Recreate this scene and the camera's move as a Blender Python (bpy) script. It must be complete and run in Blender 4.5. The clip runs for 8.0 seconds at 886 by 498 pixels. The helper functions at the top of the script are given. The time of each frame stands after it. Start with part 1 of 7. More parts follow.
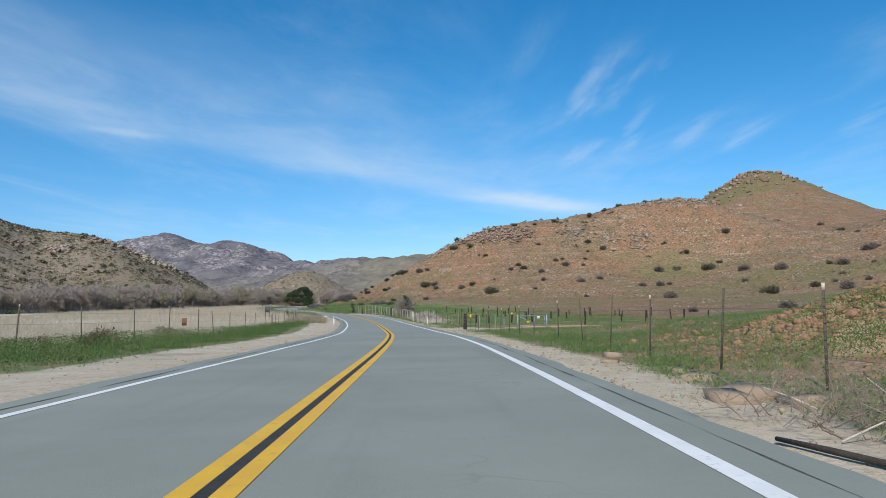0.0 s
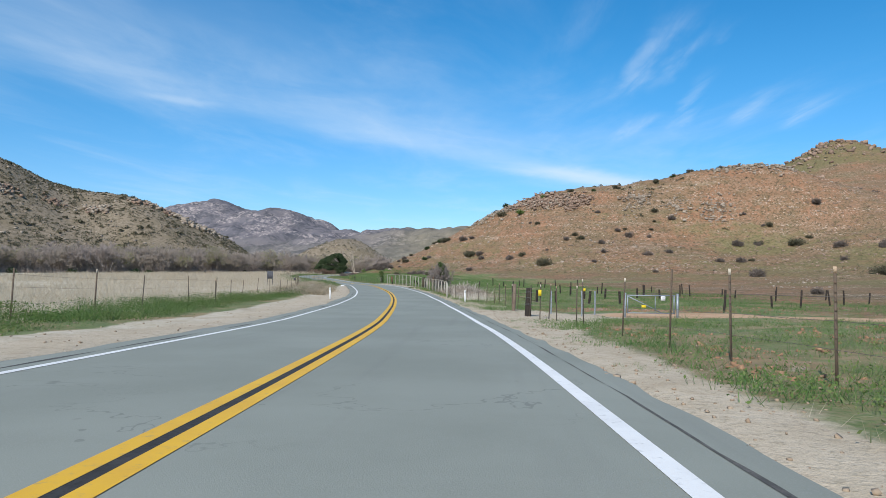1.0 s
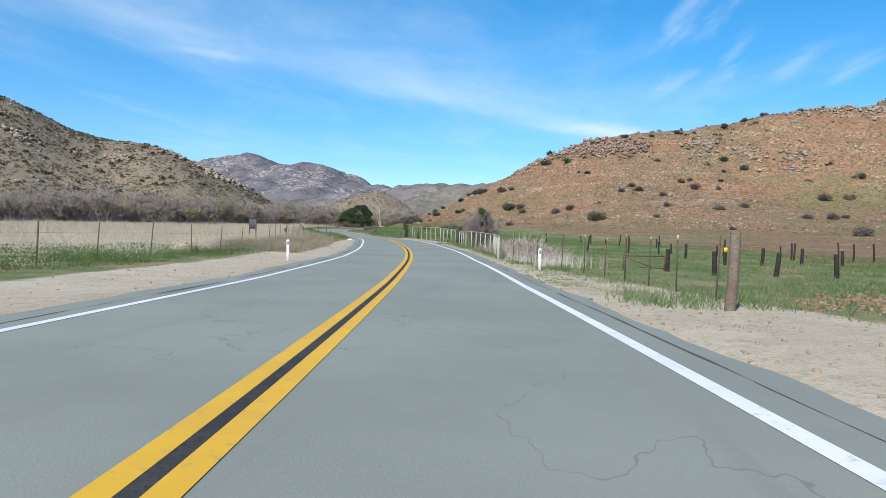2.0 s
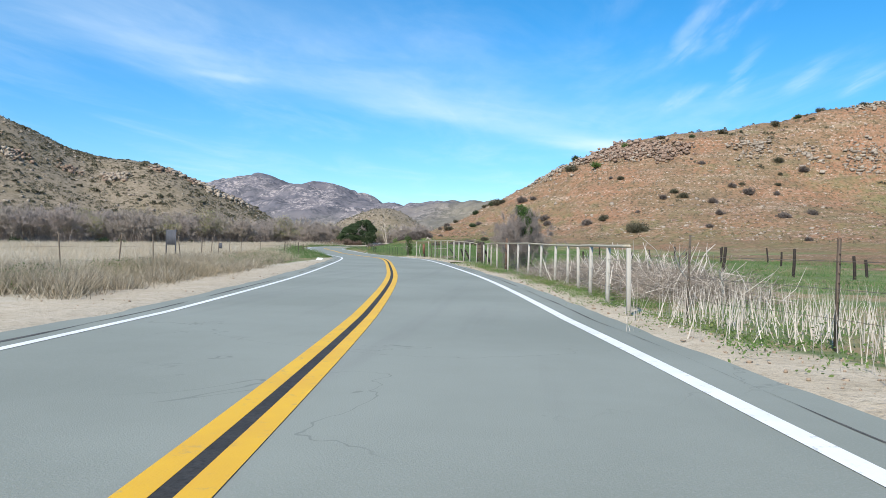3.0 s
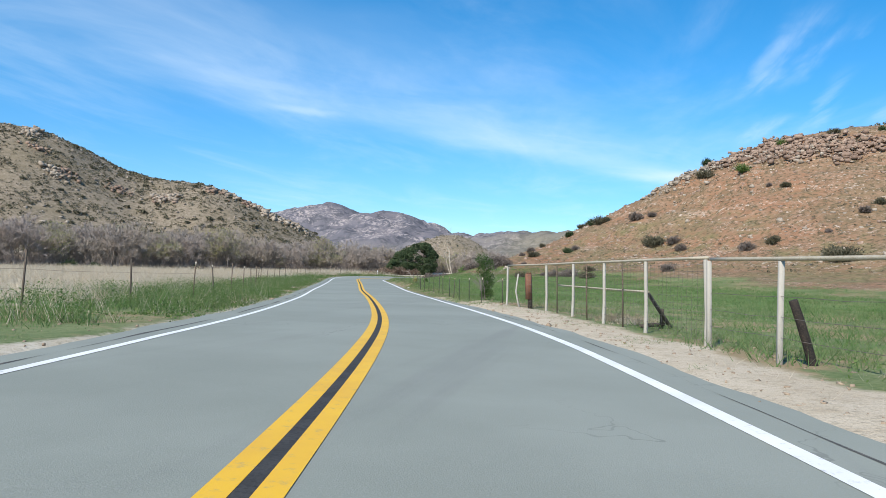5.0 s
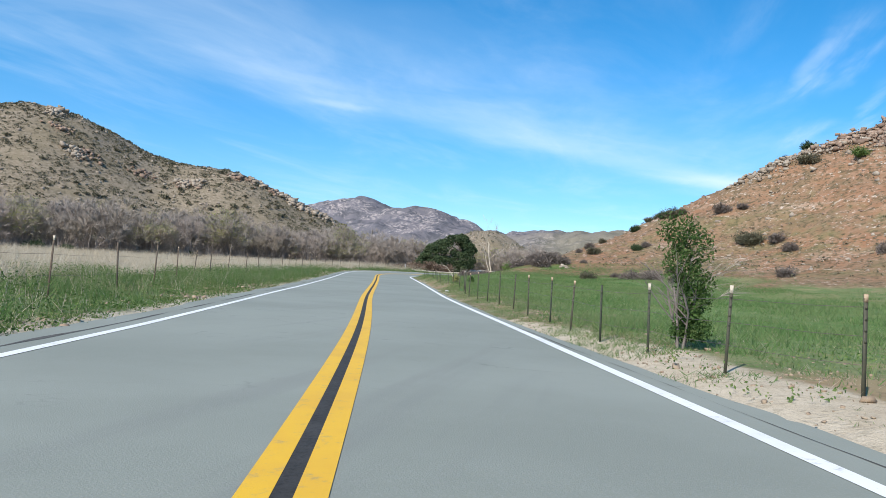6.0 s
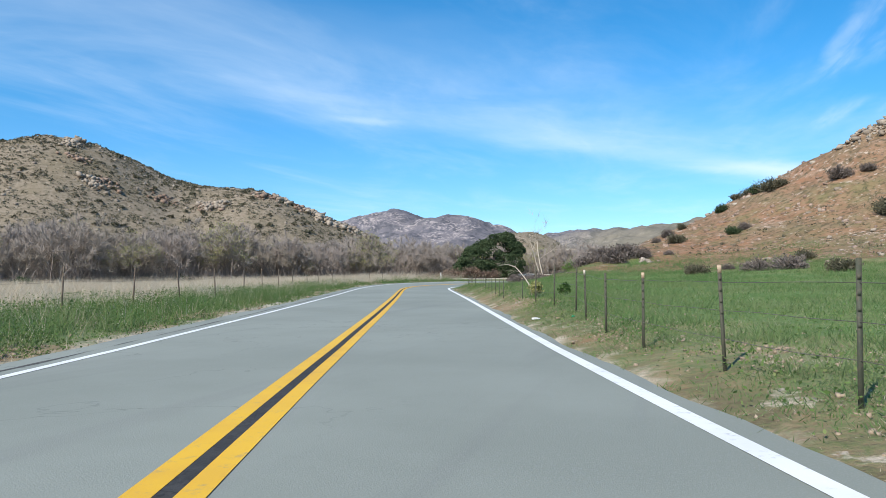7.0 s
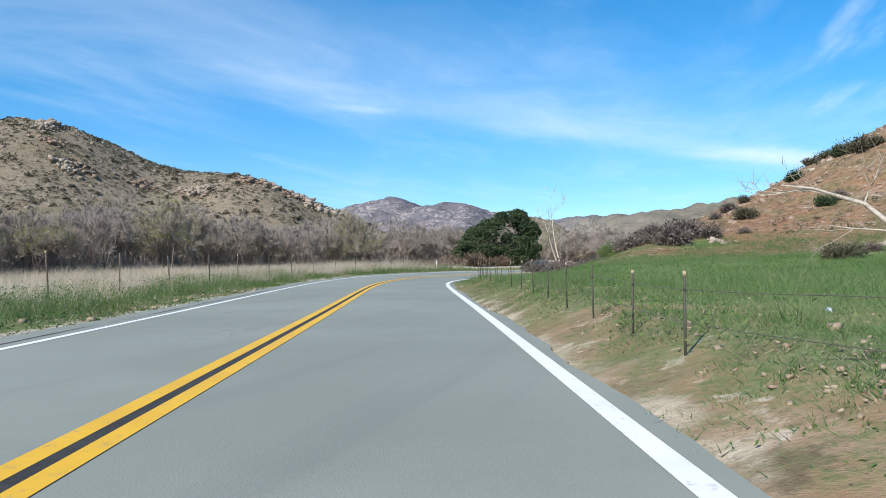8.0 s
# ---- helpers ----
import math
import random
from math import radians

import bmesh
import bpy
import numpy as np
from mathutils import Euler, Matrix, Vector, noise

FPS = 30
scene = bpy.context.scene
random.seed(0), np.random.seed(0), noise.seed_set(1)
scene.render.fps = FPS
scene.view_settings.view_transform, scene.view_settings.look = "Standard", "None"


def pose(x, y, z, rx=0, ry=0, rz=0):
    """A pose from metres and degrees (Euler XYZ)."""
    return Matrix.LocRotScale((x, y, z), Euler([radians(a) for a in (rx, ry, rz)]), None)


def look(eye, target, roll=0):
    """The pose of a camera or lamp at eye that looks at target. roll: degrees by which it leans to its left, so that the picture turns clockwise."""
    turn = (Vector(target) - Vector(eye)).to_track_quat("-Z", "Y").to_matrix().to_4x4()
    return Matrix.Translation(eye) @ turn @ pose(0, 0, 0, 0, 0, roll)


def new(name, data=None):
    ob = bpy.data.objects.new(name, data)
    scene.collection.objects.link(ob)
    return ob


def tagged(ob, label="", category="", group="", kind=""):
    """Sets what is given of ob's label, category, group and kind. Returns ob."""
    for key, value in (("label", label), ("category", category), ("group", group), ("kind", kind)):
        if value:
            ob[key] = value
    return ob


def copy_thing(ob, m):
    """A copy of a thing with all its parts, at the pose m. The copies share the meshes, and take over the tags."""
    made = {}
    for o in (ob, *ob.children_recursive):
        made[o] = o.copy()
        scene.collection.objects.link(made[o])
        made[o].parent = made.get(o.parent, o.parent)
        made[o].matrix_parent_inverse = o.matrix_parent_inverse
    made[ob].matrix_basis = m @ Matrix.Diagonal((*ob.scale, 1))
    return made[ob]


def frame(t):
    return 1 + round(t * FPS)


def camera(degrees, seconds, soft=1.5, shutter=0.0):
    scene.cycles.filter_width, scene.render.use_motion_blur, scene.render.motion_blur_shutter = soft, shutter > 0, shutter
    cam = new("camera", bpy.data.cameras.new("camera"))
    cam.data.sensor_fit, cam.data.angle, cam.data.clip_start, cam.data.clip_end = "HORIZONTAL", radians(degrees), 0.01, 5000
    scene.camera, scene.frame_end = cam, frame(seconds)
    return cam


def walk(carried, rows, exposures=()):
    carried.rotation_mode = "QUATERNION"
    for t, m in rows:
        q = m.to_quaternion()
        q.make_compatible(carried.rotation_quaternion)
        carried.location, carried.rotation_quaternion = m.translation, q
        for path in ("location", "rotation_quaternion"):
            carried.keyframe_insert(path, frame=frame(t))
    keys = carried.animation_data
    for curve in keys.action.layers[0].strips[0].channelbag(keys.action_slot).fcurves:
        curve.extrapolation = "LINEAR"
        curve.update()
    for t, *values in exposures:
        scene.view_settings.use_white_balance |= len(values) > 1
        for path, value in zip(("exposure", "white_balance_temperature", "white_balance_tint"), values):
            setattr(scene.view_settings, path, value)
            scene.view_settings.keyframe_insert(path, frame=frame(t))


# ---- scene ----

cam = camera(62.6, 8.0, soft=0.8)
PATH = [
    (0.0, 0.01, 1.57, 1.10, 94.74, 0.61, -0.80),
    (0.2, 0.22, 6.69, 1.08, 95.67, -0.20, -0.90),
    (0.3, 0.33, 9.25, 1.07, 95.59, -0.60, -0.89),
    (0.5, 0.47, 14.37, 1.04, 94.08, -1.18, 0.42),
    (0.7, 0.49, 19.48, 1.01, 93.48, -1.35, 1.20),
    (0.8, 0.46, 22.04, 0.99, 93.24, -1.32, 1.42),
    (1.0, 0.32, 27.15, 0.94, 92.58, -1.11, 2.73),
    (1.2, 0.05, 32.25, 0.88, 92.13, -0.51, 3.37),
    (1.3, -0.12, 34.80, 0.85, 94.47, -0.13, 3.81),
    (1.5, -0.52, 39.90, 0.79, 95.46, 0.21, 4.70),
    (1.7, -0.99, 45.03, 0.72, 91.49, -0.43, 5.65),
    (1.8, -1.25, 47.60, 0.68, 89.17, -0.96, 5.58),
    (2.0, -1.78, 52.71, 0.62, 89.13, -1.88, 5.26),
    (2.2, -2.28, 57.78, 0.57, 89.89, -1.05, 4.97),
    (3.3, -5.16, 85.05, 0.56, 91.01, -1.30, 6.38),
    (3.5, -5.80, 89.91, 0.61, 92.36, -1.52, 6.09),
    (3.7, -6.49, 94.74, 0.68, 91.98, -2.07, 6.11),
    (4.0, -7.61, 101.94, 0.79, 91.96, -2.93, 7.24),
    (4.2, -8.42, 106.71, 0.86, 92.43, -3.15, 7.45),
    (5.3, -13.87, 132.42, 1.23, 92.76, -2.04, 12.90),
    (5.5, -15.08, 136.93, 1.27, 92.60, -2.31, 13.25),
    (5.7, -16.38, 141.37, 1.30, 92.77, -3.09, 13.40),
    (6.0, -18.41, 147.94, 1.34, 92.46, -3.93, 14.00),
    (6.2, -19.74, 152.27, 1.37, 92.05, -3.21, 14.39),
    (6.5, -21.71, 158.72, 1.42, 91.00, -1.50, 15.55),
    (6.7, -22.99, 163.01, 1.46, 92.34, -0.77, 15.86),
    (7.0, -24.89, 169.41, 1.54, 93.02, 0.04, 16.94),
    (7.2, -26.16, 173.64, 1.59, 93.34, 0.34, 16.81),
    (7.5, -28.06, 179.95, 1.68, 92.78, 0.52, 16.39),
    (7.7, -29.30, 184.12, 1.75, 92.56, 0.52, 16.43),
    (8.0, -31.14, 190.35, 1.87, 92.09, 0.41, 16.75),
]
EXPOSURE = [(0.0, 0.16), (1.0, 0.29), (1.5, 0.34), (1.8, 0.36), (2.0, 0.46), (2.2, 0.58), (3.3, 0.62), (4.0, 0.6), (8.0, 0.58)]
walk(cam, [(t, pose(x, y, z, rx, ry, rz)) for t, x, y, z, rx, ry, rz in PATH], EXPOSURE)

# ---------------------------------------------------------------- daylight
SUN_TO = Vector((-0.24, -0.72, 0.66)).normalized()      # from the ground towards the sun
world = bpy.data.worlds.new("sky")
scene.world = world
world.use_nodes = True
wt = world.node_tree
wn, wl = wt.nodes, wt.links
wn.clear()
sky = wn.new("ShaderNodeTexSky")
sky.sky_type = "NISHITA"
sky.sun_disc = False
sky.sun_elevation = math.asin(SUN_TO.z)
sky.sun_rotation = math.atan2(SUN_TO.x, SUN_TO.y)
sky.altitude, sky.air_density, sky.dust_density, sky.ozone_density = 600, 1.0, 0.35, 3.5
geo = wn.new("ShaderNodeTexCoord")
sep = wn.new("ShaderNodeSeparateXYZ")
wl.new(geo.outputs["Generated"], sep.inputs[0])


def wmath(op, a, b=None, clamp=False):
    n = wn.new("ShaderNodeMath")
    n.operation, n.use_clamp = op, clamp
    for i, v in enumerate((a, b)):
        if v is None:
            continue
        if isinstance(v, (int, float)):
            n.inputs[i].default_value = v
        else:
            wl.new(v, n.inputs[i])
    return n.outputs[0]


def wnoise(vec, scale, detail, rough, distort=0.0):
    n = wn.new("ShaderNodeTexNoise")
    n.inputs["Scale"].default_value, n.inputs["Detail"].default_value = scale, detail
    n.inputs["Roughness"].default_value, n.inputs["Distortion"].default_value = rough, distort
    wl.new(vec, n.inputs["Vector"])
    return n.outputs["Fac"]


def wvec(x, y, z=0.0):
    n = wn.new("ShaderNodeCombineXYZ")
    for i, v in enumerate((x, y, z)):
        if isinstance(v, (int, float)):
            n.inputs[i].default_value = v
        else:
            wl.new(v, n.inputs[i])
    return n.outputs[0]


def wramp(v, lo, hi):
    n = wn.new("ShaderNodeMapRange")
    n.interpolation_type = "SMOOTHSTEP"
    wl.new(v, n.inputs["Value"])
    n.inputs["From Min"].default_value, n.inputs["From Max"].default_value = lo, hi
    return n.outputs["Result"]


up = wmath("MAXIMUM", sep.outputs["Z"], 0.04)
px, py = wmath("DIVIDE", sep.outputs["X"], up), wmath("DIVIDE", sep.outputs["Y"], up)
along = wmath("ADD", wmath("MULTIPLY", px, 0.6), wmath("MULTIPLY", py, 0.8))
across = wmath("SUBTRACT", wmath("MULTIPLY", px, 0.8), wmath("MULTIPLY", py, 0.6))
warp = wnoise(wvec(px, py), 0.8, 3, 0.55)
across_w = wmath("ADD", across, wmath("MULTIPLY", wmath("SUBTRACT", warp, 0.5), 0.9))
# a broad veil of cirrus in one long band, denser at its lower rim
band = wmath("MULTIPLY", wramp(across_w, -4.3, -3.2), wramp(across_w, -1.9, -3.2))
veil = wnoise(wvec(wmath("MULTIPLY", along, 0.55), wmath("MULTIPLY", across_w, 1.3), 2.0), 0.9, 6, 0.55, 0.3)
band = wmath("MULTIPLY", band, wramp(veil, 0.1, 0.85))


def streak(ax, ay, bx, by, width, feather):
    """One cirrus streak between two places of the cloud layer, ragged along its sides and thin at its ends."""
    half = math.hypot(bx - ax, by - ay) / 2
    ux, uy = (bx - ax) / (2 * half), (by - ay) / (2 * half)
    dx, dy = wmath("SUBTRACT", px, (ax + bx) / 2), wmath("SUBTRACT", py, (ay + by) / 2)
    u = wmath("ABSOLUTE", wmath("ADD", wmath("MULTIPLY", dx, ux), wmath("MULTIPLY", dy, uy)))
    v = wmath("SUBTRACT", wmath("MULTIPLY", dx, uy), wmath("MULTIPLY", dy, ux))
    v = wmath("ABSOLUTE", wmath("ADD", v, wmath("MULTIPLY", ragged, feather)))
    return wmath("MULTIPLY", wramp(u, half * 1.15, half * 0.25), wramp(v, width, 0.0))


ragged = wmath("SUBTRACT", wnoise(wvec(wmath("MULTIPLY", px, 2.2), wmath("MULTIPLY", py, 0.9), 5.0), 1.5, 4, 0.6, 0.3), 0.5)
wisp = wramp(wnoise(wvec(wmath("MULTIPLY", px, 7.0), wmath("MULTIPLY", py, 0.8), 11.0), 1.3, 5, 0.62, 0.4), 0.25, 0.7)
RIMS = ((0.1, 5.95, 1.95, 7.7, 0.5, 0.3, 0.5), (-0.9, 4.6, 0.4, 6.2, 0.45, 0.4, 0.16), (-1.95, 3.85, -1.5, 4.2, 0.13, 0.25, 0.15))
TAILS = ((0.76, 2.55, 0.72, 4.0, 0.09, 0.28, 0.4), (0.9, 2.7, 0.85, 3.8, 0.07, 0.3, 0.24), (1.06, 3.35, 1.24, 4.85, 0.09, 0.2, 0.34), (1.46, 3.65, 1.55, 4.6, 0.09, 0.18, 0.34),
         (1.78, 3.75, 1.95, 4.7, 0.12, 0.2, 0.36), (0.99, 4.2, 0.93, 5.1, 0.09, 0.16, 0.4), (2.2, 3.3, 2.5, 4.4, 0.14, 0.25, 0.26), (0.45, 2.3, 0.3, 3.3, 0.12, 0.2, 0.12))
rim = 0.0
for ax, ay, bx, by, width, feather, gain in RIMS:
    rim = wmath("ADD", wmath("MULTIPLY", streak(ax, ay, bx, by, width, feather), gain), rim)
tails = 0.0
for ax, ay, bx, by, width, feather, gain in TAILS:
    tails = wmath("ADD", wmath("MULTIPLY", streak(ax, ay, bx, by, width, feather), gain), tails)
tails = wmath("MULTIPLY", wmath("MULTIPLY", tails, wisp), 0.75)
thin = wmath("MULTIPLY", wramp(wnoise(wvec(wmath("MULTIPLY", px, 1.3), wmath("MULTIPLY", py, 0.5), 3.0), 0.9, 7, 0.6, 0.4), 0.42, 0.9), 0.26)
cloud = wmath("ADD", wmath("MULTIPLY", band, 0.36), rim)
cloud = wmath("ADD", cloud, tails)
cloud = wmath("ADD", cloud, thin, clamp=True)
cloud = wmath("MULTIPLY", cloud, wramp(sep.outputs["Z"], 0.02, 0.1))
tone = wn.new("ShaderNodeHueSaturation")
tone.inputs["Saturation"].default_value = 1.36
tone.inputs["Hue"].default_value = 0.494
wl.new(sky.outputs[0], tone.inputs["Color"])
cmix = wn.new("ShaderNodeMixRGB")
cmix.inputs[2].default_value = (5.2, 6.0, 6.8, 1)
wl.new(cloud, cmix.inputs[0])
low = wn.new("ShaderNodeMixRGB")
low.blend_type = "MULTIPLY"
low.inputs[2].default_value = (0.7, 0.78, 0.95, 1)
wl.new(wramp(sep.outputs["Z"], 0.3, 0.0), low.inputs[0])
wl.new(tone.outputs[0], low.inputs[1])
wl.new(low.outputs[0], cmix.inputs[1])
bg = wn.new("ShaderNodeBackground")
bg.inputs["Strength"].default_value = 0.122
wl.new(cmix.outputs[0], bg.inputs["Color"])
wo = wn.new("ShaderNodeOutputWorld")
wl.new(bg.outputs[0], wo.inputs["Surface"])

sun_data = bpy.data.lights.new("sun", "SUN")
sun_data.energy, sun_data.angle, sun_data.color = 3.9, radians(0.5), (1.0, 0.94, 0.85)
sun = new("sun", sun_data)
sun.matrix_world = look(SUN_TO * 100, (0, 0, 0))

# ---------------------------------------------------------------- materials


class Nodes:
    """Small builder for one procedural material."""

    def __init__(self, name, rough=0.9, spec=0.3):
        self.mat = bpy.data.materials.new(name)
        self.mat.use_nodes = True
        self.t = self.mat.node_tree
        self.n, self.l = self.t.nodes, self.t.links
        self.bsdf = self.n["Principled BSDF"]
        self.bsdf.inputs["Roughness"].default_value = rough
        self.bsdf.inputs["Specular IOR Level"].default_value = spec
        self.co = self.n.new("ShaderNodeTexCoord").outputs["Object"]

    def put(self, sock, v):
        if isinstance(v, (int, float)):
            sock.default_value = v
        elif isinstance(v, (tuple, list)):
            sock.default_value = (*v, 1) if len(v) == 3 else v
        else:
            self.l.new(v, sock)

    def scaled(self, x, y, z):
        n = self.n.new("ShaderNodeMapping")
        n.inputs["Scale"].default_value = (x, y, z)
        self.l.new(self.co, n.inputs["Vector"])
        return n.outputs[0]

    def noise(self, scale, detail=4, rough=0.6, vec=None, distort=0.0):
        n = self.n.new("ShaderNodeTexNoise")
        n.inputs["Scale"].default_value, n.inputs["Detail"].default_value = scale, detail
        n.inputs["Roughness"].default_value, n.inputs["Distortion"].default_value = rough, distort
        self.l.new(vec if vec is not None else self.co, n.inputs["Vector"])
        return n.outputs["Fac"]

    def voro(self, scale, feature="F1", vec=None):
        n = self.n.new("ShaderNodeTexVoronoi")
        n.feature = feature
        n.inputs["Scale"].default_value = scale
        self.l.new(vec if vec is not None else self.co, n.inputs["Vector"])
        return n.outputs["Distance"]

    def step(self, v, lo, hi):
        n = self.n.new("ShaderNodeMapRange")
        n.interpolation_type = "SMOOTHSTEP"
        self.l.new(v, n.inputs["Value"])
        n.inputs["From Min"].default_value, n.inputs["From Max"].default_value = lo, hi
        return n.outputs["Result"]

    def math(self, op, a, b=0.0, clamp=False):
        n = self.n.new("ShaderNodeMath")
        n.operation, n.use_clamp = op, clamp
        self.put(n.inputs[0], a)
        self.put(n.inputs[1], b)
        return n.outputs[0]

    def mix(self, f, a, b, blend="MIX"):
        n = self.n.new("ShaderNodeMixRGB")
        n.blend_type = blend
        self.put(n.inputs[0], f)
        self.put(n.inputs[1], a)
        self.put(n.inputs[2], b)
        return n.outputs[0]

    def attr(self, name):
        n = self.n.new("ShaderNodeAttribute")
        n.attribute_name = name
        return n.outputs["Fac"]

    def random(self):
        return self.n.new("ShaderNodeObjectInfo").outputs["Random"]

    def island(self):
        return self.n.new("ShaderNodeNewGeometry").outputs["Random Per Island"]

    def done(self, colour, bump=None, dist=0.02, strength=0.6, rough=None):
        self.put(self.bsdf.inputs["Base Color"], colour)
        if rough is not None:
            self.put(self.bsdf.inputs["Roughness"], rough)
        if bump is not None:
            b = self.n.new("ShaderNodeBump")
            b.inputs["Strength"].default_value, b.inputs["Distance"].default_value = strength, dist
            self.l.new(bump, b.inputs["Height"])
            self.l.new(b.outputs[0], self.bsdf.inputs["Normal"])
        return self.mat


def simple(name, a, b, scale, rough=0.85, spec=0.3, fine=None, dist=0.01, metal=0.0, by="none", c=None):
    """Two colours mixed by noise at two scales, with a fine bump; by: random per object or per island."""
    m = Nodes(name, rough, spec)
    m.bsdf.inputs["Metallic"].default_value = metal
    coarse = m.step(m.noise(scale, 4), 0.32, 0.68)
    grain = m.noise(fine or scale * 9, 3)
    col = m.mix(coarse, a, b)
    col = m.mix(m.step(grain, 0.45, 0.75), col, c or tuple(0.6 * v for v in a))
    if by == "object":
        col = m.mix(m.math("MULTIPLY", m.random(), 0.55), col, c or b)
    elif by == "island":
        col = m.mix(m.math("MULTIPLY", m.island(), 0.75), col, c or b)
    return m.done(col, grain, dist)


def leafy(name, a, b, c, translucent=0.25):
    """Foliage: each leaf or blade takes its own shade, and some light passes through."""
    m = Nodes(name, 0.8, 0.12)
    r = m.island()
    col = m.mix(m.step(r, 0.0, 0.6), a, b)
    col = m.mix(m.step(r, 0.75, 1.0), col, c)
    col = m.mix(m.math("MULTIPLY", m.step(m.noise(0.35, 3), 0.4, 0.65), 0.5), col, c)
    m.put(m.bsdf.inputs["Base Color"], col)
    tr = m.n.new("ShaderNodeBsdfTranslucent")
    m.l.new(col, tr.inputs["Color"])
    ms = m.n.new("ShaderNodeMixShader")
    ms.inputs[0].default_value = translucent
    m.l.new(m.bsdf.outputs[0], ms.inputs[1])
    m.l.new(tr.outputs[0], ms.inputs[2])
    m.l.new(ms.outputs[0], m.n["Material Output"].inputs["Surface"])
    return m.mat


def asphalt_material():
    m = Nodes("asphalt", 0.85, 0.35)
    big = m.noise(0.22, 5, 0.6)
    streak = m.noise(1.0, 4, 0.6, m.scaled(1.4, 0.07, 1))
    grain = m.noise(70, 2, 0.7)
    col = m.mix(m.step(big, 0.3, 0.7), (0.205, 0.222, 0.186), (0.25, 0.268, 0.228))
    col = m.mix(m.math("MULTIPLY", m.step(streak, 0.52, 0.75), 0.35), col, (0.165, 0.168, 0.155))
    col = m.mix(m.math("MULTIPLY", m.step(grain, 0.45, 0.7), 0.3), col, (0.3, 0.3, 0.285))
    vein = m.math("ABSOLUTE", m.math("SUBTRACT", m.noise(0.3, 5, 0.6, distort=0.4), 0.5))
    crack_w = m.math("MULTIPLY", m.step(vein, 0.0035, 0.0012), m.step(m.noise(0.11, 2), 0.5, 0.6))
    col = m.mix(m.math("MULTIPLY", crack_w, 0.4), col, (0.09, 0.09, 0.085))
    return m.done(col, grain, 0.006, 0.5)


def paint_material(name, a, b):
    m = Nodes(name, 0.6, 0.4)
    wear = m.math("MULTIPLY", m.step(m.noise(9, 5, 0.7), 0.55, 0.75), 0.55)
    col = m.mix(m.step(m.noise(1.2, 3), 0.35, 0.7), a, b)
    col = m.mix(wear, col, (0.2, 0.2, 0.185))
    return m.done(col, m.noise(60, 2), 0.003, 0.4)


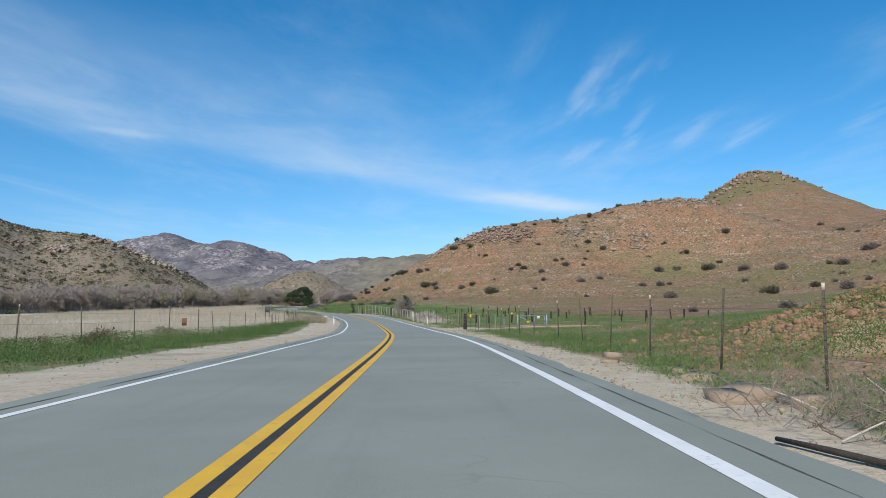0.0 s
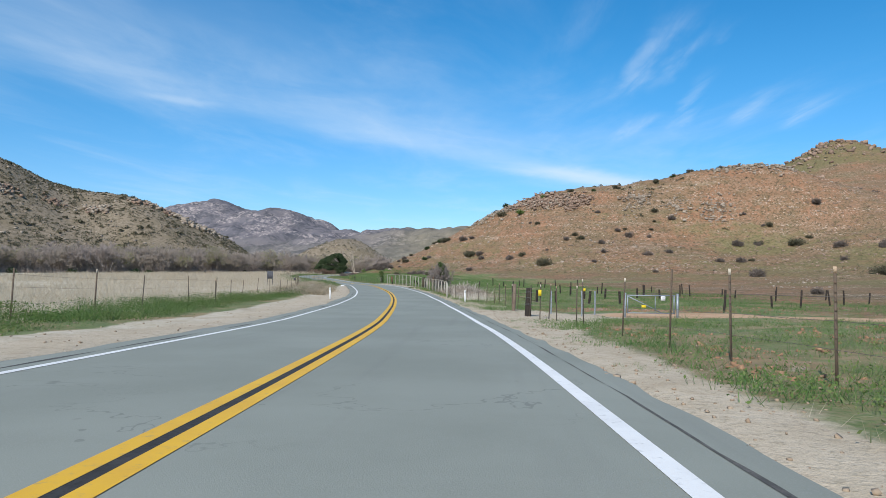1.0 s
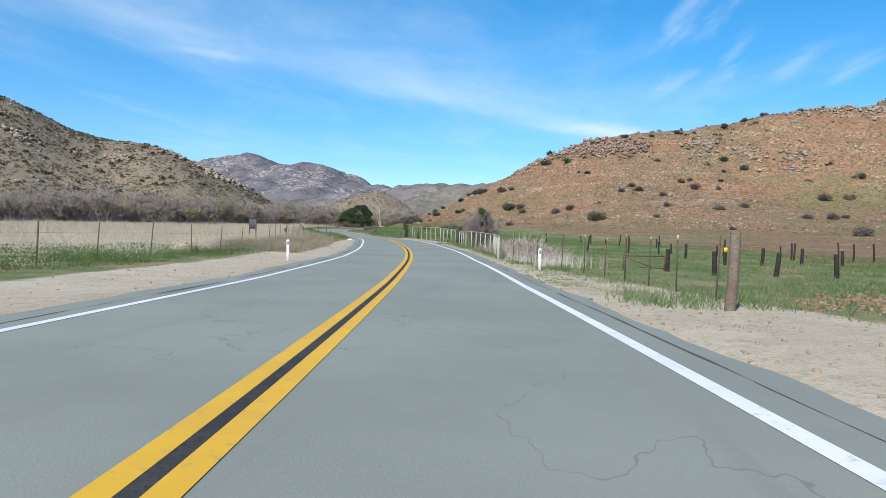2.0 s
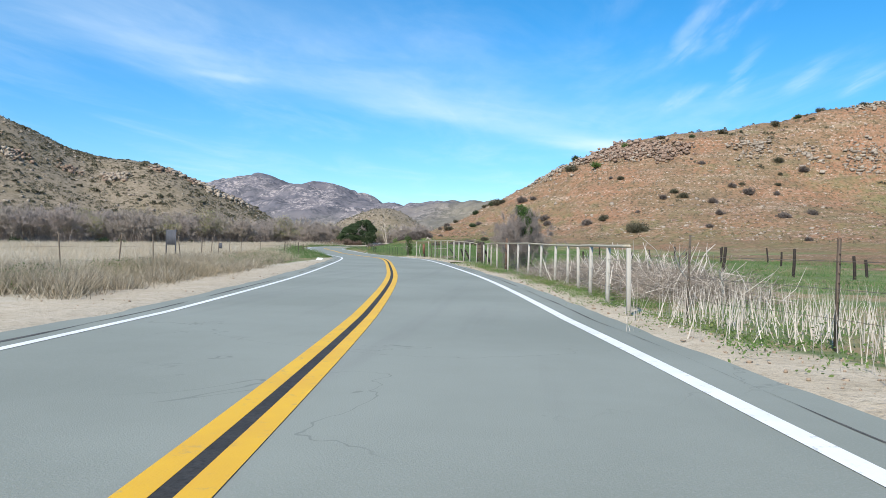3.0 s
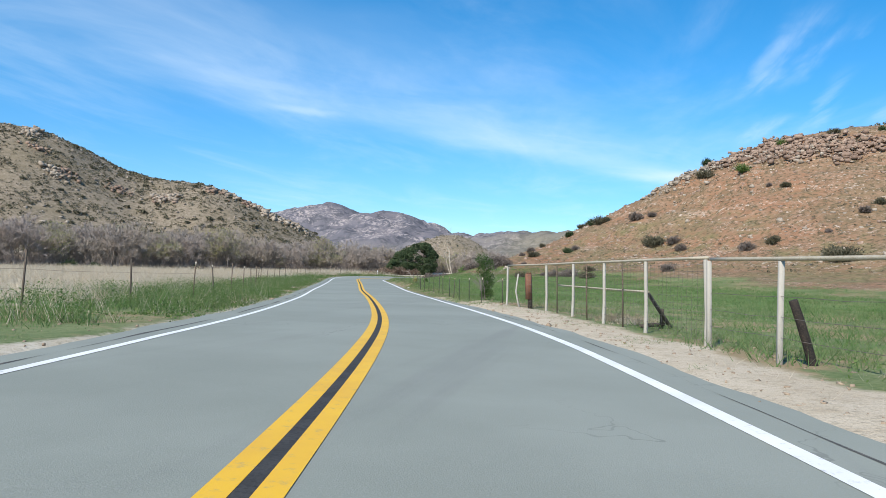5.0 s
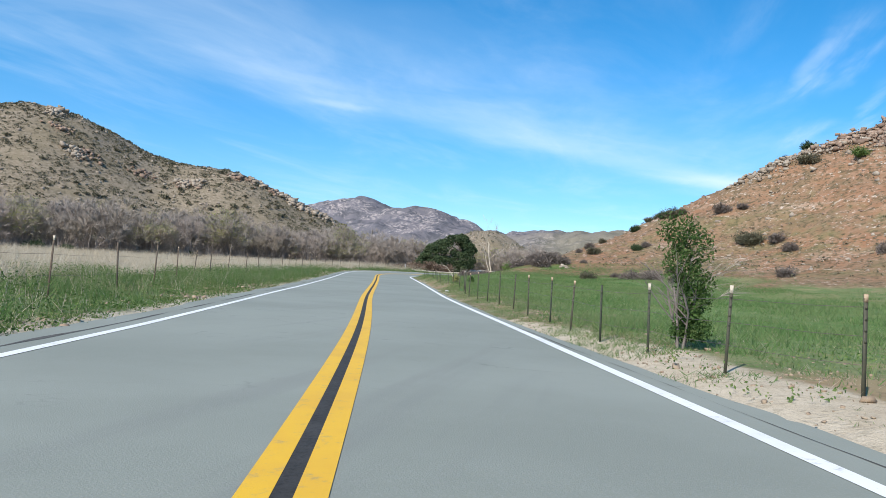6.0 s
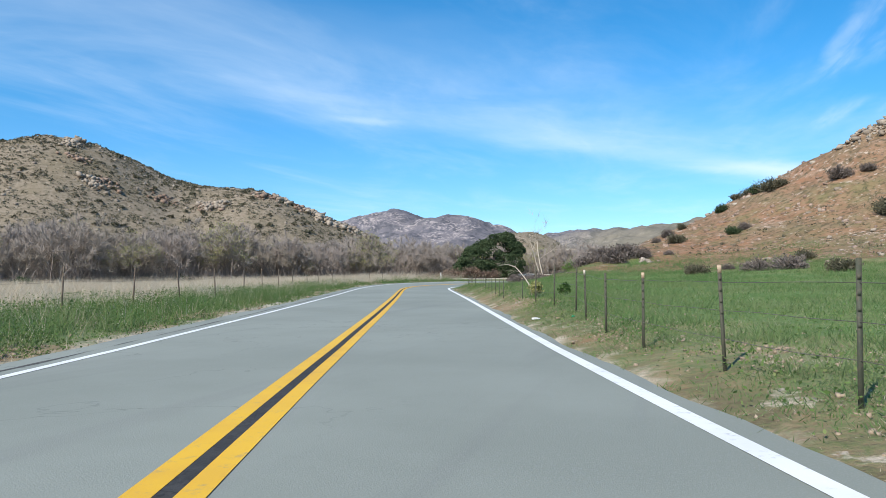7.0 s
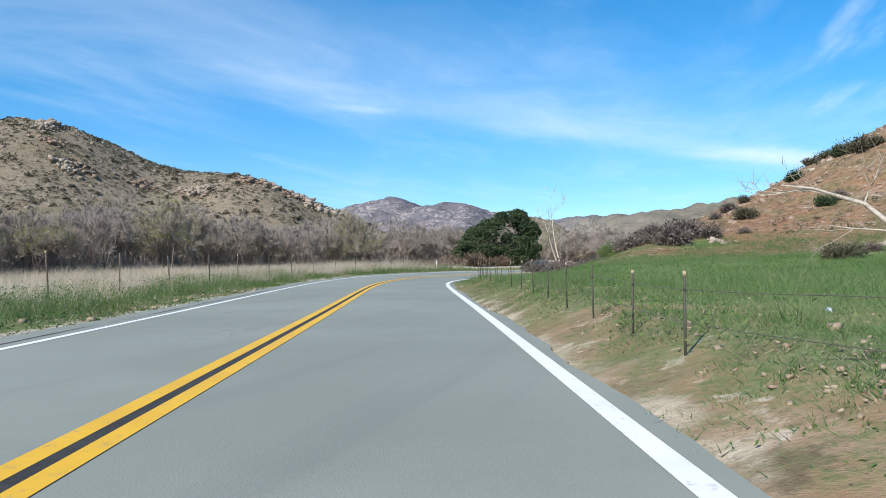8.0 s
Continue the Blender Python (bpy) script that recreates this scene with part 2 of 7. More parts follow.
def ground_material():
    """Soil, gravel, meadow and dry grass, laid out by where they grow."""
    m = Nodes("ground", 0.95, 0.15)
    n1, n2, n3 = m.noise(0.09, 5, 0.6), m.noise(0.9, 5, 0.65), m.noise(9, 4, 0.7)
    fine = m.noise(45, 3, 0.7)
    hill_n, tuft_n = m.noise(0.03, 5, 0.65), m.noise(1.5, 4, 0.7)
    soil = m.mix(m.step(n1, 0.38, 0.62), (0.285, 0.145, 0.081), (0.24, 0.143, 0.086))
    soil = m.mix(m.math("MULTIPLY", m.step(hill_n, 0.44, 0.62), 0.6), soil, (0.165, 0.135, 0.076))
    terrace = m.noise(1.0, 6, 0.65, m.scaled(0.03, 0.03, 0.32), 0.4)
    soil = m.mix(m.math("MULTIPLY", m.step(terrace, 0.52, 0.66), 0.65), soil, (0.165, 0.148, 0.08))
    ledge = m.noise(1.0, 6, 0.7, m.scaled(0.09, 0.09, 0.8), 0.5)
    soil = m.mix(m.math("MULTIPLY", m.step(ledge, 0.54, 0.66), 0.7), soil, (0.37, 0.27, 0.19))
    soil = m.mix(m.math("MULTIPLY", m.step(n2, 0.42, 0.66), 0.6), soil, (0.315, 0.205, 0.135))
    soil = m.mix(m.math("MULTIPLY", m.step(m.noise(0.3, 6, 0.75), 0.5, 0.6), 0.65), soil, (0.15, 0.115, 0.065))
    soil = m.mix(m.math("MULTIPLY", m.step(tuft_n, 0.5, 0.6), 0.85), soil, (0.088, 0.072, 0.042))
    soil = m.mix(m.math("MULTIPLY", m.step(m.noise(1.7, 4, 0.7), 0.57, 0.63), m.step(ledge, 0.42, 0.56)), soil, (0.48, 0.395, 0.32))
    soil = m.mix(m.math("MULTIPLY", m.step(n3, 0.5, 0.72), 0.6), soil, (0.16, 0.11, 0.065))
    grass = m.mix(m.step(n2, 0.3, 0.7), (0.125, 0.165, 0.066), (0.215, 0.24, 0.115))
    grass = m.mix(m.math("MULTIPLY", m.step(m.noise(0.45, 5, 0.75), 0.5, 0.64), 0.6), grass, (0.085, 0.125, 0.048))
    grass = m.mix(m.math("MULTIPLY", m.step(tuft_n, 0.52, 0.66), 0.65), grass, (0.27, 0.21, 0.12))
    grass = m.mix(m.math("MULTIPLY", m.step(n3, 0.42, 0.7), 0.7), grass, (0.075, 0.12, 0.035))
    grass = m.mix(m.math("MULTIPLY", m.step(m.noise(0.22, 6, 0.75), 0.47, 0.58), 0.8), grass, (0.31, 0.225, 0.135))
    grass = m.mix(m.math("MULTIPLY", m.attr("lush"), 0.75), grass, m.mix(m.step(n3, 0.35, 0.68), m.mix(m.step(n2, 0.35, 0.65), (0.105, 0.19, 0.05), (0.165, 0.26, 0.08)), (0.065, 0.125, 0.032)))
    straw = m.mix(m.step(n2, 0.3, 0.7), (0.46, 0.40, 0.30), (0.55, 0.5, 0.4))
    straw = m.mix(m.math("MULTIPLY", m.step(m.noise(1.0, 5, 0.65, m.scaled(0.03, 0.012, 1), 0.5), 0.46, 0.6), 0.6), straw, (0.3, 0.275, 0.18))
    straw = m.mix(m.math("MULTIPLY", m.step(n3, 0.45, 0.7), 0.55), straw, (0.27, 0.23, 0.15))
    gravel = m.mix(m.step(n2, 0.35, 0.7), (0.47, 0.395, 0.29), (0.54, 0.465, 0.355))
    gravel = m.mix(m.math("MULTIPLY", m.step(m.noise(2.6, 5, 0.7), 0.5, 0.68), 0.45), gravel, (0.36, 0.285, 0.195))
    gravel = m.mix(m.math("MULTIPLY", m.step(n3, 0.5, 0.68), 0.5), gravel, (0.23, 0.2, 0.135))
    gravel = m.mix(m.math("MULTIPLY", m.step(fine, 0.5, 0.68), 0.55), gravel, (0.22, 0.19, 0.15))
    olive = m.mix(m.step(tuft_n, 0.35, 0.65), (0.205, 0.178, 0.085), (0.115, 0.11, 0.048))
    scrub = m.mix(m.step(n2, 0.3, 0.7), (0.23, 0.185, 0.132), (0.3, 0.245, 0.18))
    scrub = m.mix(m.math("MULTIPLY", m.step(hill_n, 0.45, 0.62), 0.7), scrub, (0.205, 0.165, 0.105))
    scrub = m.mix(m.math("MULTIPLY", m.step(m.noise(0.4, 6, 0.75), 0.48, 0.58), 0.7), scrub, (0.14, 0.118, 0.08))
    scrub = m.mix(m.math("MULTIPLY", m.step(m.noise(0.75, 4, 0.75), 0.61, 0.66), 0.6), scrub, (0.44, 0.38, 0.31))
    scrub = m.mix(m.math("MULTIPLY", m.step(n3, 0.45, 0.68), 0.55), scrub, (0.11, 0.095, 0.06))

    def zone(name, wobble, lo=0.35, hi=0.65):
        v = m.math("ADD", m.attr(name), m.math("MULTIPLY", m.math("SUBTRACT", wobble, 0.5), 0.9))
        return m.step(v, lo, hi)

    mid = m.noise(0.35, 6, 0.7)
    col = m.mix(zone("scrub", mid), soil, scrub)
    col = m.mix(m.math("MULTIPLY", zone("olive", mid), 0.8), col, olive)
    col = m.mix(zone("straw", mid), col, straw)
    col = m.mix(zone("green", m.math("ADD", m.math("MULTIPLY", mid, 0.5), m.math("MULTIPLY", n3, 0.5))), col, grass)
    col = m.mix(zone("gravel", m.noise(0.8, 6, 0.7)), col, gravel)
    drive = m.mix(m.step(n2, 0.35, 0.7), (0.45, 0.28, 0.165), (0.53, 0.37, 0.24))
    col = m.mix(zone("drive", m.noise(0.8, 6, 0.7)), col, drive)
    return m.done(col, m.math("ADD", n3, m.math("MULTIPLY", fine, 0.35)), 0.05, 0.7)


def mountain_material():
    m = Nodes("mountain", 0.95, 0.1)
    n1, n2, n3 = m.noise(0.004, 6, 0.65), m.noise(0.022, 6, 0.7), m.noise(0.09, 5, 0.75)
    # both chaparral tones lean blue: distance haze painted into the base colour
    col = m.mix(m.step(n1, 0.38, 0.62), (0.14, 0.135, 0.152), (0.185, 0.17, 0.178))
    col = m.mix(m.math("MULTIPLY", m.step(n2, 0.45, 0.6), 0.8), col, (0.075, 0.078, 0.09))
    bare = m.step(m.noise(0.0075, 5, 0.6, distort=0.5), 0.47, 0.58)
    col = m.mix(m.math("MULTIPLY", m.math("MULTIPLY", bare, m.step(n3, 0.48, 0.58)), 0.85), col, (0.39, 0.34, 0.325))
    col = m.mix(m.math("MULTIPLY", m.step(m.noise(0.05, 5, 0.7), 0.6, 0.66), 0.35), col, (0.28, 0.24, 0.23))
    sep = m.n.new("ShaderNodeSeparateXYZ")
    m.l.new(m.co, sep.inputs[0])
    foot = m.step(m.math("ADD", sep.outputs["Z"], m.math("MULTIPLY", m.math("SUBTRACT", n1, 0.5), 160.0)), 120, 40)
    col = m.mix(m.math("MULTIPLY", foot, 0.8), col, m.mix(m.step(n2, 0.4, 0.6), (0.185, 0.172, 0.145), (0.13, 0.125, 0.105)))
    east = m.step(m.math("ADD", sep.outputs["X"], m.math("MULTIPLY", m.math("SUBTRACT", n1, 0.5), 500.0)), -330, -30)
    olive = m.mix(m.step(n2, 0.4, 0.62), (0.22, 0.195, 0.14), (0.15, 0.14, 0.105))
    olive = m.mix(m.math("MULTIPLY", m.step(n3, 0.58, 0.7), 0.5), olive, (0.36, 0.31, 0.25))
    col = m.mix(m.math("MULTIPLY", east, 0.85), col, olive)
    return m.done(col, n3, 6.0, 0.6)


M_ASPHALT = asphalt_material()
M_WHITE = paint_material("white_road_paint", (0.78, 0.78, 0.75), (0.7, 0.7, 0.68))
M_YELLOW = paint_material("yellow_road_paint", (0.72, 0.42, 0.02), (0.66, 0.37, 0.025))
M_BLACKLINE = simple("dark_centre_gap", (0.035, 0.033, 0.03), (0.05, 0.048, 0.045), 3)
M_GROUND = ground_material()
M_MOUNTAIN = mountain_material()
M_STEEL_POST = simple("rusty_green_steel", (0.05, 0.05, 0.04), (0.085, 0.07, 0.05), 3, 0.7, 0.4, by="object", c=(0.13, 0.085, 0.055))
M_GREEN_POST = simple("green_painted_steel", (0.028, 0.042, 0.028), (0.045, 0.055, 0.036), 3, 0.7, 0.4, by="object", c=(0.085, 0.07, 0.045))
M_POST_TIP = simple("white_post_tip", (0.6, 0.54, 0.45), (0.48, 0.41, 0.32), 6, 0.7)
M_RUST_TIP = simple("rusty_post_tip", (0.33, 0.2, 0.12), (0.46, 0.36, 0.25), 8, 0.8)
M_WIRE = simple("fence_wire", (0.16, 0.13, 0.11), (0.22, 0.19, 0.16), 5, 0.6, 0.5, metal=0.6)
M_PALE_POST = simple("weathered_pale_post", (0.43, 0.41, 0.36), (0.36, 0.335, 0.28), 5, 0.85, by="object", c=(0.36, 0.33, 0.28))
M_PIPE = simple("weathered_pipe", (0.37, 0.33, 0.24), (0.43, 0.39, 0.3), 4, 0.7, 0.4, c=(0.3, 0.22, 0.14))
M_DARK_WOOD = simple("charred_wood", (0.035, 0.03, 0.026), (0.06, 0.05, 0.04), 4, 0.9, by="object", c=(0.09, 0.07, 0.05))
M_BROWN_WOOD = simple("brown_timber", (0.1, 0.062, 0.042), (0.145, 0.095, 0.065), 3, 0.85, c=(0.06, 0.038, 0.026))
M_POLE = simple("weathered_pole", (0.15, 0.112, 0.083), (0.21, 0.165, 0.125), 3, 0.85, c=(0.1, 0.075, 0.055))
M_RUST = simple("rusted_sheet", (0.15, 0.065, 0.04), (0.21, 0.1, 0.06), 5, 0.8, c=(0.14, 0.065, 0.04))
M_GATE_IRON = simple("dark_rusty_iron", (0.07, 0.048, 0.04), (0.11, 0.07, 0.052), 5, 0.8, c=(0.15, 0.085, 0.055))
M_GALV = simple("galvanised_steel", (0.25, 0.28, 0.31), (0.33, 0.36, 0.39), 5, 0.5, 0.5, metal=0.3)
M_SIGN_YELLOW = simple("yellow_sign", (0.75, 0.55, 0.02), (0.7, 0.5, 0.03), 4, 0.5)
M_SIGN_WHITE = simple("white_sign", (0.78, 0.78, 0.76), (0.7, 0.7, 0.68), 4, 0.5)
M_SIGN_DARK = simple("dark_board", (0.06, 0.065, 0.075), (0.09, 0.09, 0.1), 4, 0.8)
M_BARK = simple("grey_bark", (0.21, 0.175, 0.155), (0.29, 0.25, 0.225), 4, 0.95, by="object", c=(0.17, 0.14, 0.12))
M_TWIG = simple("bare_twigs", (0.31, 0.258, 0.238), (0.385, 0.333, 0.31), 0.8, 0.95, by="object", c=(0.31, 0.27, 0.2))
M_PALE_BARK = simple("bleached_bark", (0.44, 0.38, 0.3), (0.53, 0.47, 0.385), 5, 0.9)
M_OAK = leafy("oak_leaves", (0.035, 0.058, 0.027), (0.058, 0.085, 0.04), (0.085, 0.115, 0.055), 0.12)
M_LEAF = leafy("green_leaves", (0.035, 0.075, 0.02), (0.065, 0.12, 0.032), (0.11, 0.155, 0.055))
M_BUD = leafy("spring_buds", (0.24, 0.26, 0.08), (0.31, 0.31, 0.12), (0.34, 0.31, 0.15))
M_GRASS = leafy("green_grass", (0.09, 0.17, 0.05), (0.14, 0.24, 0.08), (0.25, 0.275, 0.135), 0.4)
M_STRAW = leafy("dry_grass", (0.48, 0.41, 0.305), (0.61, 0.54, 0.42), (0.38, 0.3, 0.205), 0.35)
M_SHRUB = leafy("chaparral_leaves", (0.075, 0.075, 0.045), (0.11, 0.105, 0.07), (0.15, 0.13, 0.085), 0.1)
M_SHRUB_GREY = leafy("grey_shrub_twigs", (0.135, 0.112, 0.098), (0.18, 0.15, 0.132), (0.095, 0.08, 0.065), 0.05)
M_SCRUB = leafy("olive_scrub", (0.105, 0.102, 0.07), (0.14, 0.135, 0.095), (0.19, 0.17, 0.12), 0.05)
M_SHRUB_RED = leafy("reddish_shrub_twigs", (0.16, 0.105, 0.08), (0.22, 0.15, 0.115), (0.1, 0.085, 0.055), 0.05)
M_BRUSH = leafy("pale_brush", (0.3, 0.245, 0.17), (0.22, 0.18, 0.125), (0.16, 0.145, 0.09), 0.1)
M_UNDER = simple("undergrowth", (0.285, 0.24, 0.22), (0.375, 0.327, 0.3), 0.5, 0.95, by="island", c=(0.2, 0.165, 0.135))
M_LUSH = leafy("lush_weed_leaves", (0.068, 0.13, 0.036), (0.105, 0.18, 0.05), (0.17, 0.2, 0.075), 0.4)
M_DARK_BRUSH = simple("dark_brushwood", (0.15, 0.118, 0.095), (0.24, 0.195, 0.155), 1.2, 0.95, by="island", c=(0.36, 0.31, 0.25))
M_WHITE_CANE = simple("bleached_canes", (0.55, 0.49, 0.42), (0.68, 0.63, 0.55), 2, 0.9, by="island", c=(0.42, 0.36, 0.3))
M_CHAR = simple("charred_timber", (0.016, 0.014, 0.013), (0.035, 0.028, 0.023), 5, 0.85, c=(0.07, 0.05, 0.036))
M_WEED_LEAF = leafy("weed_leaves", (0.1, 0.175, 0.045), (0.15, 0.235, 0.07), (0.25, 0.275, 0.11), 0.4)
M_ROCK = simple("granite_rock", (0.36, 0.305, 0.24), (0.46, 0.4, 0.325), 0.9, 0.95, by="island", c=(0.2, 0.155, 0.115))
M_ROCK_RED = simple("rusty_rock", (0.34, 0.235, 0.17), (0.42, 0.32, 0.25), 0.9, 0.95, by="island", c=(0.14, 0.09, 0.065))
M_CLOD = simple("earth_clod", (0.3, 0.225, 0.15), (0.37, 0.295, 0.215), 3, 0.95, by="island", c=(0.27, 0.2, 0.14))
M_RED_CLOD = simple("red_earth_clod", (0.3, 0.165, 0.095), (0.36, 0.225, 0.14), 3, 0.95, by="island", c=(0.22, 0.13, 0.075))
M_WEED = simple("dead_weeds", (0.2, 0.155, 0.095), (0.29, 0.24, 0.155), 1.5, 0.95, by="island", c=(0.38, 0.32, 0.22))
M_BUSH_TWIG = simple("dense_bush_twigs", (0.17, 0.138, 0.122), (0.24, 0.203, 0.18), 1.0, 0.95, by="island", c=(0.31, 0.265, 0.235))

# ---------------------------------------------------------------- lie of the land
ROAD_Y = (-200, -60, 1.6, 14.4, 27, 40, 52.7, 71, 90, 102, 120, 137, 148, 159, 169, 180, 190, 205, 220, 235, 255, 275, 300)
ROAD_Z = (.2, .1, 0, -.06, -.16, -.31, -.48, -.55, -.49, -.31, -.05, .17, .24, .32, .44, .58, .77, 1.08, 1.4, 1.7, 2.05, 2.25, 2.3)
CENTRE = ((-1.3, -140), (-1.3, -80), (-1.3, -20), (-1.35, 0), (-1.5, 16), (-1.75, 30), (-2.6, 48), (-4.5, 68.5), (-5.2, 75), (-6.5, 87), (-8.9, 104),
          (-11.4, 116.5), (-13.4, 127), (-16.4, 140.5), (-19.7, 150.5), (-23.3, 161.4), (-27.9, 174), (-33.2, 190), (-38.6, 206),
          (-42.8, 218), (-45.8, 227), (-47.2, 234), (-47.6, 243), (-46.3, 253), (-43.6, 263), (-40, 275), (-35.5, 290), (-30, 310), (-22, 345), (-10, 400))
# hills: middle x, y, height, spread along and across, turn
HILLS = (
    (84.3, 266.3, 22.6, 28.2, 14.7, -.226), (26.3, 265.5, 12.3, 28.7, 18.3, -.97), (16.1, 280.2, 7.46, 38.4, 14.1, .031), (-8.6, 297.3, 1.7, 26.1, 24.6, .096),
    (130.5, 257.6, 8.46, 34.8, 52.4, .378), (190.4, 421.1, 60.5, 76.9, 48.4, .787), (188, 419, 7.0, 24, 18, .787), (240.8, 274.2, 37.6, 67.5, 100.4, -.216), (58.7, 354.4, 19.0, 37.8, 66.6, -.152),
    (-343.6, 493.8, 52.9, 56.4, 71.1, .57), (-252.2, 540.2, 25.6, 24.1, 55.3, .679), (-206.5, 558.1, 19.3, 30.7, 44.2, .517), (-483.1, 542.8, 67.9, 99.4, 111.4, .057),
    (-325.2, 643.9, 36.2, 85.0, 72.2, .01), (-209.6, 612, 8.2, 17.4, 35.4, .14), (-254, 1004.9, 16.7, 89.3, 116.6, 0), (-26, 277, -1.4, 10, 15, 0), (-35, 265, 1.6, 9, 13, 0), (-53, 279, -1.9, 8, 9, 0), (-95, 545, 27, 26, 40, 0), (21, 31, 1.5, 6.5, 11, 0.15), (12.6, 17.5, 1.75, 3.0, 5.2, 0.1))
MOUNTAINS = (
    (-993.9, 2867.3, 205, 320.2, 238.6, .198), (-1036, 2758.7, 34, 42, 128.3, -.094), (-775, 2757.3, 25, 50, 111.2, 0), (-486.2, 2449.2, 36.8, 36.9, 121.5, .118),
    (-680.6, 2440.9, 160.4, 169.4, 315.7, -.15), (-1567.5, 2890.9, 157.9, 397, 300.1, .016), (-431.9, 2219.2, 66.7, 284.6, 246.9, .092), (146.2, 1878.6, 69.2, 580.4, 264.2, -.046),
    (630.5, 1776.8, 119.8, 422.4, 291.9, .053), (-240.9, 1898.2, 34.5, 313.5, 206.9, -.115))


def smooth_line(points, count, width):
    p = np.array(points, float)
    d = np.concatenate([[0], np.cumsum(np.hypot(*np.diff(p, axis=0).T))])
    s = np.linspace(0, d[-1], count)
    q = np.stack([np.interp(s, d, p[:, i]) for i in (0, 1)], 1)
    h = int(width * 3)
    k = np.exp(-0.5 * (np.arange(-h, h + 1) / width) ** 2)
    k /= k.sum()
    q = np.pad(q, ((h, h), (0, 0)), mode="reflect", reflect_type="odd")
    return np.stack([np.convolve(q[:, i], k, "valid") for i in (0, 1)], 1)


LINE = smooth_line(CENTRE, 1200, 13)
TANGENT = np.gradient(LINE, axis=0)
TANGENT /= np.linalg.norm(TANGENT, axis=1)[:, None]
RIGHT = np.stack([TANGENT[:, 1], -TANGENT[:, 0]], 1)
LINE_Z = np.interp(LINE[:, 1], ROAD_Y, ROAD_Z)
_run = np.linspace(0, 1, len(LINE))
BANK = 0.055 / (1 + np.exp(-(LINE[:, 1] - 232) / 6)) * 1.0       # the last bend leans to its inside


def along_road(x, y):
    """Nearest place on the centre line: index and the distance to its right."""
    x, y = np.atleast_1d(x).astype(float), np.atleast_1d(y).astype(float)
    idx, off = np.zeros(len(x), int), np.full(len(x), 999.0)
    near = (x > -140) & (x < 90) & (y > -200) & (y < 420)
    where = np.nonzero(near)[0]
    for c in range(0, len(where), 4000):
        w = where[c:c + 4000]
        d = (x[w, None] - LINE[None, ::2, 0]) ** 2 + (y[w, None] - LINE[None, ::2, 1]) ** 2
        i = d.argmin(1) * 2
        idx[w] = i
        r = (x[w] - LINE[i, 0]) * RIGHT[i, 0] + (y[w] - LINE[i, 1]) * RIGHT[i, 1]
        off[w] = np.sign(r) * np.sqrt(d.min(1))
    return idx, off


def lattice(ix, iy, seed):
    h = (ix.astype(np.int64) * 374761393 + iy.astype(np.int64) * 668265263 + seed * 974711) & 0x7FFFFFFF
    h = ((h ^ (h >> 13)) * 1274126177) & 0x7FFFFFFF
    return ((h ^ (h >> 16)) & 0xFFFF) / 65535.0


def value_noise(x, y, seed=0):
    ix, iy = np.floor(x), np.floor(y)
    fx, fy = x - ix, y - iy
    fx, fy = fx * fx * (3 - 2 * fx), fy * fy * (3 - 2 * fy)
    a, b = lattice(ix, iy, seed), lattice(ix + 1, iy, seed)
    c, d = lattice(ix, iy + 1, seed), lattice(ix + 1, iy + 1, seed)
    return (a + (b - a) * fx) * (1 - fy) + (c + (d - c) * fx) * fy


def fbm(x, y, octaves=4, seed=0):
    """Layered noise, about -0.5 to 0.5."""
    total, amp, norm = 0.0, 1.0, 0.0
    for o in range(octaves):
        total = total + amp * (value_noise(x * 2 ** o, y * 2 ** o, seed + o) - 0.5)
        norm += amp
        amp *= 0.5
    return total / norm


def bumps(table, x, y):
    z = np.zeros_like(x)
    for cx, cy, h, sx, sy, turn in table:
        cr, sr, dx, dy = math.cos(turn), math.sin(turn), x - cx, y - cy
        z = z + h * np.exp(-0.5 * (((cr * dx + sr * dy) / sx) ** 2 + ((-sr * dx + cr * dy) / sy) ** 2))
    return z


def land(x, y):
    """Height of the ground, hill height alone, and distance to the right of the road's middle."""
    x, y = np.atleast_1d(x).astype(float), np.atleast_1d(y).astype(float)
    base = np.interp(y, ROAD_Y, ROAD_Z)
    hill = bumps(HILLS, x, y)
    idx, off = along_road(x, y)
    a = np.abs(off)
    rough = np.clip((hill - 2) / 10, 0, 1)
    z = base + hill + rough * (fbm(x / 14, y / 14, 4, 3) * 3.4 + np.abs(fbm(x / 5, y / 5, 3, 9)) * 1.4)
    z = z + np.clip((a - 7) / 8, 0, 1) * fbm(x / 9, y / 9, 3, 21) * 0.35 + np.clip((a - 4.2) / 2, 0, 1) * fbm(x / 1.7, y / 1.7, 3, 33) * 0.12
    # close to the road the ground follows the road
    road = LINE_Z[idx] - BANK[idx] * np.clip(off, -6, 6)
    rise = np.clip((off - 3.8) / 1.4, 0, 1) * (off < 900)
    road = road + rise * rise * (3 - 2 * rise) * np.interp(y, (138, 165, 188, 197, 207, 222, 238), (0.0, 0.16, 0.26, 0.44, 0.46, 0.36, 0.05))
    w = np.clip((a - 5.0) / 9.0, 0, 1)
    w = w * w * (3 - 2 * w)
    z = np.where(a < 900, z * w + (road + np.clip((a - 4.2) / 2, 0, 1) * fbm(x / 1.7, y / 1.7, 3, 33) * 0.12) * (1 - w), z)
    edge = 4.15 - 0.5 * np.clip((y - 152) / 16, 0, 1) * (off > 0)
    z = z - 0.22 * np.clip((edge - a) / 0.35, 0, 1) - 0.02 * np.clip((edge + 0.45 - a) / 0.5, 0, 1)
    return z, hill, off


def gz(x, y):
    return float(land([x], [y])[0][0])


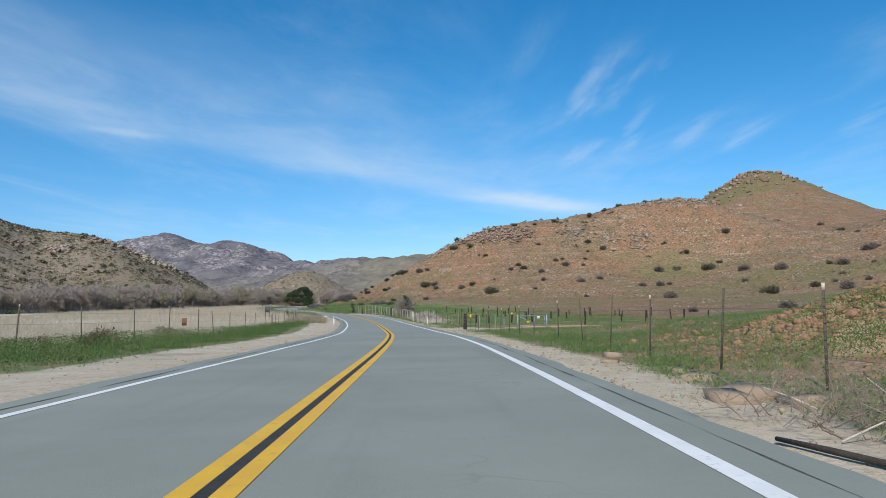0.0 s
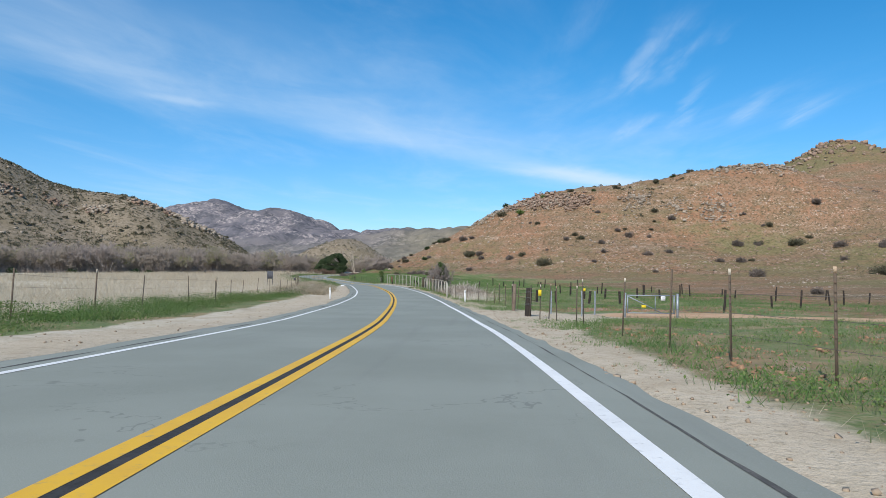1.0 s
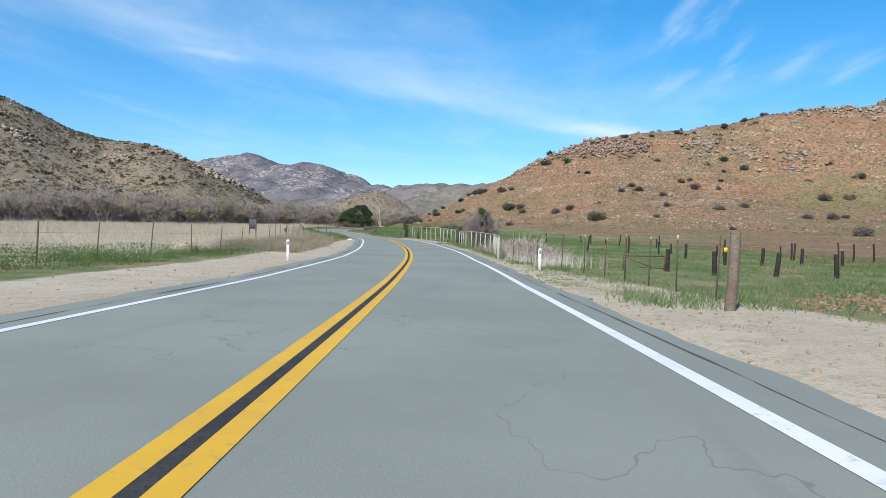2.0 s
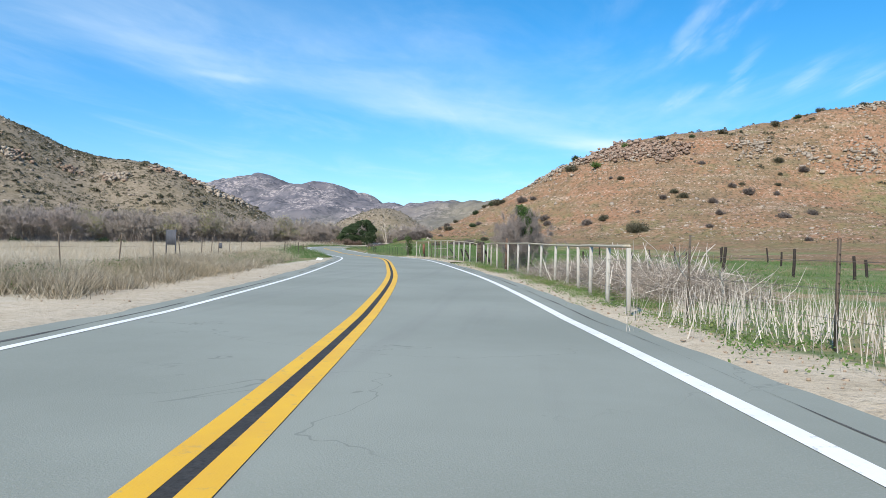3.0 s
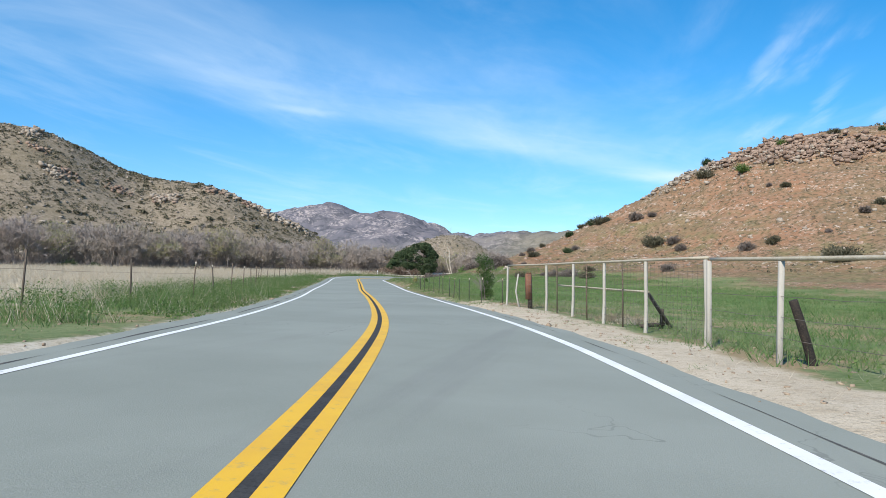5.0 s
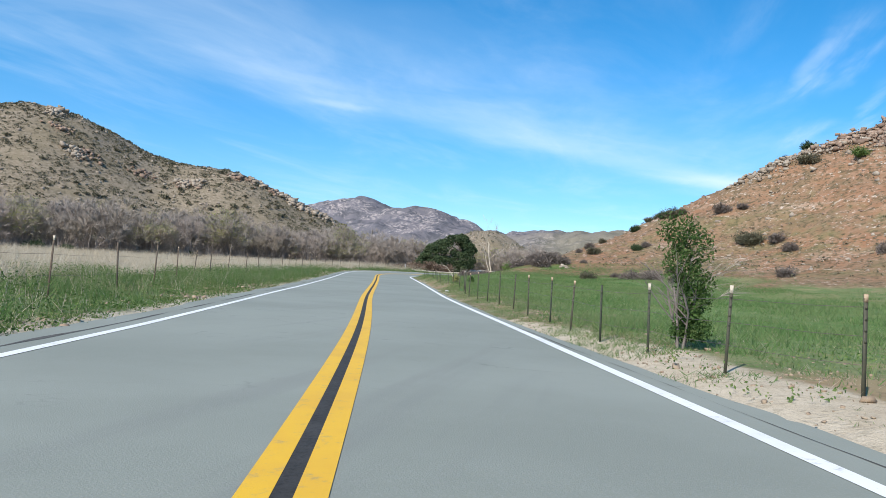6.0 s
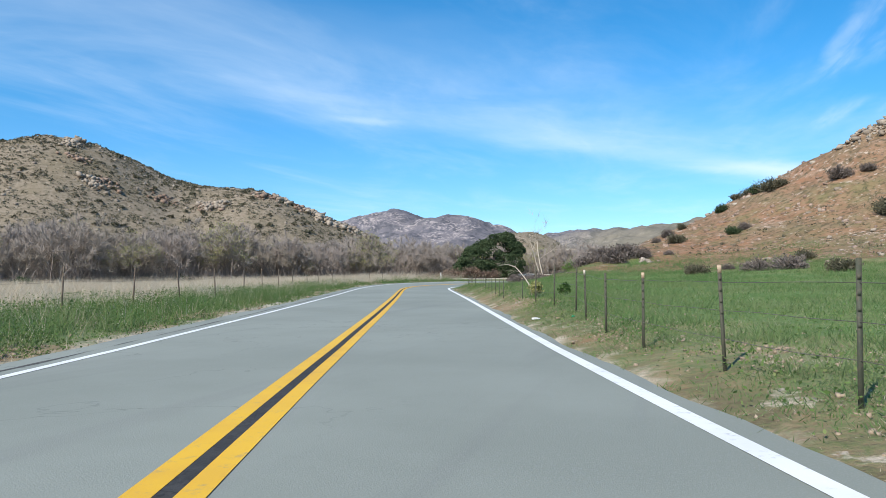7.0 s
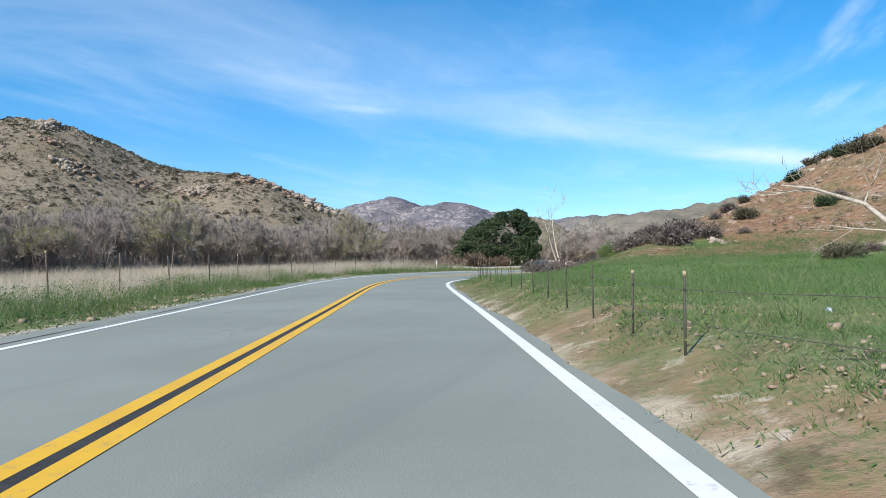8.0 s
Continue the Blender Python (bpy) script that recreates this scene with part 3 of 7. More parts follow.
def mesh_from(name, verts, faces, material, smooth=False):
    me = bpy.data.meshes.new(name)
    verts = np.asarray(verts, np.float32)
    faces = np.asarray(faces, np.int32)
    k = faces.shape[1]
    me.vertices.add(len(verts))
    me.vertices.foreach_set("co", verts.ravel())
    me.loops.add(faces.size)
    me.loops.foreach_set("vertex_index", faces.ravel())
    me.polygons.add(len(faces))
    me.polygons.foreach_set("loop_start", np.arange(len(faces), dtype=np.int32) * k)
    me.polygons.foreach_set("loop_total", np.full(len(faces), k, np.int32))
    if smooth:
        me.polygons.foreach_set("use_smooth", np.ones(len(faces), bool))
    me.update(calc_edges=True)
    me.materials.append(material)
    return me


def grid_mesh(name, xs, ys, zs, material):
    nx, ny = len(xs), len(ys)
    X, Y = np.meshgrid(xs, ys)
    v = np.stack([X.ravel(), Y.ravel(), zs.ravel()], 1)
    i = np.arange(nx - 1)[None, :] + nx * np.arange(ny - 1)[:, None]
    i = i.ravel()
    return mesh_from(name, v, np.stack([i, i + 1, i + 1 + nx, i + nx], 1), material, True)


def axis(*spans):
    out = []
    for a, b, step in spans:
        out.append(np.arange(a, b, step))
    out.append([spans[-1][1]])
    return np.concatenate(out)


def outward(a, b, first, grow):
    out, v = [a], a
    while v < b:
        v += first
        first *= grow
        out.append(min(v, b))
    return np.array(out[1:])


# the ground: one sheet to the horizon
gx = np.concatenate([-outward(520, 4600, 6, 1.09)[::-1], axis((-520, -150, 4.5), (-150, -62, 2.2), (-62, 22, 0.55), (22, 130, 1.9), (130, 330, 4.0)), outward(330, 4600, 6, 1.09)])
gy = np.concatenate([-outward(40, 4600, 4, 1.12)[::-1], axis((-40, 0, 1.5), (0, 300, 0.75), (300, 700, 3.6)), outward(700, 4700, 6, 1.07)])
GX, GY = np.meshgrid(gx, gy)
gX, gY = GX.ravel(), GY.ravel()
Z, HILL, OFF = land(gX, gY)
far = bumps(MOUNTAINS, gX, gY)
Z = Z + far * 0.9 - np.clip((gY - 1300) / 200, 0, 1) * 6
ground = new("ground", grid_mesh("ground", gx, gy, Z.reshape(GX.shape), M_GROUND))
tagged(ground, "valley floor of meadow, dry grass, gravel verge and red-brown stony hills", "ground", kind="structure")

wob = fbm(gX / 7, gY / 7, 4, 50)
dist = np.abs(OFF)
right_side = (OFF > 0) & (OFF < 900) | (OFF > 900) & (gX > -60)
verge_w = np.where(OFF < 0, np.interp(gY, (0, 50, 84, 110, 136), (6.7, 6.7, 6.5, 6.6, 4.7)), np.interp(gY, (0, 78, 90, 120, 132, 152, 168), (6.3, 6.3, 5.2, 5.2, 6.9, 6.9, 5.2)))
gravel = np.clip((verge_w + 3.0 * np.exp(-((gY - 60) / 9) ** 2) * (OFF > 0) + 1.2 * np.exp(-((gY - 84) / 24) ** 2) - dist + 2.2 * wob) / 1.6, 0, 1)
gravel = gravel * np.where((OFF > 0) & (dist > 4.1), np.interp(gY, (158, 172), (1, 0.28)), np.where(OFF > 0, np.interp(gY, (158, 172), (1, 0.56)), 1.0))
gravel = np.maximum(gravel, np.clip(1.3 - np.abs(gY - 60.5 - 0.12 * (gX - 3)) / 3.2, 0, 1) * (gX > 2) * (gX < 30) * 0.95)
gravel = np.maximum(gravel, np.clip((9.0 - dist) / 1.5, 0, 1) * np.clip(1.4 - np.abs(gY - 61) / 7, 0, 1) * (OFF > 0))
drive = np.clip(1.3 - np.abs(gY - 60.5 - 0.12 * (gX - 3)) / 3.2, 0, 1) * np.clip((gX - 4.5) / 3, 0, 1) * (gX < 45)
drive = np.maximum(drive, 0.44 * np.exp(-((gX - 11.5) / 4.0) ** 2 - ((gY - 17) / 9) ** 2) + 0.27 * right_side * (dist > 6) * (dist < 22) * (gY < 50))
lush = np.clip((gY - 156 + 10 * wob) / 14, 0, 1) * (OFF > 0) * np.clip((dist - 4.8 + 2 * wob) / 2, 0, 1)
strip_w = np.interp(gY, (0, 50, 78, 110, 125, 140, 180, 200, 212), (12.0, 12.0, 12.0, 8.8, 9.2, 11.0, 11.0, 10.0, 9))
left_strip = np.clip((strip_w - dist) / 3, 0, 1) * (OFF < 0) * np.clip((dist - np.interp(gY, (0, 50, 70, 84, 110, 136), (6.2, 6.2, 6.8, 7.4, 6.2, 4.0)) + 1.2 * wob) / 0.8, 0, 1)
straw = np.where(~right_side, np.clip((dist - strip_w + 3) / 3, 0, 1) * np.clip((HILL < 2) * 1.0, 0, 1), 0.0)
straw = np.where(~right_side & (HILL < 2) & (dist < 60), np.maximum(straw, 0.62), straw)
edge_h = np.minimum(np.interp(gY, (90, 150), (1.35, 3.0)), np.where(gY < 178, np.interp(gX, (8, 20), (3.0, 0.7)), 3.0))
green = np.where(right_side, np.clip((edge_h - HILL + np.interp(gY, (90, 150), (1.2, 3)) * wob) / np.interp(gY, (90, 150), (1.1, 2.4)), 0, 1) * (0.72 + 0.2 * np.clip((gY - 90) / 60, 0, 1)), left_strip * 0.9)
bank = np.clip((52 - gY + 14 * wob) / 10, 0, 1) * right_side
green = green * (1 - bank * (0.22 + 0.2 * np.clip((gX - 9) / 6, 0, 1) * np.clip((60 - gX) / 20, 0, 1)))
green = green * (1 - 0.62 * np.exp(-((gX - 12) / 4.5) ** 2 - ((gY - 18) / 8) ** 2))
green = green * np.where((OFF > 0) & (gY > 150), np.interp(dist, (4.5, 6, 9.5), (0.55, 0.7, 1.0)), 1.0)
lush = lush * np.interp(dist, (5, 9, 24, 42), (0.35, 1.0, 1.0, 0.15))
green = green * np.where((OFF > 0) & (gY > 140), np.interp(dist, (30, 55), (1.0, 0.62)), 1.0)
olive = np.where(right_side, np.clip(1.2 - np.abs(HILL - 6) / 14, 0, 1) * 0.5 + 0.8 * fbm(gX / 40, gY / 14, 3, 61) + np.clip((gY - 320) / 50, 0, 1) * 0.55, 0.1)
olive = olive * np.interp(gX, (-15, 30), (0.68, 1.0))
scrub = np.clip(np.where(right_side, 0, np.clip((HILL - 2) / 4, 0, 1)) + np.clip((gY - 620) / 150, 0, 1), 0, 1)
for label_, data_ in (("gravel", gravel), ("straw", straw), ("green", green), ("olive", olive), ("scrub", scrub), ("drive", drive), ("lush", lush)):
    at = ground.data.attributes.new(label_, "FLOAT", "POINT")
    at.data.foreach_set("value", data_.astype(np.float32))

# the far range, on a finer grid of its own
mx, my = np.arange(-2400, 1700, 10.0), np.arange(1350, 3300, 10.0)
MX, MY = np.meshgrid(mx, my)
mX, mY = MX.ravel(), MY.ravel()
mh = bumps(MOUNTAINS, mX, mY)
ridge = 1 - np.abs(fbm(mX / 210, mY / 210, 5, 77)) * 4
mz = 2.3 + mh + np.clip((mh - 30) / 130, 0, 1) * (ridge - 0.6) * 24 + np.clip(mh / 60, 0, 1) * (0.5 - np.abs(fbm(mX / 70, mY / 70, 4, 88)) * 3) * 20 - 14 * np.clip(1 - (mY - 1350) / 120, 0, 1) - 5 * (mh < 6)
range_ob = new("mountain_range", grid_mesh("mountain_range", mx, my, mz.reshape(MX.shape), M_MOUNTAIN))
tagged(range_ob, "far rocky mountain range with chaparral, grey-purple haze tint painted in", "mountain", kind="structure")

# ---------------------------------------------------------------- road


def strip(name, lo, hi, lift, material, jitter=0.0, cuts=2, first=0, last=None):
    """A ribbon along the road between two distances from its middle."""
    sel = np.arange(first, last or len(LINE))
    offs = np.linspace(0, 1, cuts)
    a = np.full(len(sel), float(lo)) + (jitter * fbm(sel * 0.21, sel * 0 + 1, 4, 5) * 2 if lo < 0 or jitter == 0 else 0)
    b = np.full(len(sel), float(hi)) + (jitter * fbm(sel * 0.21, sel * 0 + 9, 4, 6) * 2 if jitter else 0)
    if jitter:
        b = b - 0.5 * np.clip((LINE[sel, 1] - 152) / 16, 0, 1)
    v = []
    for o in offs:
        r = a + (b - a) * o
        p = LINE[sel] + RIGHT[sel] * r[:, None]
        z = LINE_Z[sel] - BANK[sel] * r + lift
        v.append(np.column_stack([p, z]))
    v = np.stack(v, 1).reshape(-1, 3)
    i = (np.arange(len(sel) - 1)[:, None] * cuts + np.arange(cuts - 1)[None, :]).ravel()
    return mesh_from(name, v, np.stack([i, i + 1, i + cuts + 1, i + cuts], 1), material, True)


road = tagged(new("road", strip("road", -4.15, 4.25, 0.0, M_ASPHALT, 0.16, 9)), "two-lane grey asphalt road with worn surface", "road", kind="structure")
for nm, lo, hi, lift, mt in (("edge_line_left", -3.42, -3.28, 0.005, M_WHITE), ("edge_line_right", 3.36, 3.54, 0.005, M_WHITE),
                             ("centre_gap", -0.055, 0.055, 0.004, M_BLACKLINE), ("yellow_line_left", -0.22, -0.055, 0.006, M_YELLOW), ("yellow_line_right", 0.055, 0.22, 0.006, M_YELLOW)):
    ob = new(nm, strip(nm, lo, hi, lift, mt))
    ob.parent = road



def ragged_strip(name, middle, wide, lift, material, seed, gap=0.0):
    """A broken, uneven ribbon along the road; it pinches out where its width falls to nothing."""
    k = np.arange(len(LINE))
    c = middle + fbm(k * 0.16, k * 0 + 3, 4, seed) * 0.1 - (0.5 * np.clip((LINE[:, 1] - 152) / 16, 0, 1) if middle > 0 else 0)
    w = np.clip(wide * (1 + 3.2 * fbm(k * 0.3, k * 0 + 7, 4, seed + 9)) - gap, 0.002, None)
    v = []
    for r in (c - w / 2, c + w / 2):
        v.append(np.column_stack([LINE + RIGHT * r[:, None], LINE_Z - BANK * r + lift]))
    v = np.stack(v, 1).reshape(-1, 3)
    i = np.arange(len(k) - 1) * 2
    return mesh_from(name, v, np.stack([i, i + 1, i + 3, i + 2], 1), material, True)


M_SEAM = simple("crumbled_dark_asphalt", (0.075, 0.073, 0.068), (0.12, 0.115, 0.105), 4, 0.95)
for nm, middle, wide, lift, mt, seed, gap in (("edge_seam", 3.92, 0.034, 0.004, M_SEAM, 301, 0.01), ("edge_seam", -3.7, 0.06, 0.004, M_SEAM, 317, 0.022)):
    ob = new(nm, ragged_strip(nm, middle, wide, lift, mt, seed, gap))
    ob.parent = road

# ---------------------------------------------------------------- building blocks


class Soup:
    """Collects triangles for one mesh."""

    def __init__(self):
        self.v, self.f, self.count = [], [], 0

    def add(self, verts, faces):
        verts, faces = np.asarray(verts, float).reshape(-1, 3), np.asarray(faces, int).reshape(-1, 3)
        self.v.append(verts)
        self.f.append(faces + self.count)
        self.count += len(verts)

    def tube(self, points, radii, sides=4, cap=True):
        points = np.asarray(points, float)
        n = len(points)
        d = np.gradient(points, axis=0)
        d /= np.linalg.norm(d, axis=1)[:, None] + 1e-9
        ref = np.where(np.abs(d[:, 2:3]) < 0.9, [[0.0, 0, 1]], [[1.0, 0, 0]])
        a = np.cross(d, ref)
        a /= np.linalg.norm(a, axis=1)[:, None] + 1e-9
        b = np.cross(d, a)
        ang = np.arange(sides) * 2 * math.pi / sides
        ring = points[:, None] + np.asarray(radii, float)[:, None, None] * (np.cos(ang)[None, :, None] * a[:, None] + np.sin(ang)[None, :, None] * b[:, None])
        i, j = np.meshgrid(np.arange(n - 1), np.arange(sides), indexing="ij")
        p, q = (i * sides + j).ravel(), (i * sides + (j + 1) % sides).ravel()
        f = np.concatenate([np.stack([p, q, q + sides], 1), np.stack([p, q + sides, p + sides], 1)])
        if cap:
            top = (n - 1) * sides
            f = np.concatenate([f, [(top, top + k, top + k + 1) for k in range(1, sides - 1)], [(0, k + 1, k) for k in range(1, sides - 1)]])
        self.add(ring.reshape(-1, 3), f)

    def box(self, lo, hi, bevel=0.0):
        (x0, y0, z0), (x1, y1, z1) = lo, hi
        b = bevel
        ring = [(x0 + b, y0), (x1 - b, y0), (x1, y0 + b), (x1, y1 - b), (x1 - b, y1), (x0 + b, y1), (x0, y1 - b), (x0, y0 + b)] if b else [(x0, y0), (x1, y0), (x1, y1), (x0, y1)]
        n = len(ring)
        v = [(x, y, z0) for x, y in ring] + [(x, y, z1) for x, y in ring]
        f = []
        for k in range(n):
            f += [(k, (k + 1) % n, n + (k + 1) % n), (k, n + (k + 1) % n, n + k)]
        f += [(n, n + k, n + k + 1) for k in range(1, n - 1)] + [(0, k + 1, k) for k in range(1, n - 1)]
        self.add(v, f)

    def mesh(self, name, material, smooth=False):
        return mesh_from(name, np.concatenate(self.v), np.concatenate(self.f), material, smooth)


def part(name, mesh, parent, m=None, label=""):
    ob = new(name, mesh)
    ob.parent = parent
    if m is not None:
        ob.matrix_local = m
    return tagged(ob, label)


def quads_at(centres, size, rng, flat=0.0):
    """Leaf-like quads of random turn round each centre."""
    n = len(centres)
    a = rng.normal(size=(n, 3))
    a[:, 2] *= 1 - flat
    a /= np.linalg.norm(a, axis=1)[:, None]
    b = np.cross(a, rng.normal(size=(n, 3)))
    b /= np.linalg.norm(b, axis=1)[:, None]
    s = np.broadcast_to(np.asarray(size, float), (n,))[:, None]
    v = np.stack([centres - a * s, centres + b * s * 0.55, centres + a * s, centres - b * s * 0.55], 1).reshape(-1, 3)
    k = np.arange(n)[:, None] * 4
    return v, np.concatenate([k + [0, 1, 2], k + [0, 2, 3]])


def slivers(base, tip, width, rng):
    """Thin blades or twigs, one triangle each, from base to tip."""
    d = tip - base
    side = np.cross(d, rng.normal(size=d.shape))
    side /= np.linalg.norm(side, axis=1)[:, None] + 1e-9
    w = np.broadcast_to(np.asarray(width, float), (len(base),))[:, None] * 0.5
    v = np.stack([base - side * w, base + side * w, tip], 1).reshape(-1, 3)
    return v, np.arange(len(base) * 3).reshape(-1, 3)


# ---------------------------------------------------------------- fences
WOBBLE = random.Random(5)


def t_post_mesh(height, material=M_STEEL_POST, wide=0.02):
    s = Soup()
    s.box((-wide, -0.004, -0.3), (wide, 0.004, height), 0)
    s.box((-0.004, 0.004, -0.3), (0.004, wide * 2, height), 0)
    for k in range(5, int(height / 0.12)):
        s.box((-0.012, -0.012, k * 0.12), (0.012, -0.004, k * 0.12 + 0.03), 0)
    return s.mesh("t_post", material)


def tip_mesh(material, length, wide=0.021):
    s = Soup()
    s.box((-wide, -0.006, -length), (wide, 0.01, 0.004), 0.002)
    s.box((-0.006, 0.01, -length), (0.006, wide * 2, 0.004), 0)
    return s.mesh("tip", material)


def round_post_mesh(name, height, r, material, sides=10, taper=0.93, knob=True):
    s = Soup()
    hs = [-0.3, 0, height * 0.35, height * 0.7, height - 0.02, height]
    pts = [(0.01 * math.sin(h * 3), 0.008 * math.cos(h * 4), h) for h in hs]
    s.tube(pts, [r * (1 - (1 - taper) * max(h, 0) / height) * (0.9 if i == 5 else 1) for i, h in enumerate(hs)], sides)
    return s.mesh(name, material, False)


def square_post_mesh(name, height, w, material):
    s = Soup()
    s.box((-w / 2, -w / 2, -0.3), (w / 2, w / 2, height), w * 0.12)
    return s.mesh(name, material)


def sample_line(points, step, rng=WOBBLE, jitter=0.25):
    p = np.array(points, float)
    d = np.concatenate([[0], np.cumsum(np.hypot(*np.diff(p, axis=0).T))])
    n = max(2, int(round(d[-1] / step)))
    s = np.linspace(0, d[-1], n + 1)
    s[1:-1] += np.array([rng.uniform(-jitter, jitter) for _ in s[1:-1]])
    return [(float(np.interp(q, d, p[:, 0])), float(np.interp(q, d, p[:, 1]))) for q in s]


def strand(name, feet, lift, parent, material=M_WIRE, r=0.0032, sag=0.012, label=""):
    """One wire or rail along the posts."""
    pts = []
    for (a, b) in zip(feet[:-1], feet[1:]):
        for u in (0, 0.34, 0.67):
            pts.append([a[k] + (b[k] - a[k]) * u for k in (0, 1, 2)])
            pts[-1][2] += lift - sag * 4 * u * (1 - u) + (WOBBLE.uniform(-0.012, 0.012) if sag else 0)
    pts.append([feet[-1][0], feet[-1][1], feet[-1][2] + lift])
    s = Soup()
    s.tube(pts, [r] * len(pts), 4)
    return part(name, s.mesh(name, material), parent, None, label)


T_MESH = {h: t_post_mesh(h) for h in (1.12, 1.4, 1.55)}
TIP_WHITE, TIP_RUST, TIP_SHORT = tip_mesh(M_POST_TIP, 0.1), tip_mesh(M_RUST_TIP, 0.085), tip_mesh(M_RUST_TIP, 0.05, 0.014)


def wire_fence(label, spots, height, lifts, tips, lean=3.0, skip_tip=0.45, mesh=None):
    fence = tagged(new("wire_fence"), label, "fence")
    feet = []
    for x, y in spots:
        z = gz(x, y)
        feet.append((x, y, z))
        m = pose(x, y, z, WOBBLE.uniform(-lean, lean), WOBBLE.uniform(-lean, lean), WOBBLE.uniform(-25, 25)) @ Matrix.Diagonal((1, 1, WOBBLE.uniform(0.94, 1.05), 1))
        p = part("post", mesh or T_MESH[height], fence, m)
        if WOBBLE.random() > skip_tip:
            part("tip", WOBBLE.choice(tips), p, pose(0, 0, height))
    for lift in lifts:
        strand("wire", feet, lift, fence)
    return fence


# steel-post fence along the meadow where the walk begins
spots = [(5.5, -6.0), (5.5, -1.5), (5.4, 3.4), (5.35, 7.4), (5.3, 11.4), (5.25, 14.9), (5.2, 19.1), (5.3, 23.4), (5.3, 27.4), (5.2, 31.8), (4.85, 36.6), (4.5, 39.4), (4.25, 42.3), (4.2, 46.9), (3.9, 51.9)]
wire_fence("wire fence on rusty steel posts with bleached tips beside the meadow", spots, 1.55, (0.45, 0.8, 1.12), (TIP_WHITE, TIP_WHITE, TIP_RUST), 4.0, 0.35)
wire_fence("short wire fence with steel posts at the dirt driveway", [(3.8, 53.0), (3.35, 55.2), (3.15, 56.2), (2.9, 57.4), (2.62, 59.3)], 1.4, (0.35, 0.7), (TIP_WHITE, TIP_RUST), 3.0, 0.2)
left_line = [(-11.5, -14), (-11.7, 8), (-11.9, 22.7), (-12.6, 30), (-12.2, 40), (-12.7, 46), (-13.6, 55), (-14.3, 62), (-15.2, 70), (-15.7, 76), (-16.5, 88), (-18.5, 102), (-21, 114),
             (-24.5, 125), (-26, 133), (-25.2, 141), (-25.2, 147), (-27.2, 152.5), (-29.8, 160), (-32.5, 167), (-36.3, 175), (-39.3, 182), (-42.3, 192), (-45.3, 202), (-48.3, 211), (-51.3, 222),
             (-53.3, 232), (-54.4, 242), (-53.6, 252), (-51, 262), (-47.5, 273)]
near_left = sample_line([(-11.5, -14), (-11.7, 8), (-11.95, 18.6)], 4.1) + [(-12.0, 22.8), (-12.0, 26.8), (-12.0, 31.2), (-12.1, 35.3), (-12.1, 39.5), (-12.2, 42.6), (-12.4, 46.5), (-12.8, 51.6), (-13.2, 56.0), (-13.7, 62.0), (-14.5, 67.8)]
wire_fence("long wire fence on dark steel posts before the dry field", near_left, 1.55, (0.5, 0.95, 1.3), (TIP_RUST, TIP_WHITE), 5.0, 0.85)
wire_fence("wire fence on dark steel posts along the dry field", sample_line([(-14.5, 67.8)] + left_line[9:], 4.3), 1.4, (0.5, 0.95), (TIP_RUST, TIP_WHITE), 5.0, 0.85)


def beside(s_y, off):
    """A place at a distance to the right of the road's middle, where the road reaches y."""
    i = int(np.argmin(np.abs(LINE[:, 1] - s_y)))
    return float(LINE[i, 0] + RIGHT[i, 0] * off), float(LINE[i, 1] + RIGHT[i, 1] * off)


right_posts = [(-15.95, 156.4), (-17.1, 158.0), (-18.0, 160.1), (-18.8, 161.8), (-19.5, 164.0), (-20.15, 166.1), (-21.0, 168.4), (-21.8, 171.0), (-22.7, 173.6), (-23.5, 175.6), (-24.3, 177.7), (-25.2, 180.2), (-25.9, 182.6), (-26.5, 185.1), (-27.0, 187.6), (-27.9, 190.1),
               (-28.75, 192.0), (-29.58, 194.2), (-30.95, 197.45), (-31.48, 199.15), (-32.11, 201.15), (-32.74, 203.15), (-33.38, 205.2), (-34.03, 207.25), (-34.7, 209.35), (-35.4, 211.5)]
right_posts += sample_line([beside(214.0, 4.9), beside(222, 4.9), beside(232, 5.2), beside(243, 5.6), beside(256, 6)], 2.3, jitter=0.3)
near_posts, far_posts = [p for p in right_posts if p[1] < 192.5], [p for p in right_posts if p[1] > 191.5]
wire_fence("wire fence on green steel posts with pale tips beside meadow", near_posts, 1.12, (0.35, 0.65, 0.95), (TIP_WHITE, TIP_RUST, TIP_RUST), 1.8, 0.5, t_post_mesh(1.12, M_GREEN_POST))
wire_fence("low wire fence on thin green steel posts along the bend", far_posts[1:], 0.78, (0.3, 0.6), (TIP_SHORT,), 2.5, 0.6, t_post_mesh(0.78, M_GREEN_POST, 0.013))

# pale-post fence with a pipe along its top
PALE = square_post_mesh("pale_post", 1.24, 0.078, M_PALE_POST)
PALE_TALL = round_post_mesh("pale_post_tall", 1.62, 0.046, M_PALE_POST, 8)


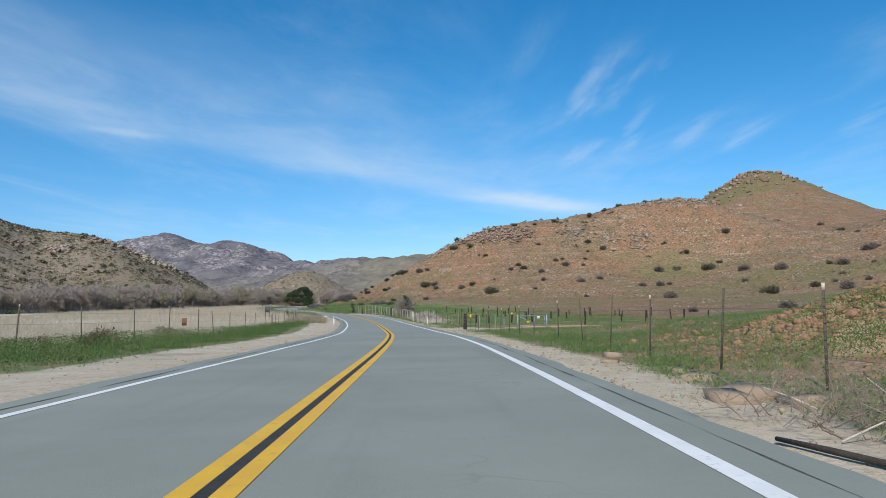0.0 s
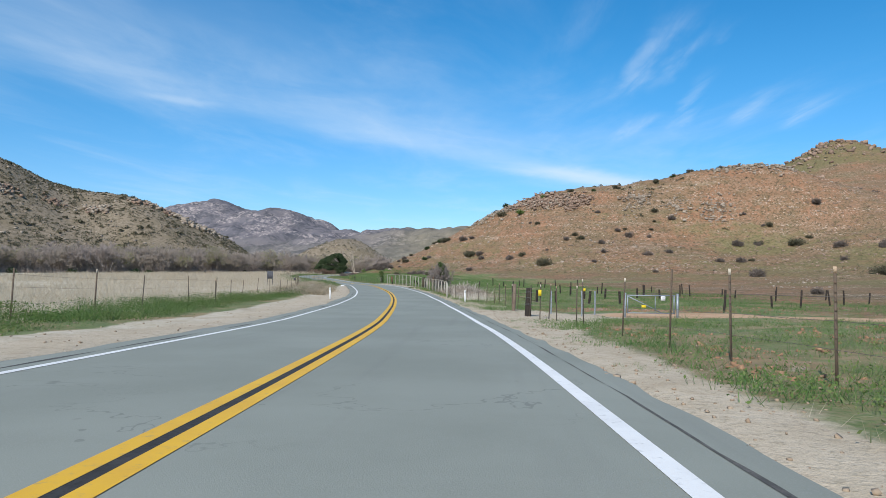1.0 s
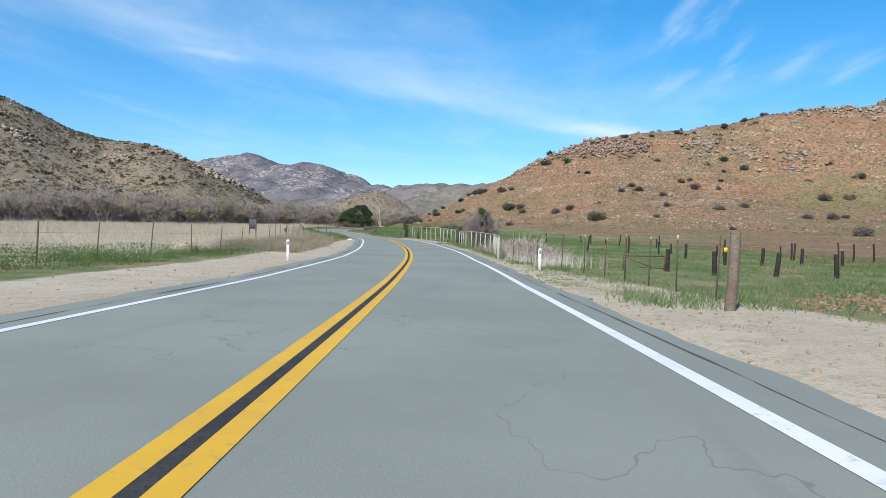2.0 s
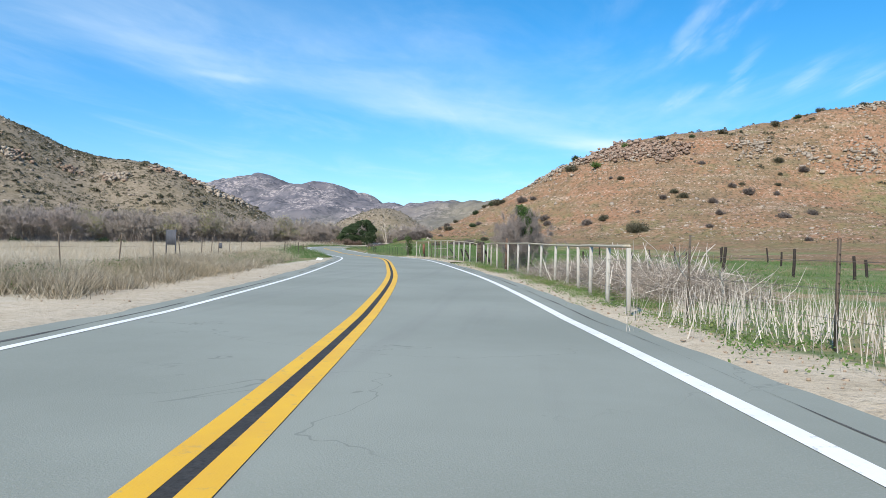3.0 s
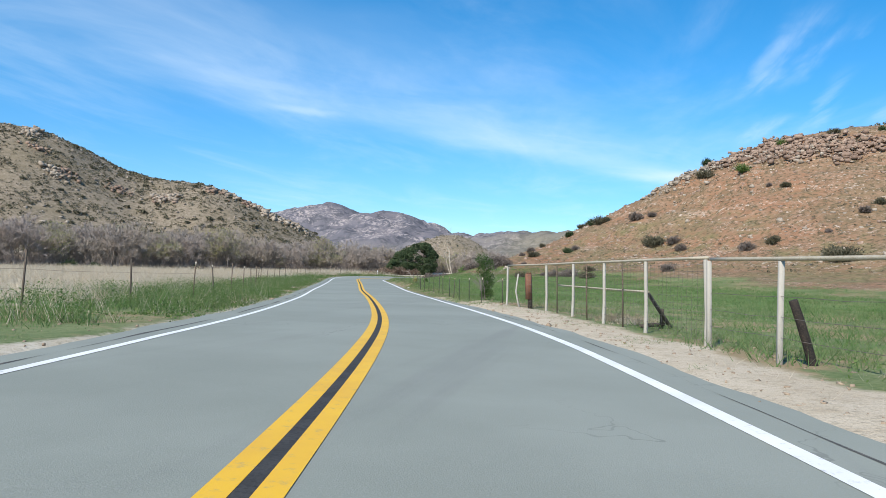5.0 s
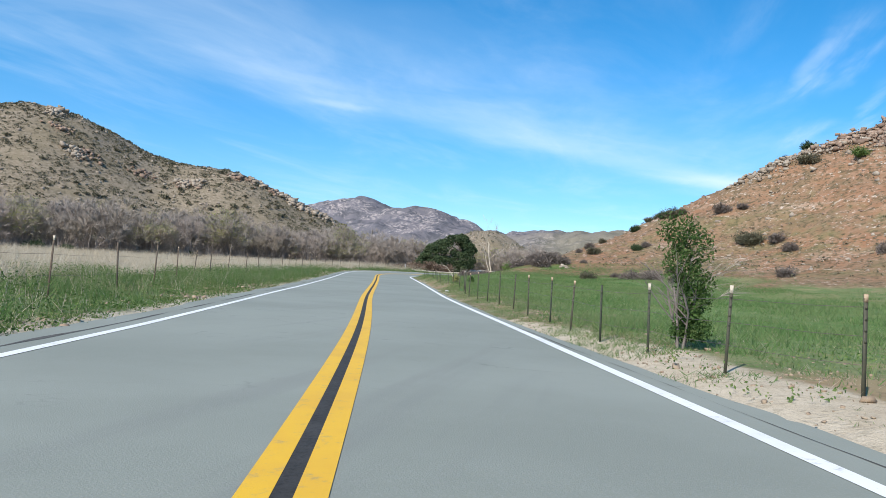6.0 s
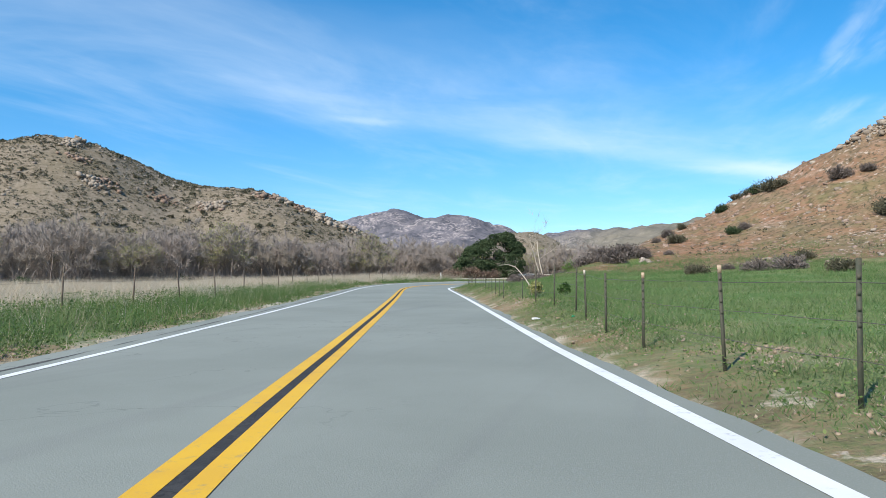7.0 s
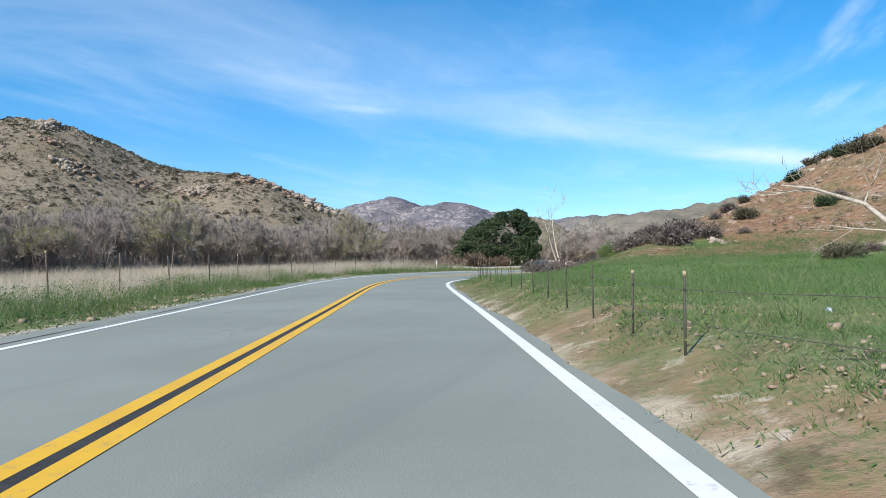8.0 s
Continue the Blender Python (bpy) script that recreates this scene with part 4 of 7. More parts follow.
def rail_fence(label, spots, mesh, top, wires, rail_r=0.032):
    fence = tagged(new("rail_fence"), label, "fence")
    feet, heads = [], []
    for x, y in spots:
        z = gz(x, y)
        tall = float(np.interp(y, (100, 112, 126, 127, 139.7, 139.8), (1.0, 1.09, 1.06, 1.06, 1.28, 1.0)))
        feet.append((x, y, z))
        heads.append((x, y, z + top * (tall - 1)))
        part("post", mesh, fence, pose(x, y, z, WOBBLE.uniform(-1.5, 1.5), WOBBLE.uniform(-1.5, 1.5), WOBBLE.uniform(2, 26)) @ Matrix.Diagonal((1, 1, tall, 1)))
    strand("top_rail", heads, top + rail_r, fence, M_PIPE, rail_r, 0.0, "weathered pipe along the post tops")
    for w in wires:
        strand("wire", feet, w, fence, M_WIRE, 0.004)
    return fence, feet


spots = [(-2.35, 91.3), (-2.45, 93.8), (-2.6, 96.2), (-2.7, 98.7), (-2.85, 101.3), (-3.15, 103.5), (-3.6, 105.9), (-4.05, 108.5), (-4.5, 111.1), (-5.0, 113.7), (-5.65, 117.1), (-6.1, 120.1), (-6.45, 123.1), (-6.8, 125.4)]
rail_fence("fence of pale weathered posts with a pipe rail and wire", spots, PALE, 1.24, (0.4, 0.7, 1.0))
spots = sample_line([beside(128.3, 6.35), beside(134, 6.1), (-10.1, 139.6)], 2.6, jitter=0.1)
rail_fence("fence of pale posts with pipe rail beyond the ranch gate", spots, PALE, 1.24, (0.4, 0.7, 1.0))
spots = [(-10.1, 139.9), (-11.0, 142.8), (-11.9, 145.6), (-12.8, 148.5), (-13.8, 151.6), (-15.7, 155.9)]
fence_d, feet_d = rail_fence("tall fence of pale posts with a pipe rail and mesh", spots, PALE_TALL, 1.62, ())

# square-mesh wire hung on the tall fence
mesh_soup = Soup()
for lift in np.arange(0.12, 1.6, 0.16):
    pts = [(a[0], a[1], a[2] + lift + 0.03 * math.sin(a[1] * 2 + lift * 9)) for a in feet_d]
    mesh_soup.tube(pts, [0.003] * len(pts), 3, False)
for a, b in zip(feet_d[:-1], feet_d[1:]):
    for u in np.linspace(0, 1, 15):
        p = [a[k] + (b[k] - a[k]) * u for k in (0, 1, 2)]
        bow = 0.03 * math.sin(u * 9 + a[1])
        mesh_soup.tube([(p[0], p[1], p[2] + 0.1), (p[0] + bow, p[1] + bow, p[2] + 0.8), (p[0], p[1], p[2] + 1.56)], [0.0025] * 3, 3, False)
part("wire_mesh", mesh_soup.mesh("wire_mesh", M_WIRE), fence_d, None, "square wire mesh")
low = [(p[0] + 0.05, p[1] - 0.02, p[2]) for p in feet_d[1:5]]
low[-1] = (-13.35, 150.4, low[-1][2])
strand("mid_rail", low, 0.93, fence_d, M_PIPE, 0.024, 0.0, "thin pipe at half height")
T_RUST = t_post_mesh(1.62)
for k in (1.5, 2.5, 3.55):
    i = int(k)
    a, b = feet_d[i], feet_d[min(i + 1, len(feet_d) - 1)]
    u = k - i
    part("steel_post", T_RUST, fence_d, pose(a[0] + (b[0] - a[0]) * u, a[1] + (b[1] - a[1]) * u, a[2], 1.5, -2, 10), "rust-brown steel post")

# posts of the driveway and the corral


def place(ob, x, y, rx=0.0, ry=0.0, rz=0.0, lift=0.0):
    ob.matrix_basis = pose(x, y, gz(x, y) + lift, rx, ry, rz)
    return ob


def post_thing(name, label, mesh, x, y, rx=0.0, ry=0.0, rz=0.0, group="", category="post"):
    return place(tagged(new(name, mesh), label, category, group), x, y, rx, ry, rz)


fat = Soup()
fat.tube([(0.006 * (k % 2), 0.004 * (k % 3), k * 0.07 if k else -0.3) for k in range(19)], [0.147 - 0.001 * k - 0.004 * (k % 2) for k in range(19)], 14)
gate_post = post_thing("gate_post", "thick charred round timber post bound with wire", fat.mesh("gate_post", M_CHAR), 2.55, 59.6, 0, 2)
for k in (0.55, 0.82, 1.08):
    s = Soup()
    s.tube([(0.15 * math.cos(a), 0.15 * math.sin(a), k + 0.01 * math.sin(3 * a)) for a in np.linspace(0, 2 * math.pi, 15)], [0.006] * 15, 4)
    part("wire_band", s.mesh("wire_band", M_GALV), gate_post)
post_thing("timber_pole", "tall weathered brown timber pole at the driveway", round_post_mesh("timber_pole", 1.46, 0.1, M_POLE, 14), 2.25, 66.4, 0, 2.5)
post_thing("timber_post", "brown timber post in the pipe-rail fence", square_post_mesh("timber_post", 1.6, 0.125, M_BROWN_WOOD), -5.15, 115.6, 0, 1.5, 14)
STEEL = round_post_mesh("steel_post", 1.12, 0.035, M_GALV, 10, 1.0)
for x, y in ((3.9, 62.9), (5.0, 60.2), (5.9, 62.2)):
    post_thing("steel_post", "grey galvanised steel pipe post by the driveway", STEEL, x, y, group="pipe posts")
DARK = {h: round_post_mesh("dark_post", h, 0.07, M_CHAR, 8) for h in (0.8, 1.0, 1.25)}
PEN = random.Random(11)
rows = [((14, 108), (26, 100), 4), ((4.0, 110), (10.5, 112), 3), ((1.0, 137.5), (13, 130), 5), ((3.5, 146), (15.5, 140), 5), ((10, 110), (34, 98), 7), ((22, 120), (30, 84), 5), ((14, 68), (34, 92), 6)]
for (xa, ya), (xb, yb), n in rows:
    for k in range(n):
        u = (k + PEN.uniform(-0.25, 0.25)) / (n - 1)
        post_thing("corral_post", "dark weathered timber post standing in the meadow", DARK[PEN.choice((0.8, 1.0, 1.25))], xa + (xb - xa) * u, ya + (yb - ya) * u, PEN.uniform(-5, 5), PEN.uniform(-6, 6), group="old corral posts")
THICK = round_post_mesh("thick_post", 0.96, 0.095, M_CHAR, 10)
for x, y, ry in ((4.95, 84.6, 0), (6.15, 81.8, -2), (8.7, 82.5, 5), (11.0, 82.5, -4), (9.75, 101.9, 0), (11.75, 93.3, 2), (15.6, 98.0, 0), (17.5, 97.0, -3), (10.0, 94.0, 0)):
    post_thing("corral_post", "thick charred timber post of the old corral", THICK, x, y, 1, ry, group="old corral posts")
old_gate = tagged(new("old_gate"), "old rusty corral gate with a diagonal brace", "gate")
place(old_gate, 3.05, 84.3, 0, 0, 8)
for nm, pts, r in (("frame_bar", [(0, 0, 0.62), (1.8, 0, 0.64)], 0.022), ("frame_bar", [(0, 0, 0.02), (0, 0, 0.64)], 0.025), ("frame_bar", [(1.78, 0, 0.02), (1.78, 0, 0.66)], 0.025), ("brace", [(0.05, 0, 0.58), (1.3, 0, 0.14)], 0.018), ("frame_bar", [(0.7, 0, 0.15), (1.78, 0, 0.13)], 0.018)):
    s = Soup()
    s.tube(pts, [r, r], 8)
    part(nm, s.mesh(nm, M_GATE_IRON), old_gate)
wire_fence("wire fence on steel posts between driveway and meadow", [(2.6, 68.6), (2.4, 71.4), (2.06, 73.2), (1.75, 75.4), (1.5, 78.2), (1.0, 80.2), (0.4, 83.5), (-0.5, 87.0), (-1.6, 90.0)], 1.4, (0.4, 0.75, 1.1), (TIP_WHITE, TIP_RUST), 2.5, 0.4)
for (x, y, ry, rx) in ((-6.95, 129.4, -8, 3), (-6.4, 126.2, -22, 5), (-8.3, 134.0, -25, 0), (-9.0, 137.2, -18, 4)):
    post_thing("leaning_post", "charred timber post that leans beside the gate", DARK[1.25] if ry > -10 else DARK[1.0], x, y, rx, ry, group="leaning posts")

# ranch gate of rusty bars hung in the pale fence
gate = tagged(new("ranch_gate"), "small rusty ranch gate of square bars, standing shut", "gate")
ga, gb = np.array(beside(125.0, 6.2)), np.array(beside(127.9, 6.3))
gdir = (gb - ga) / np.linalg.norm(gb - ga)
gw = float(np.linalg.norm(gb - ga)) - 0.25
gate.matrix_basis = pose(ga[0], ga[1], gz(*ga), 0, 0, math.degrees(math.atan2(gdir[1], gdir[0])))
s = Soup()
for z in (0.12, 1.38):
    s.box((0.1, -0.03, z), (gw, 0.03, z + 0.06), 0.008)
for x in (0.1, gw - 0.06):
    s.box((x, -0.028, 0.1), (x + 0.06, 0.028, 1.44), 0.008)
part("gate_frame", s.mesh("gate_frame", M_GATE_IRON), gate)
for k in range(1, 4):
    s = Soup()
    s.box((0.1 + (gw - 0.16) * k / 4, -0.02, 0.18), (0.14 + (gw - 0.16) * k / 4, 0.02, 1.38), 0.005)
    part("bar", s.mesh("bar", M_GATE_IRON), gate)
for z in (0.42, 0.74, 1.06):
    s = Soup()
    s.box((0.16, -0.018, z), (gw - 0.06, 0.018, z + 0.04), 0.005)
    part("bar", s.mesh("bar", M_GATE_IRON), gate)
post_thing("gate_post", "thick dark timber gate post beside the rusty gate", round_post_mesh("dark_gate_post", 1.5, 0.13, M_DARK_WOOD, 10), *beside(124.7, 6.25), 2, -2)

# steel field gate across the driveway
field_gate = tagged(new("field_gate"), "grey pipe field gate with a diagonal brace, closed", "gate")
field_gate.matrix_basis = pose(6.7, 59.0, gz(7.8, 59.3), 0, 0, 10)
for nm, pts, r in (("frame_bar", [(0.08, 0, 0.95), (2.25, 0, 0.98)], 0.028), ("frame_bar", [(0.08, 0, 0.2), (2.25, 0, 0.2)], 0.022), ("brace", [(0.1, 0, 0.92), (1.7, 0, 0.2)], 0.02),
                   ("frame_bar", [(0.1, 0, 0.2), (0.1, 0, 0.97)], 0.026), ("frame_bar", [(2.2, 0, 0.2), (2.2, 0, 0.99)], 0.026), ("upright", [(1.35, 0.02, 0.2), (1.35, 0.02, 0.97)], 0.018)):
    s = Soup()
    s.tube(pts, [r, r], 8)
    part(nm, s.mesh(nm, M_GALV), field_gate)
for x in (-0.02, 2.36):
    s = Soup()
    s.tube([(x, 0, -0.2), (x, 0, 1.06)], [0.05, 0.05], 10)
    part("hinge_post", s.mesh("hinge_post", M_GALV), field_gate)


def small_sign(name, label, x, y, z, w, h, material, turn, bars=0):
    s = Soup()
    s.box((-w / 2, -0.006, 0), (w / 2, 0.006, h), 0.002)
    ob = tagged(new(name, s.mesh(name, material)), label, "sign")
    ob.matrix_basis = pose(x, y, z, 0, 0, turn)
    for k in range(bars):
        b = Soup()
        b.box((-w * 0.36, -0.011, h * (0.72 - 0.26 * k)), (w * (0.36 - 0.1 * (k % 2)), -0.007, h * (0.77 - 0.26 * k)))
        part("text_bar", b.mesh("text_bar", M_GALV), ob)
    return ob


small_sign("warning_sign", "small yellow warning sign wired to a steel fence post", 2.88, 57.34, gz(2.9, 57.4) + 0.94, 0.125, 0.25, M_SIGN_YELLOW, 5)
small_sign("warning_sign", "small yellow sign hung on the pipe field gate", 7.5, 59.08, gz(7.8, 59.3) + 0.42, 0.2, 0.12, M_SIGN_YELLOW, 10)
small_sign("notice_sign", "small white notice on the pipe field gate", 8.35, 59.2, gz(7.8, 59.3) + 0.74, 0.2, 0.2, M_SIGN_WHITE, 10, 2)
small_sign("corral_tag", "bright yellow cap sheet on a dark corral post", 10.0, 93.88, gz(10.0, 93.9) + 0.72, 0.2, 0.26, M_SIGN_YELLOW, 10)

board = tagged(new("notice_board"), "dark weathered board on two posts in tall dry grass", "sign board")
place(board, -27.6, 124.0, 0, 0, -24)
s = Soup()
s.box((-0.42, -0.02, 0.85), (0.42, 0.02, 1.85), 0.01)
part("panel", s.mesh("panel", M_SIGN_DARK), board)
for x in (-0.46, 0.46):
    s = Soup()
    s.box((x - 0.03, -0.03, -0.2), (x + 0.03, 0.04, 1.86), 0.008)
    part("post", s.mesh("post", M_SIGN_DARK), board)
for x, y, mt, lb in ((-12.1, 37.4, M_RUST, "small rust-brown sign wired to the field fence"), (-24.4, 124.6, M_SIGN_DARK, "small dark sign on the field fence")):
    small_sign("fence_sign", lb, x, y, gz(x, y) + 0.72, 0.26, 0.36, mt, -12)


def marker(x, y):
    ob = tagged(new("marker_post"), "slim white road marker post at the verge", "marker post", "road markers")
    place(ob, x, y, 1, -1, 10)
    s = Soup()
    s.box((-0.055, -0.02, -0.2), (0.055, 0.02, 0.86), 0.012)
    part("blade", s.mesh("blade", M_SIGN_WHITE), ob)
    s = Soup()
    s.box((-0.035, -0.026, 0.66), (0.035, -0.0205, 0.8), 0.004)
    part("reflector", s.mesh("reflector", M_GALV), ob, None, "grey reflector strip")


for x, y in ((-0.6, 81.2), (-10.8, 81.8), (-52.6, 259.5)):
    marker(x, y)

# the rust sheet wrapped on a dark post, a bent post and a broken stand by the tall fence
rx_, ry_ = -14.55, 153.8
sheet_post = post_thing("wrapped_post", "dark timber post wrapped in rusted sheet metal", square_post_mesh("wrapped_core", 1.3, 0.16, M_DARK_WOOD), rx_, ry_, 0, -3, 20)
s = Soup()
s.box((-0.16, -0.1, 0.35), (0.05, 0.09, 1.34), 0.02)
s.box((-0.1, -0.1, 1.34), (0.05, 0.08, 1.38), 0.02)
part("rust_sheet", s.mesh("rust_sheet", M_RUST), sheet_post, None, "rust-brown sheet metal sleeve")
bx, by = -15.0, 154.5
s = Soup()
s.tube([(0, 0, -0.2), (0.12, 0, 0.25), (0.2, 0.02, 0.6), (0.16, 0.02, 1.0), (0.12, 0, 1.3)], [0.036, 0.036, 0.034, 0.032, 0.03], 8)
post_thing("bent_post", "bent pale timber post behind the wire mesh", s.mesh("bent_post", M_PALE_POST), bx, by, 0, 0, 200)
stand = tagged(new("broken_stand"), "broken stand of charred planks beside the fence", "wooden stand")
place(stand, -10.6, 144.2, 0, 0, 20)
for pts in ([(-0.35, 0, 0.95), (0.35, 0, 0.0)], [(0.12, 0.1, 0.0), (0.1, 0.02, 0.5)], [(-0.45, 0.1, 0.05), (0.2, 0.1, 0.12)]):
    s = Soup()
    s.tube(pts, [0.05, 0.05], 4)
    part("plank", s.mesh("plank", M_DARK_WOOD), stand)

# ---------------------------------------------------------------- trees and bushes


def grow(wood, ends, p, d, length, radius, level, levels, rng, droop=0.0, kids=(3, 5), spread=0.7, sides=4):
    """One limb with its bends, then its side limbs; the ends of the last ones are kept for twigs or leaves."""
    pts, n = [p], 3
    for k in range(n):
        d = d + rng.normal(size=3) * 0.16 + np.array([0, 0, 0.07 - droop * level])
        d = d / np.linalg.norm(d)
        pts.append(pts[-1] + d * length / n)
    taper = 0.55 if level < levels else 0.3
    if level >= 2:
        pts = [pts[0], pts[-2] * 0.5 + pts[1] * 0.5, pts[-1]]
    wood.tube(pts, np.linspace(radius, radius * taper, len(pts)), sides if level < 2 else 3, False)
    n = len(pts) - 1
    if level == levels:
        ends.append((pts[-2], pts[-1], d))
        return
    for k in range(int(rng.integers(kids[0], kids[1] + 1))):
        u = rng.uniform(0.35, 1.0)
        i = min(int(u * n), n - 1)
        q = pts[i] + (pts[i + 1] - pts[i]) * (u * n - i)
        side = rng.normal(size=3)
        side -= d * (side @ d)
        side /= np.linalg.norm(side)
        e = d * (1 - spread * 0.5) + side * spread
        e[2] += 0.12
        e /= np.linalg.norm(e)
        grow(wood, ends, q, e, length * rng.uniform(0.5, 0.78), radius * taper * rng.uniform(0.6, 0.9), level + 1, levels, rng, droop, kids, spread, sides)


def twig_cloud(ends, count, length, width, rng, upward=0.5):
    base, tip = [], []
    for a, b, d in ends:
        u = rng.uniform(0, 1, (count, 1))
        q = a + (b - a) * u
        dirs = d * 0.7 + rng.normal(size=(count, 3)) * 0.6 + np.array([0, 0, upward])
        dirs /= np.linalg.norm(dirs, axis=1)[:, None]
        base.append(q)
        tip.append(q + dirs * rng.uniform(0.4, 1.0, (count, 1)) * length)
    return np.concatenate(base), np.concatenate(tip)


def bare_tree(name, label, category, height, stems, seed, twigs=26, bud=0, group="", levels=3, twig_w=0.03, bark=None, twig_mat=None, lean=0.35, kids=(3, 4)):
    rng = np.random.default_rng(seed)
    wood, ends = Soup(), []
    for k in range(stems):
        a = rng.uniform(0, 2 * math.pi)
        tilt = rng.uniform(0.05, lean)
        d = np.array([math.cos(a) * tilt, math.sin(a) * tilt, 1.0])
        p = np.array([math.cos(a) * 0.12 * stems, math.sin(a) * 0.12 * stems, -0.15])
        grow(wood, ends, p, d / np.linalg.norm(d), height * rng.uniform(0.42, 0.56), height * 0.0105, 0, levels, rng, 0.0, kids)
    tree = tagged(new(name), label, category, group)
    part("trunk", wood.mesh("trunk", bark or M_BARK), tree)
    base, tip = twig_cloud(ends, twigs, height * 0.16, twig_w, rng)
    s = Soup()
    s.add(*slivers(base, tip, twig_w, rng))
    part("crown", s.mesh("crown", twig_mat or M_TWIG), tree, None, "fine bare twigs")
    if bud:
        pick = rng.choice(len(tip), min(bud, len(tip)), replace=False)
        s = Soup()
        s.add(*quads_at(tip[pick], rng.uniform(0.06, 0.13, len(pick)), rng))
        tagged(part("spring_foliage", s.mesh("spring_foliage", M_BUD), tree), "yellow-green spring buds", kind="stuff")
    return tree


def lobed_points(rng, lobes, count, shell=0.55):
    """Points in a heap of rounded lobes, most of them near the outside."""
    out = []
    for (cx, cy, cz, rx, ry, rz) in lobes:
        d = rng.normal(size=(count, 3))
        d /= np.linalg.norm(d, axis=1)[:, None]
        r = rng.uniform(shell, 1.0, (count, 1)) ** 0.6 * (1 + 0.18 * np.sin(d[:, :1] * 7 + cx) * np.cos(d[:, 1:2] * 6))
        out.append(np.array([cx, cy, cz]) + d * r * np.array([rx, ry, rz]))
    return np.concatenate(out)


# willow thicket along the creek: a few grown kinds, copied with their parts
KINDS = []
for k in range(7):
    KINDS.append(bare_tree("willow", ("leafless grey-brown willow in the creek thicket" if k % 3 else "willow with yellow-green spring buds in the creek thicket"), "tree", 7.6 + 0.4 * (k % 3), 5 + k % 3, 100 + k,
                           twigs=30, bud=0 if k % 3 else 2200, group="creek thicket", twig_w=0.05, kids=(2, 4)))
TH = random.Random(3)
front = [(-205, 90), (-165, 135), (-125, 196), (-101, 234), (-87, 260), (-79, 286), (-70, 308), (-58, 330), (-40, 345)]
spots = []
for row in range(4):
    for x, y in sample_line(front, 4.3 + row * 0.6, TH, 1.6):
        spots.append((x - 0.8 * row * 5.5 + TH.uniform(-2, 2), y + 0.55 * row * 5.5 + TH.uniform(-2, 2)))
for n, (x, y) in enumerate(spots):
    src = KINDS[n % 7] if TH.random() > 0.35 else KINDS[TH.choice((1, 2, 4, 5))]
    m = pose(x, y, gz(x, y), 0, 0, TH.uniform(0, 360)) @ Matrix.Scale(TH.uniform(0.72, 1.12), 4)
    if n < 7:
        KINDS[n].matrix_basis = m
    else:
        t_ = copy_thing(src, m)
        t_.matrix_basis = m


def shrub_mesh(name, seed, material, leaves=190, leaf=0.13, squat=0.7):
    """A rounded bush: twigs from one foot to a lobed, ragged outside."""
    rng = np.random.default_rng(seed)
    lobes = [(rng.uniform(-0.5, 0.5), rng.uniform(-0.5, 0.5), rng.uniform(0.2, 0.55) * squat, rng.uniform(0.4, 0.65), rng.uniform(0.4, 0.65), rng.uniform(0.35, 0.6) * squat) for _ in range(7)]
    p = lobed_points(rng, lobes, leaves // 7, 0.25)
    p[:, 2] = np.abs(p[:, 2])
    s = Soup()
    s.add(*quads_at(p, rng.uniform(0.5, 1.3, len(p)) * leaf, rng))
    q = lobed_points(rng, lobes, leaves // 7, 0.7)
    q[:, 2] = np.abs(q[:, 2])
    s.add(*slivers(q * rng.uniform(0.35, 0.7, (len(q), 1)), q * rng.uniform(0.95, 1.18, (len(q), 1)), 0.035, rng))
    base = np.column_stack([rng.normal(size=(50, 2)) * 0.12, np.full(50, -0.1)])
    s.add(*slivers(base, p[rng.choice(len(p), 50)], 0.04, rng))
    return s.mesh(name, material)


SHRUBS = [shrub_mesh("shrub", 40 + k, M_SHRUB if k % 3 == 1 else M_SHRUB_GREY, 900, 0.06) for k in range(6)]
GREEN_SHRUB = shrub_mesh("green_shrub", 60, M_WEED_LEAF, 800, 0.065)
RED_SHRUB = shrub_mesh("reddish_shrub", 61, M_SHRUB_RED, 1400, 0.05)
DARK_SHRUB = shrub_mesh("dark_shrub", 62, M_OAK, 900, 0.06)


def shrub(x, y, size, k, label, group="", mesh=None):
    ob = tagged(new("shrub", mesh or SHRUBS[k]), label, "shrub", group)
    ob.matrix_basis = pose(x, y, gz(x, y) - 0.06 * size, 0, 0, (x * 37 + y * 11) % 360) @ Matrix.Diagonal((size * 0.6, size * 0.6, size * 0.72, 1))
    return ob


HILL_SHRUBS = ((42, 119, 2.5), (62, 192, 5.0), (84, 182, 5.6), (60, 125, 3.8), (73, 236, 4.2), (88, 233, 6.0), (96, 224, 4.9), (103, 216, 5.5), (85, 244, 3.2), (100, 247, 4.1), (35, 236, 2.9), (30, 239, 3.3),
               (44, 241, 3.8), (50, 241, 2.3), (18, 225, 5.5), (46, 224, 3.6), (43, 205, 1.9), (98, 187, 4.1), (116, 206, 5.5), (99, 173, 5.5), (114, 209, 2.9), (130, 217, 5.5), (167, 311, 3.8), (137, 242, 3.4))
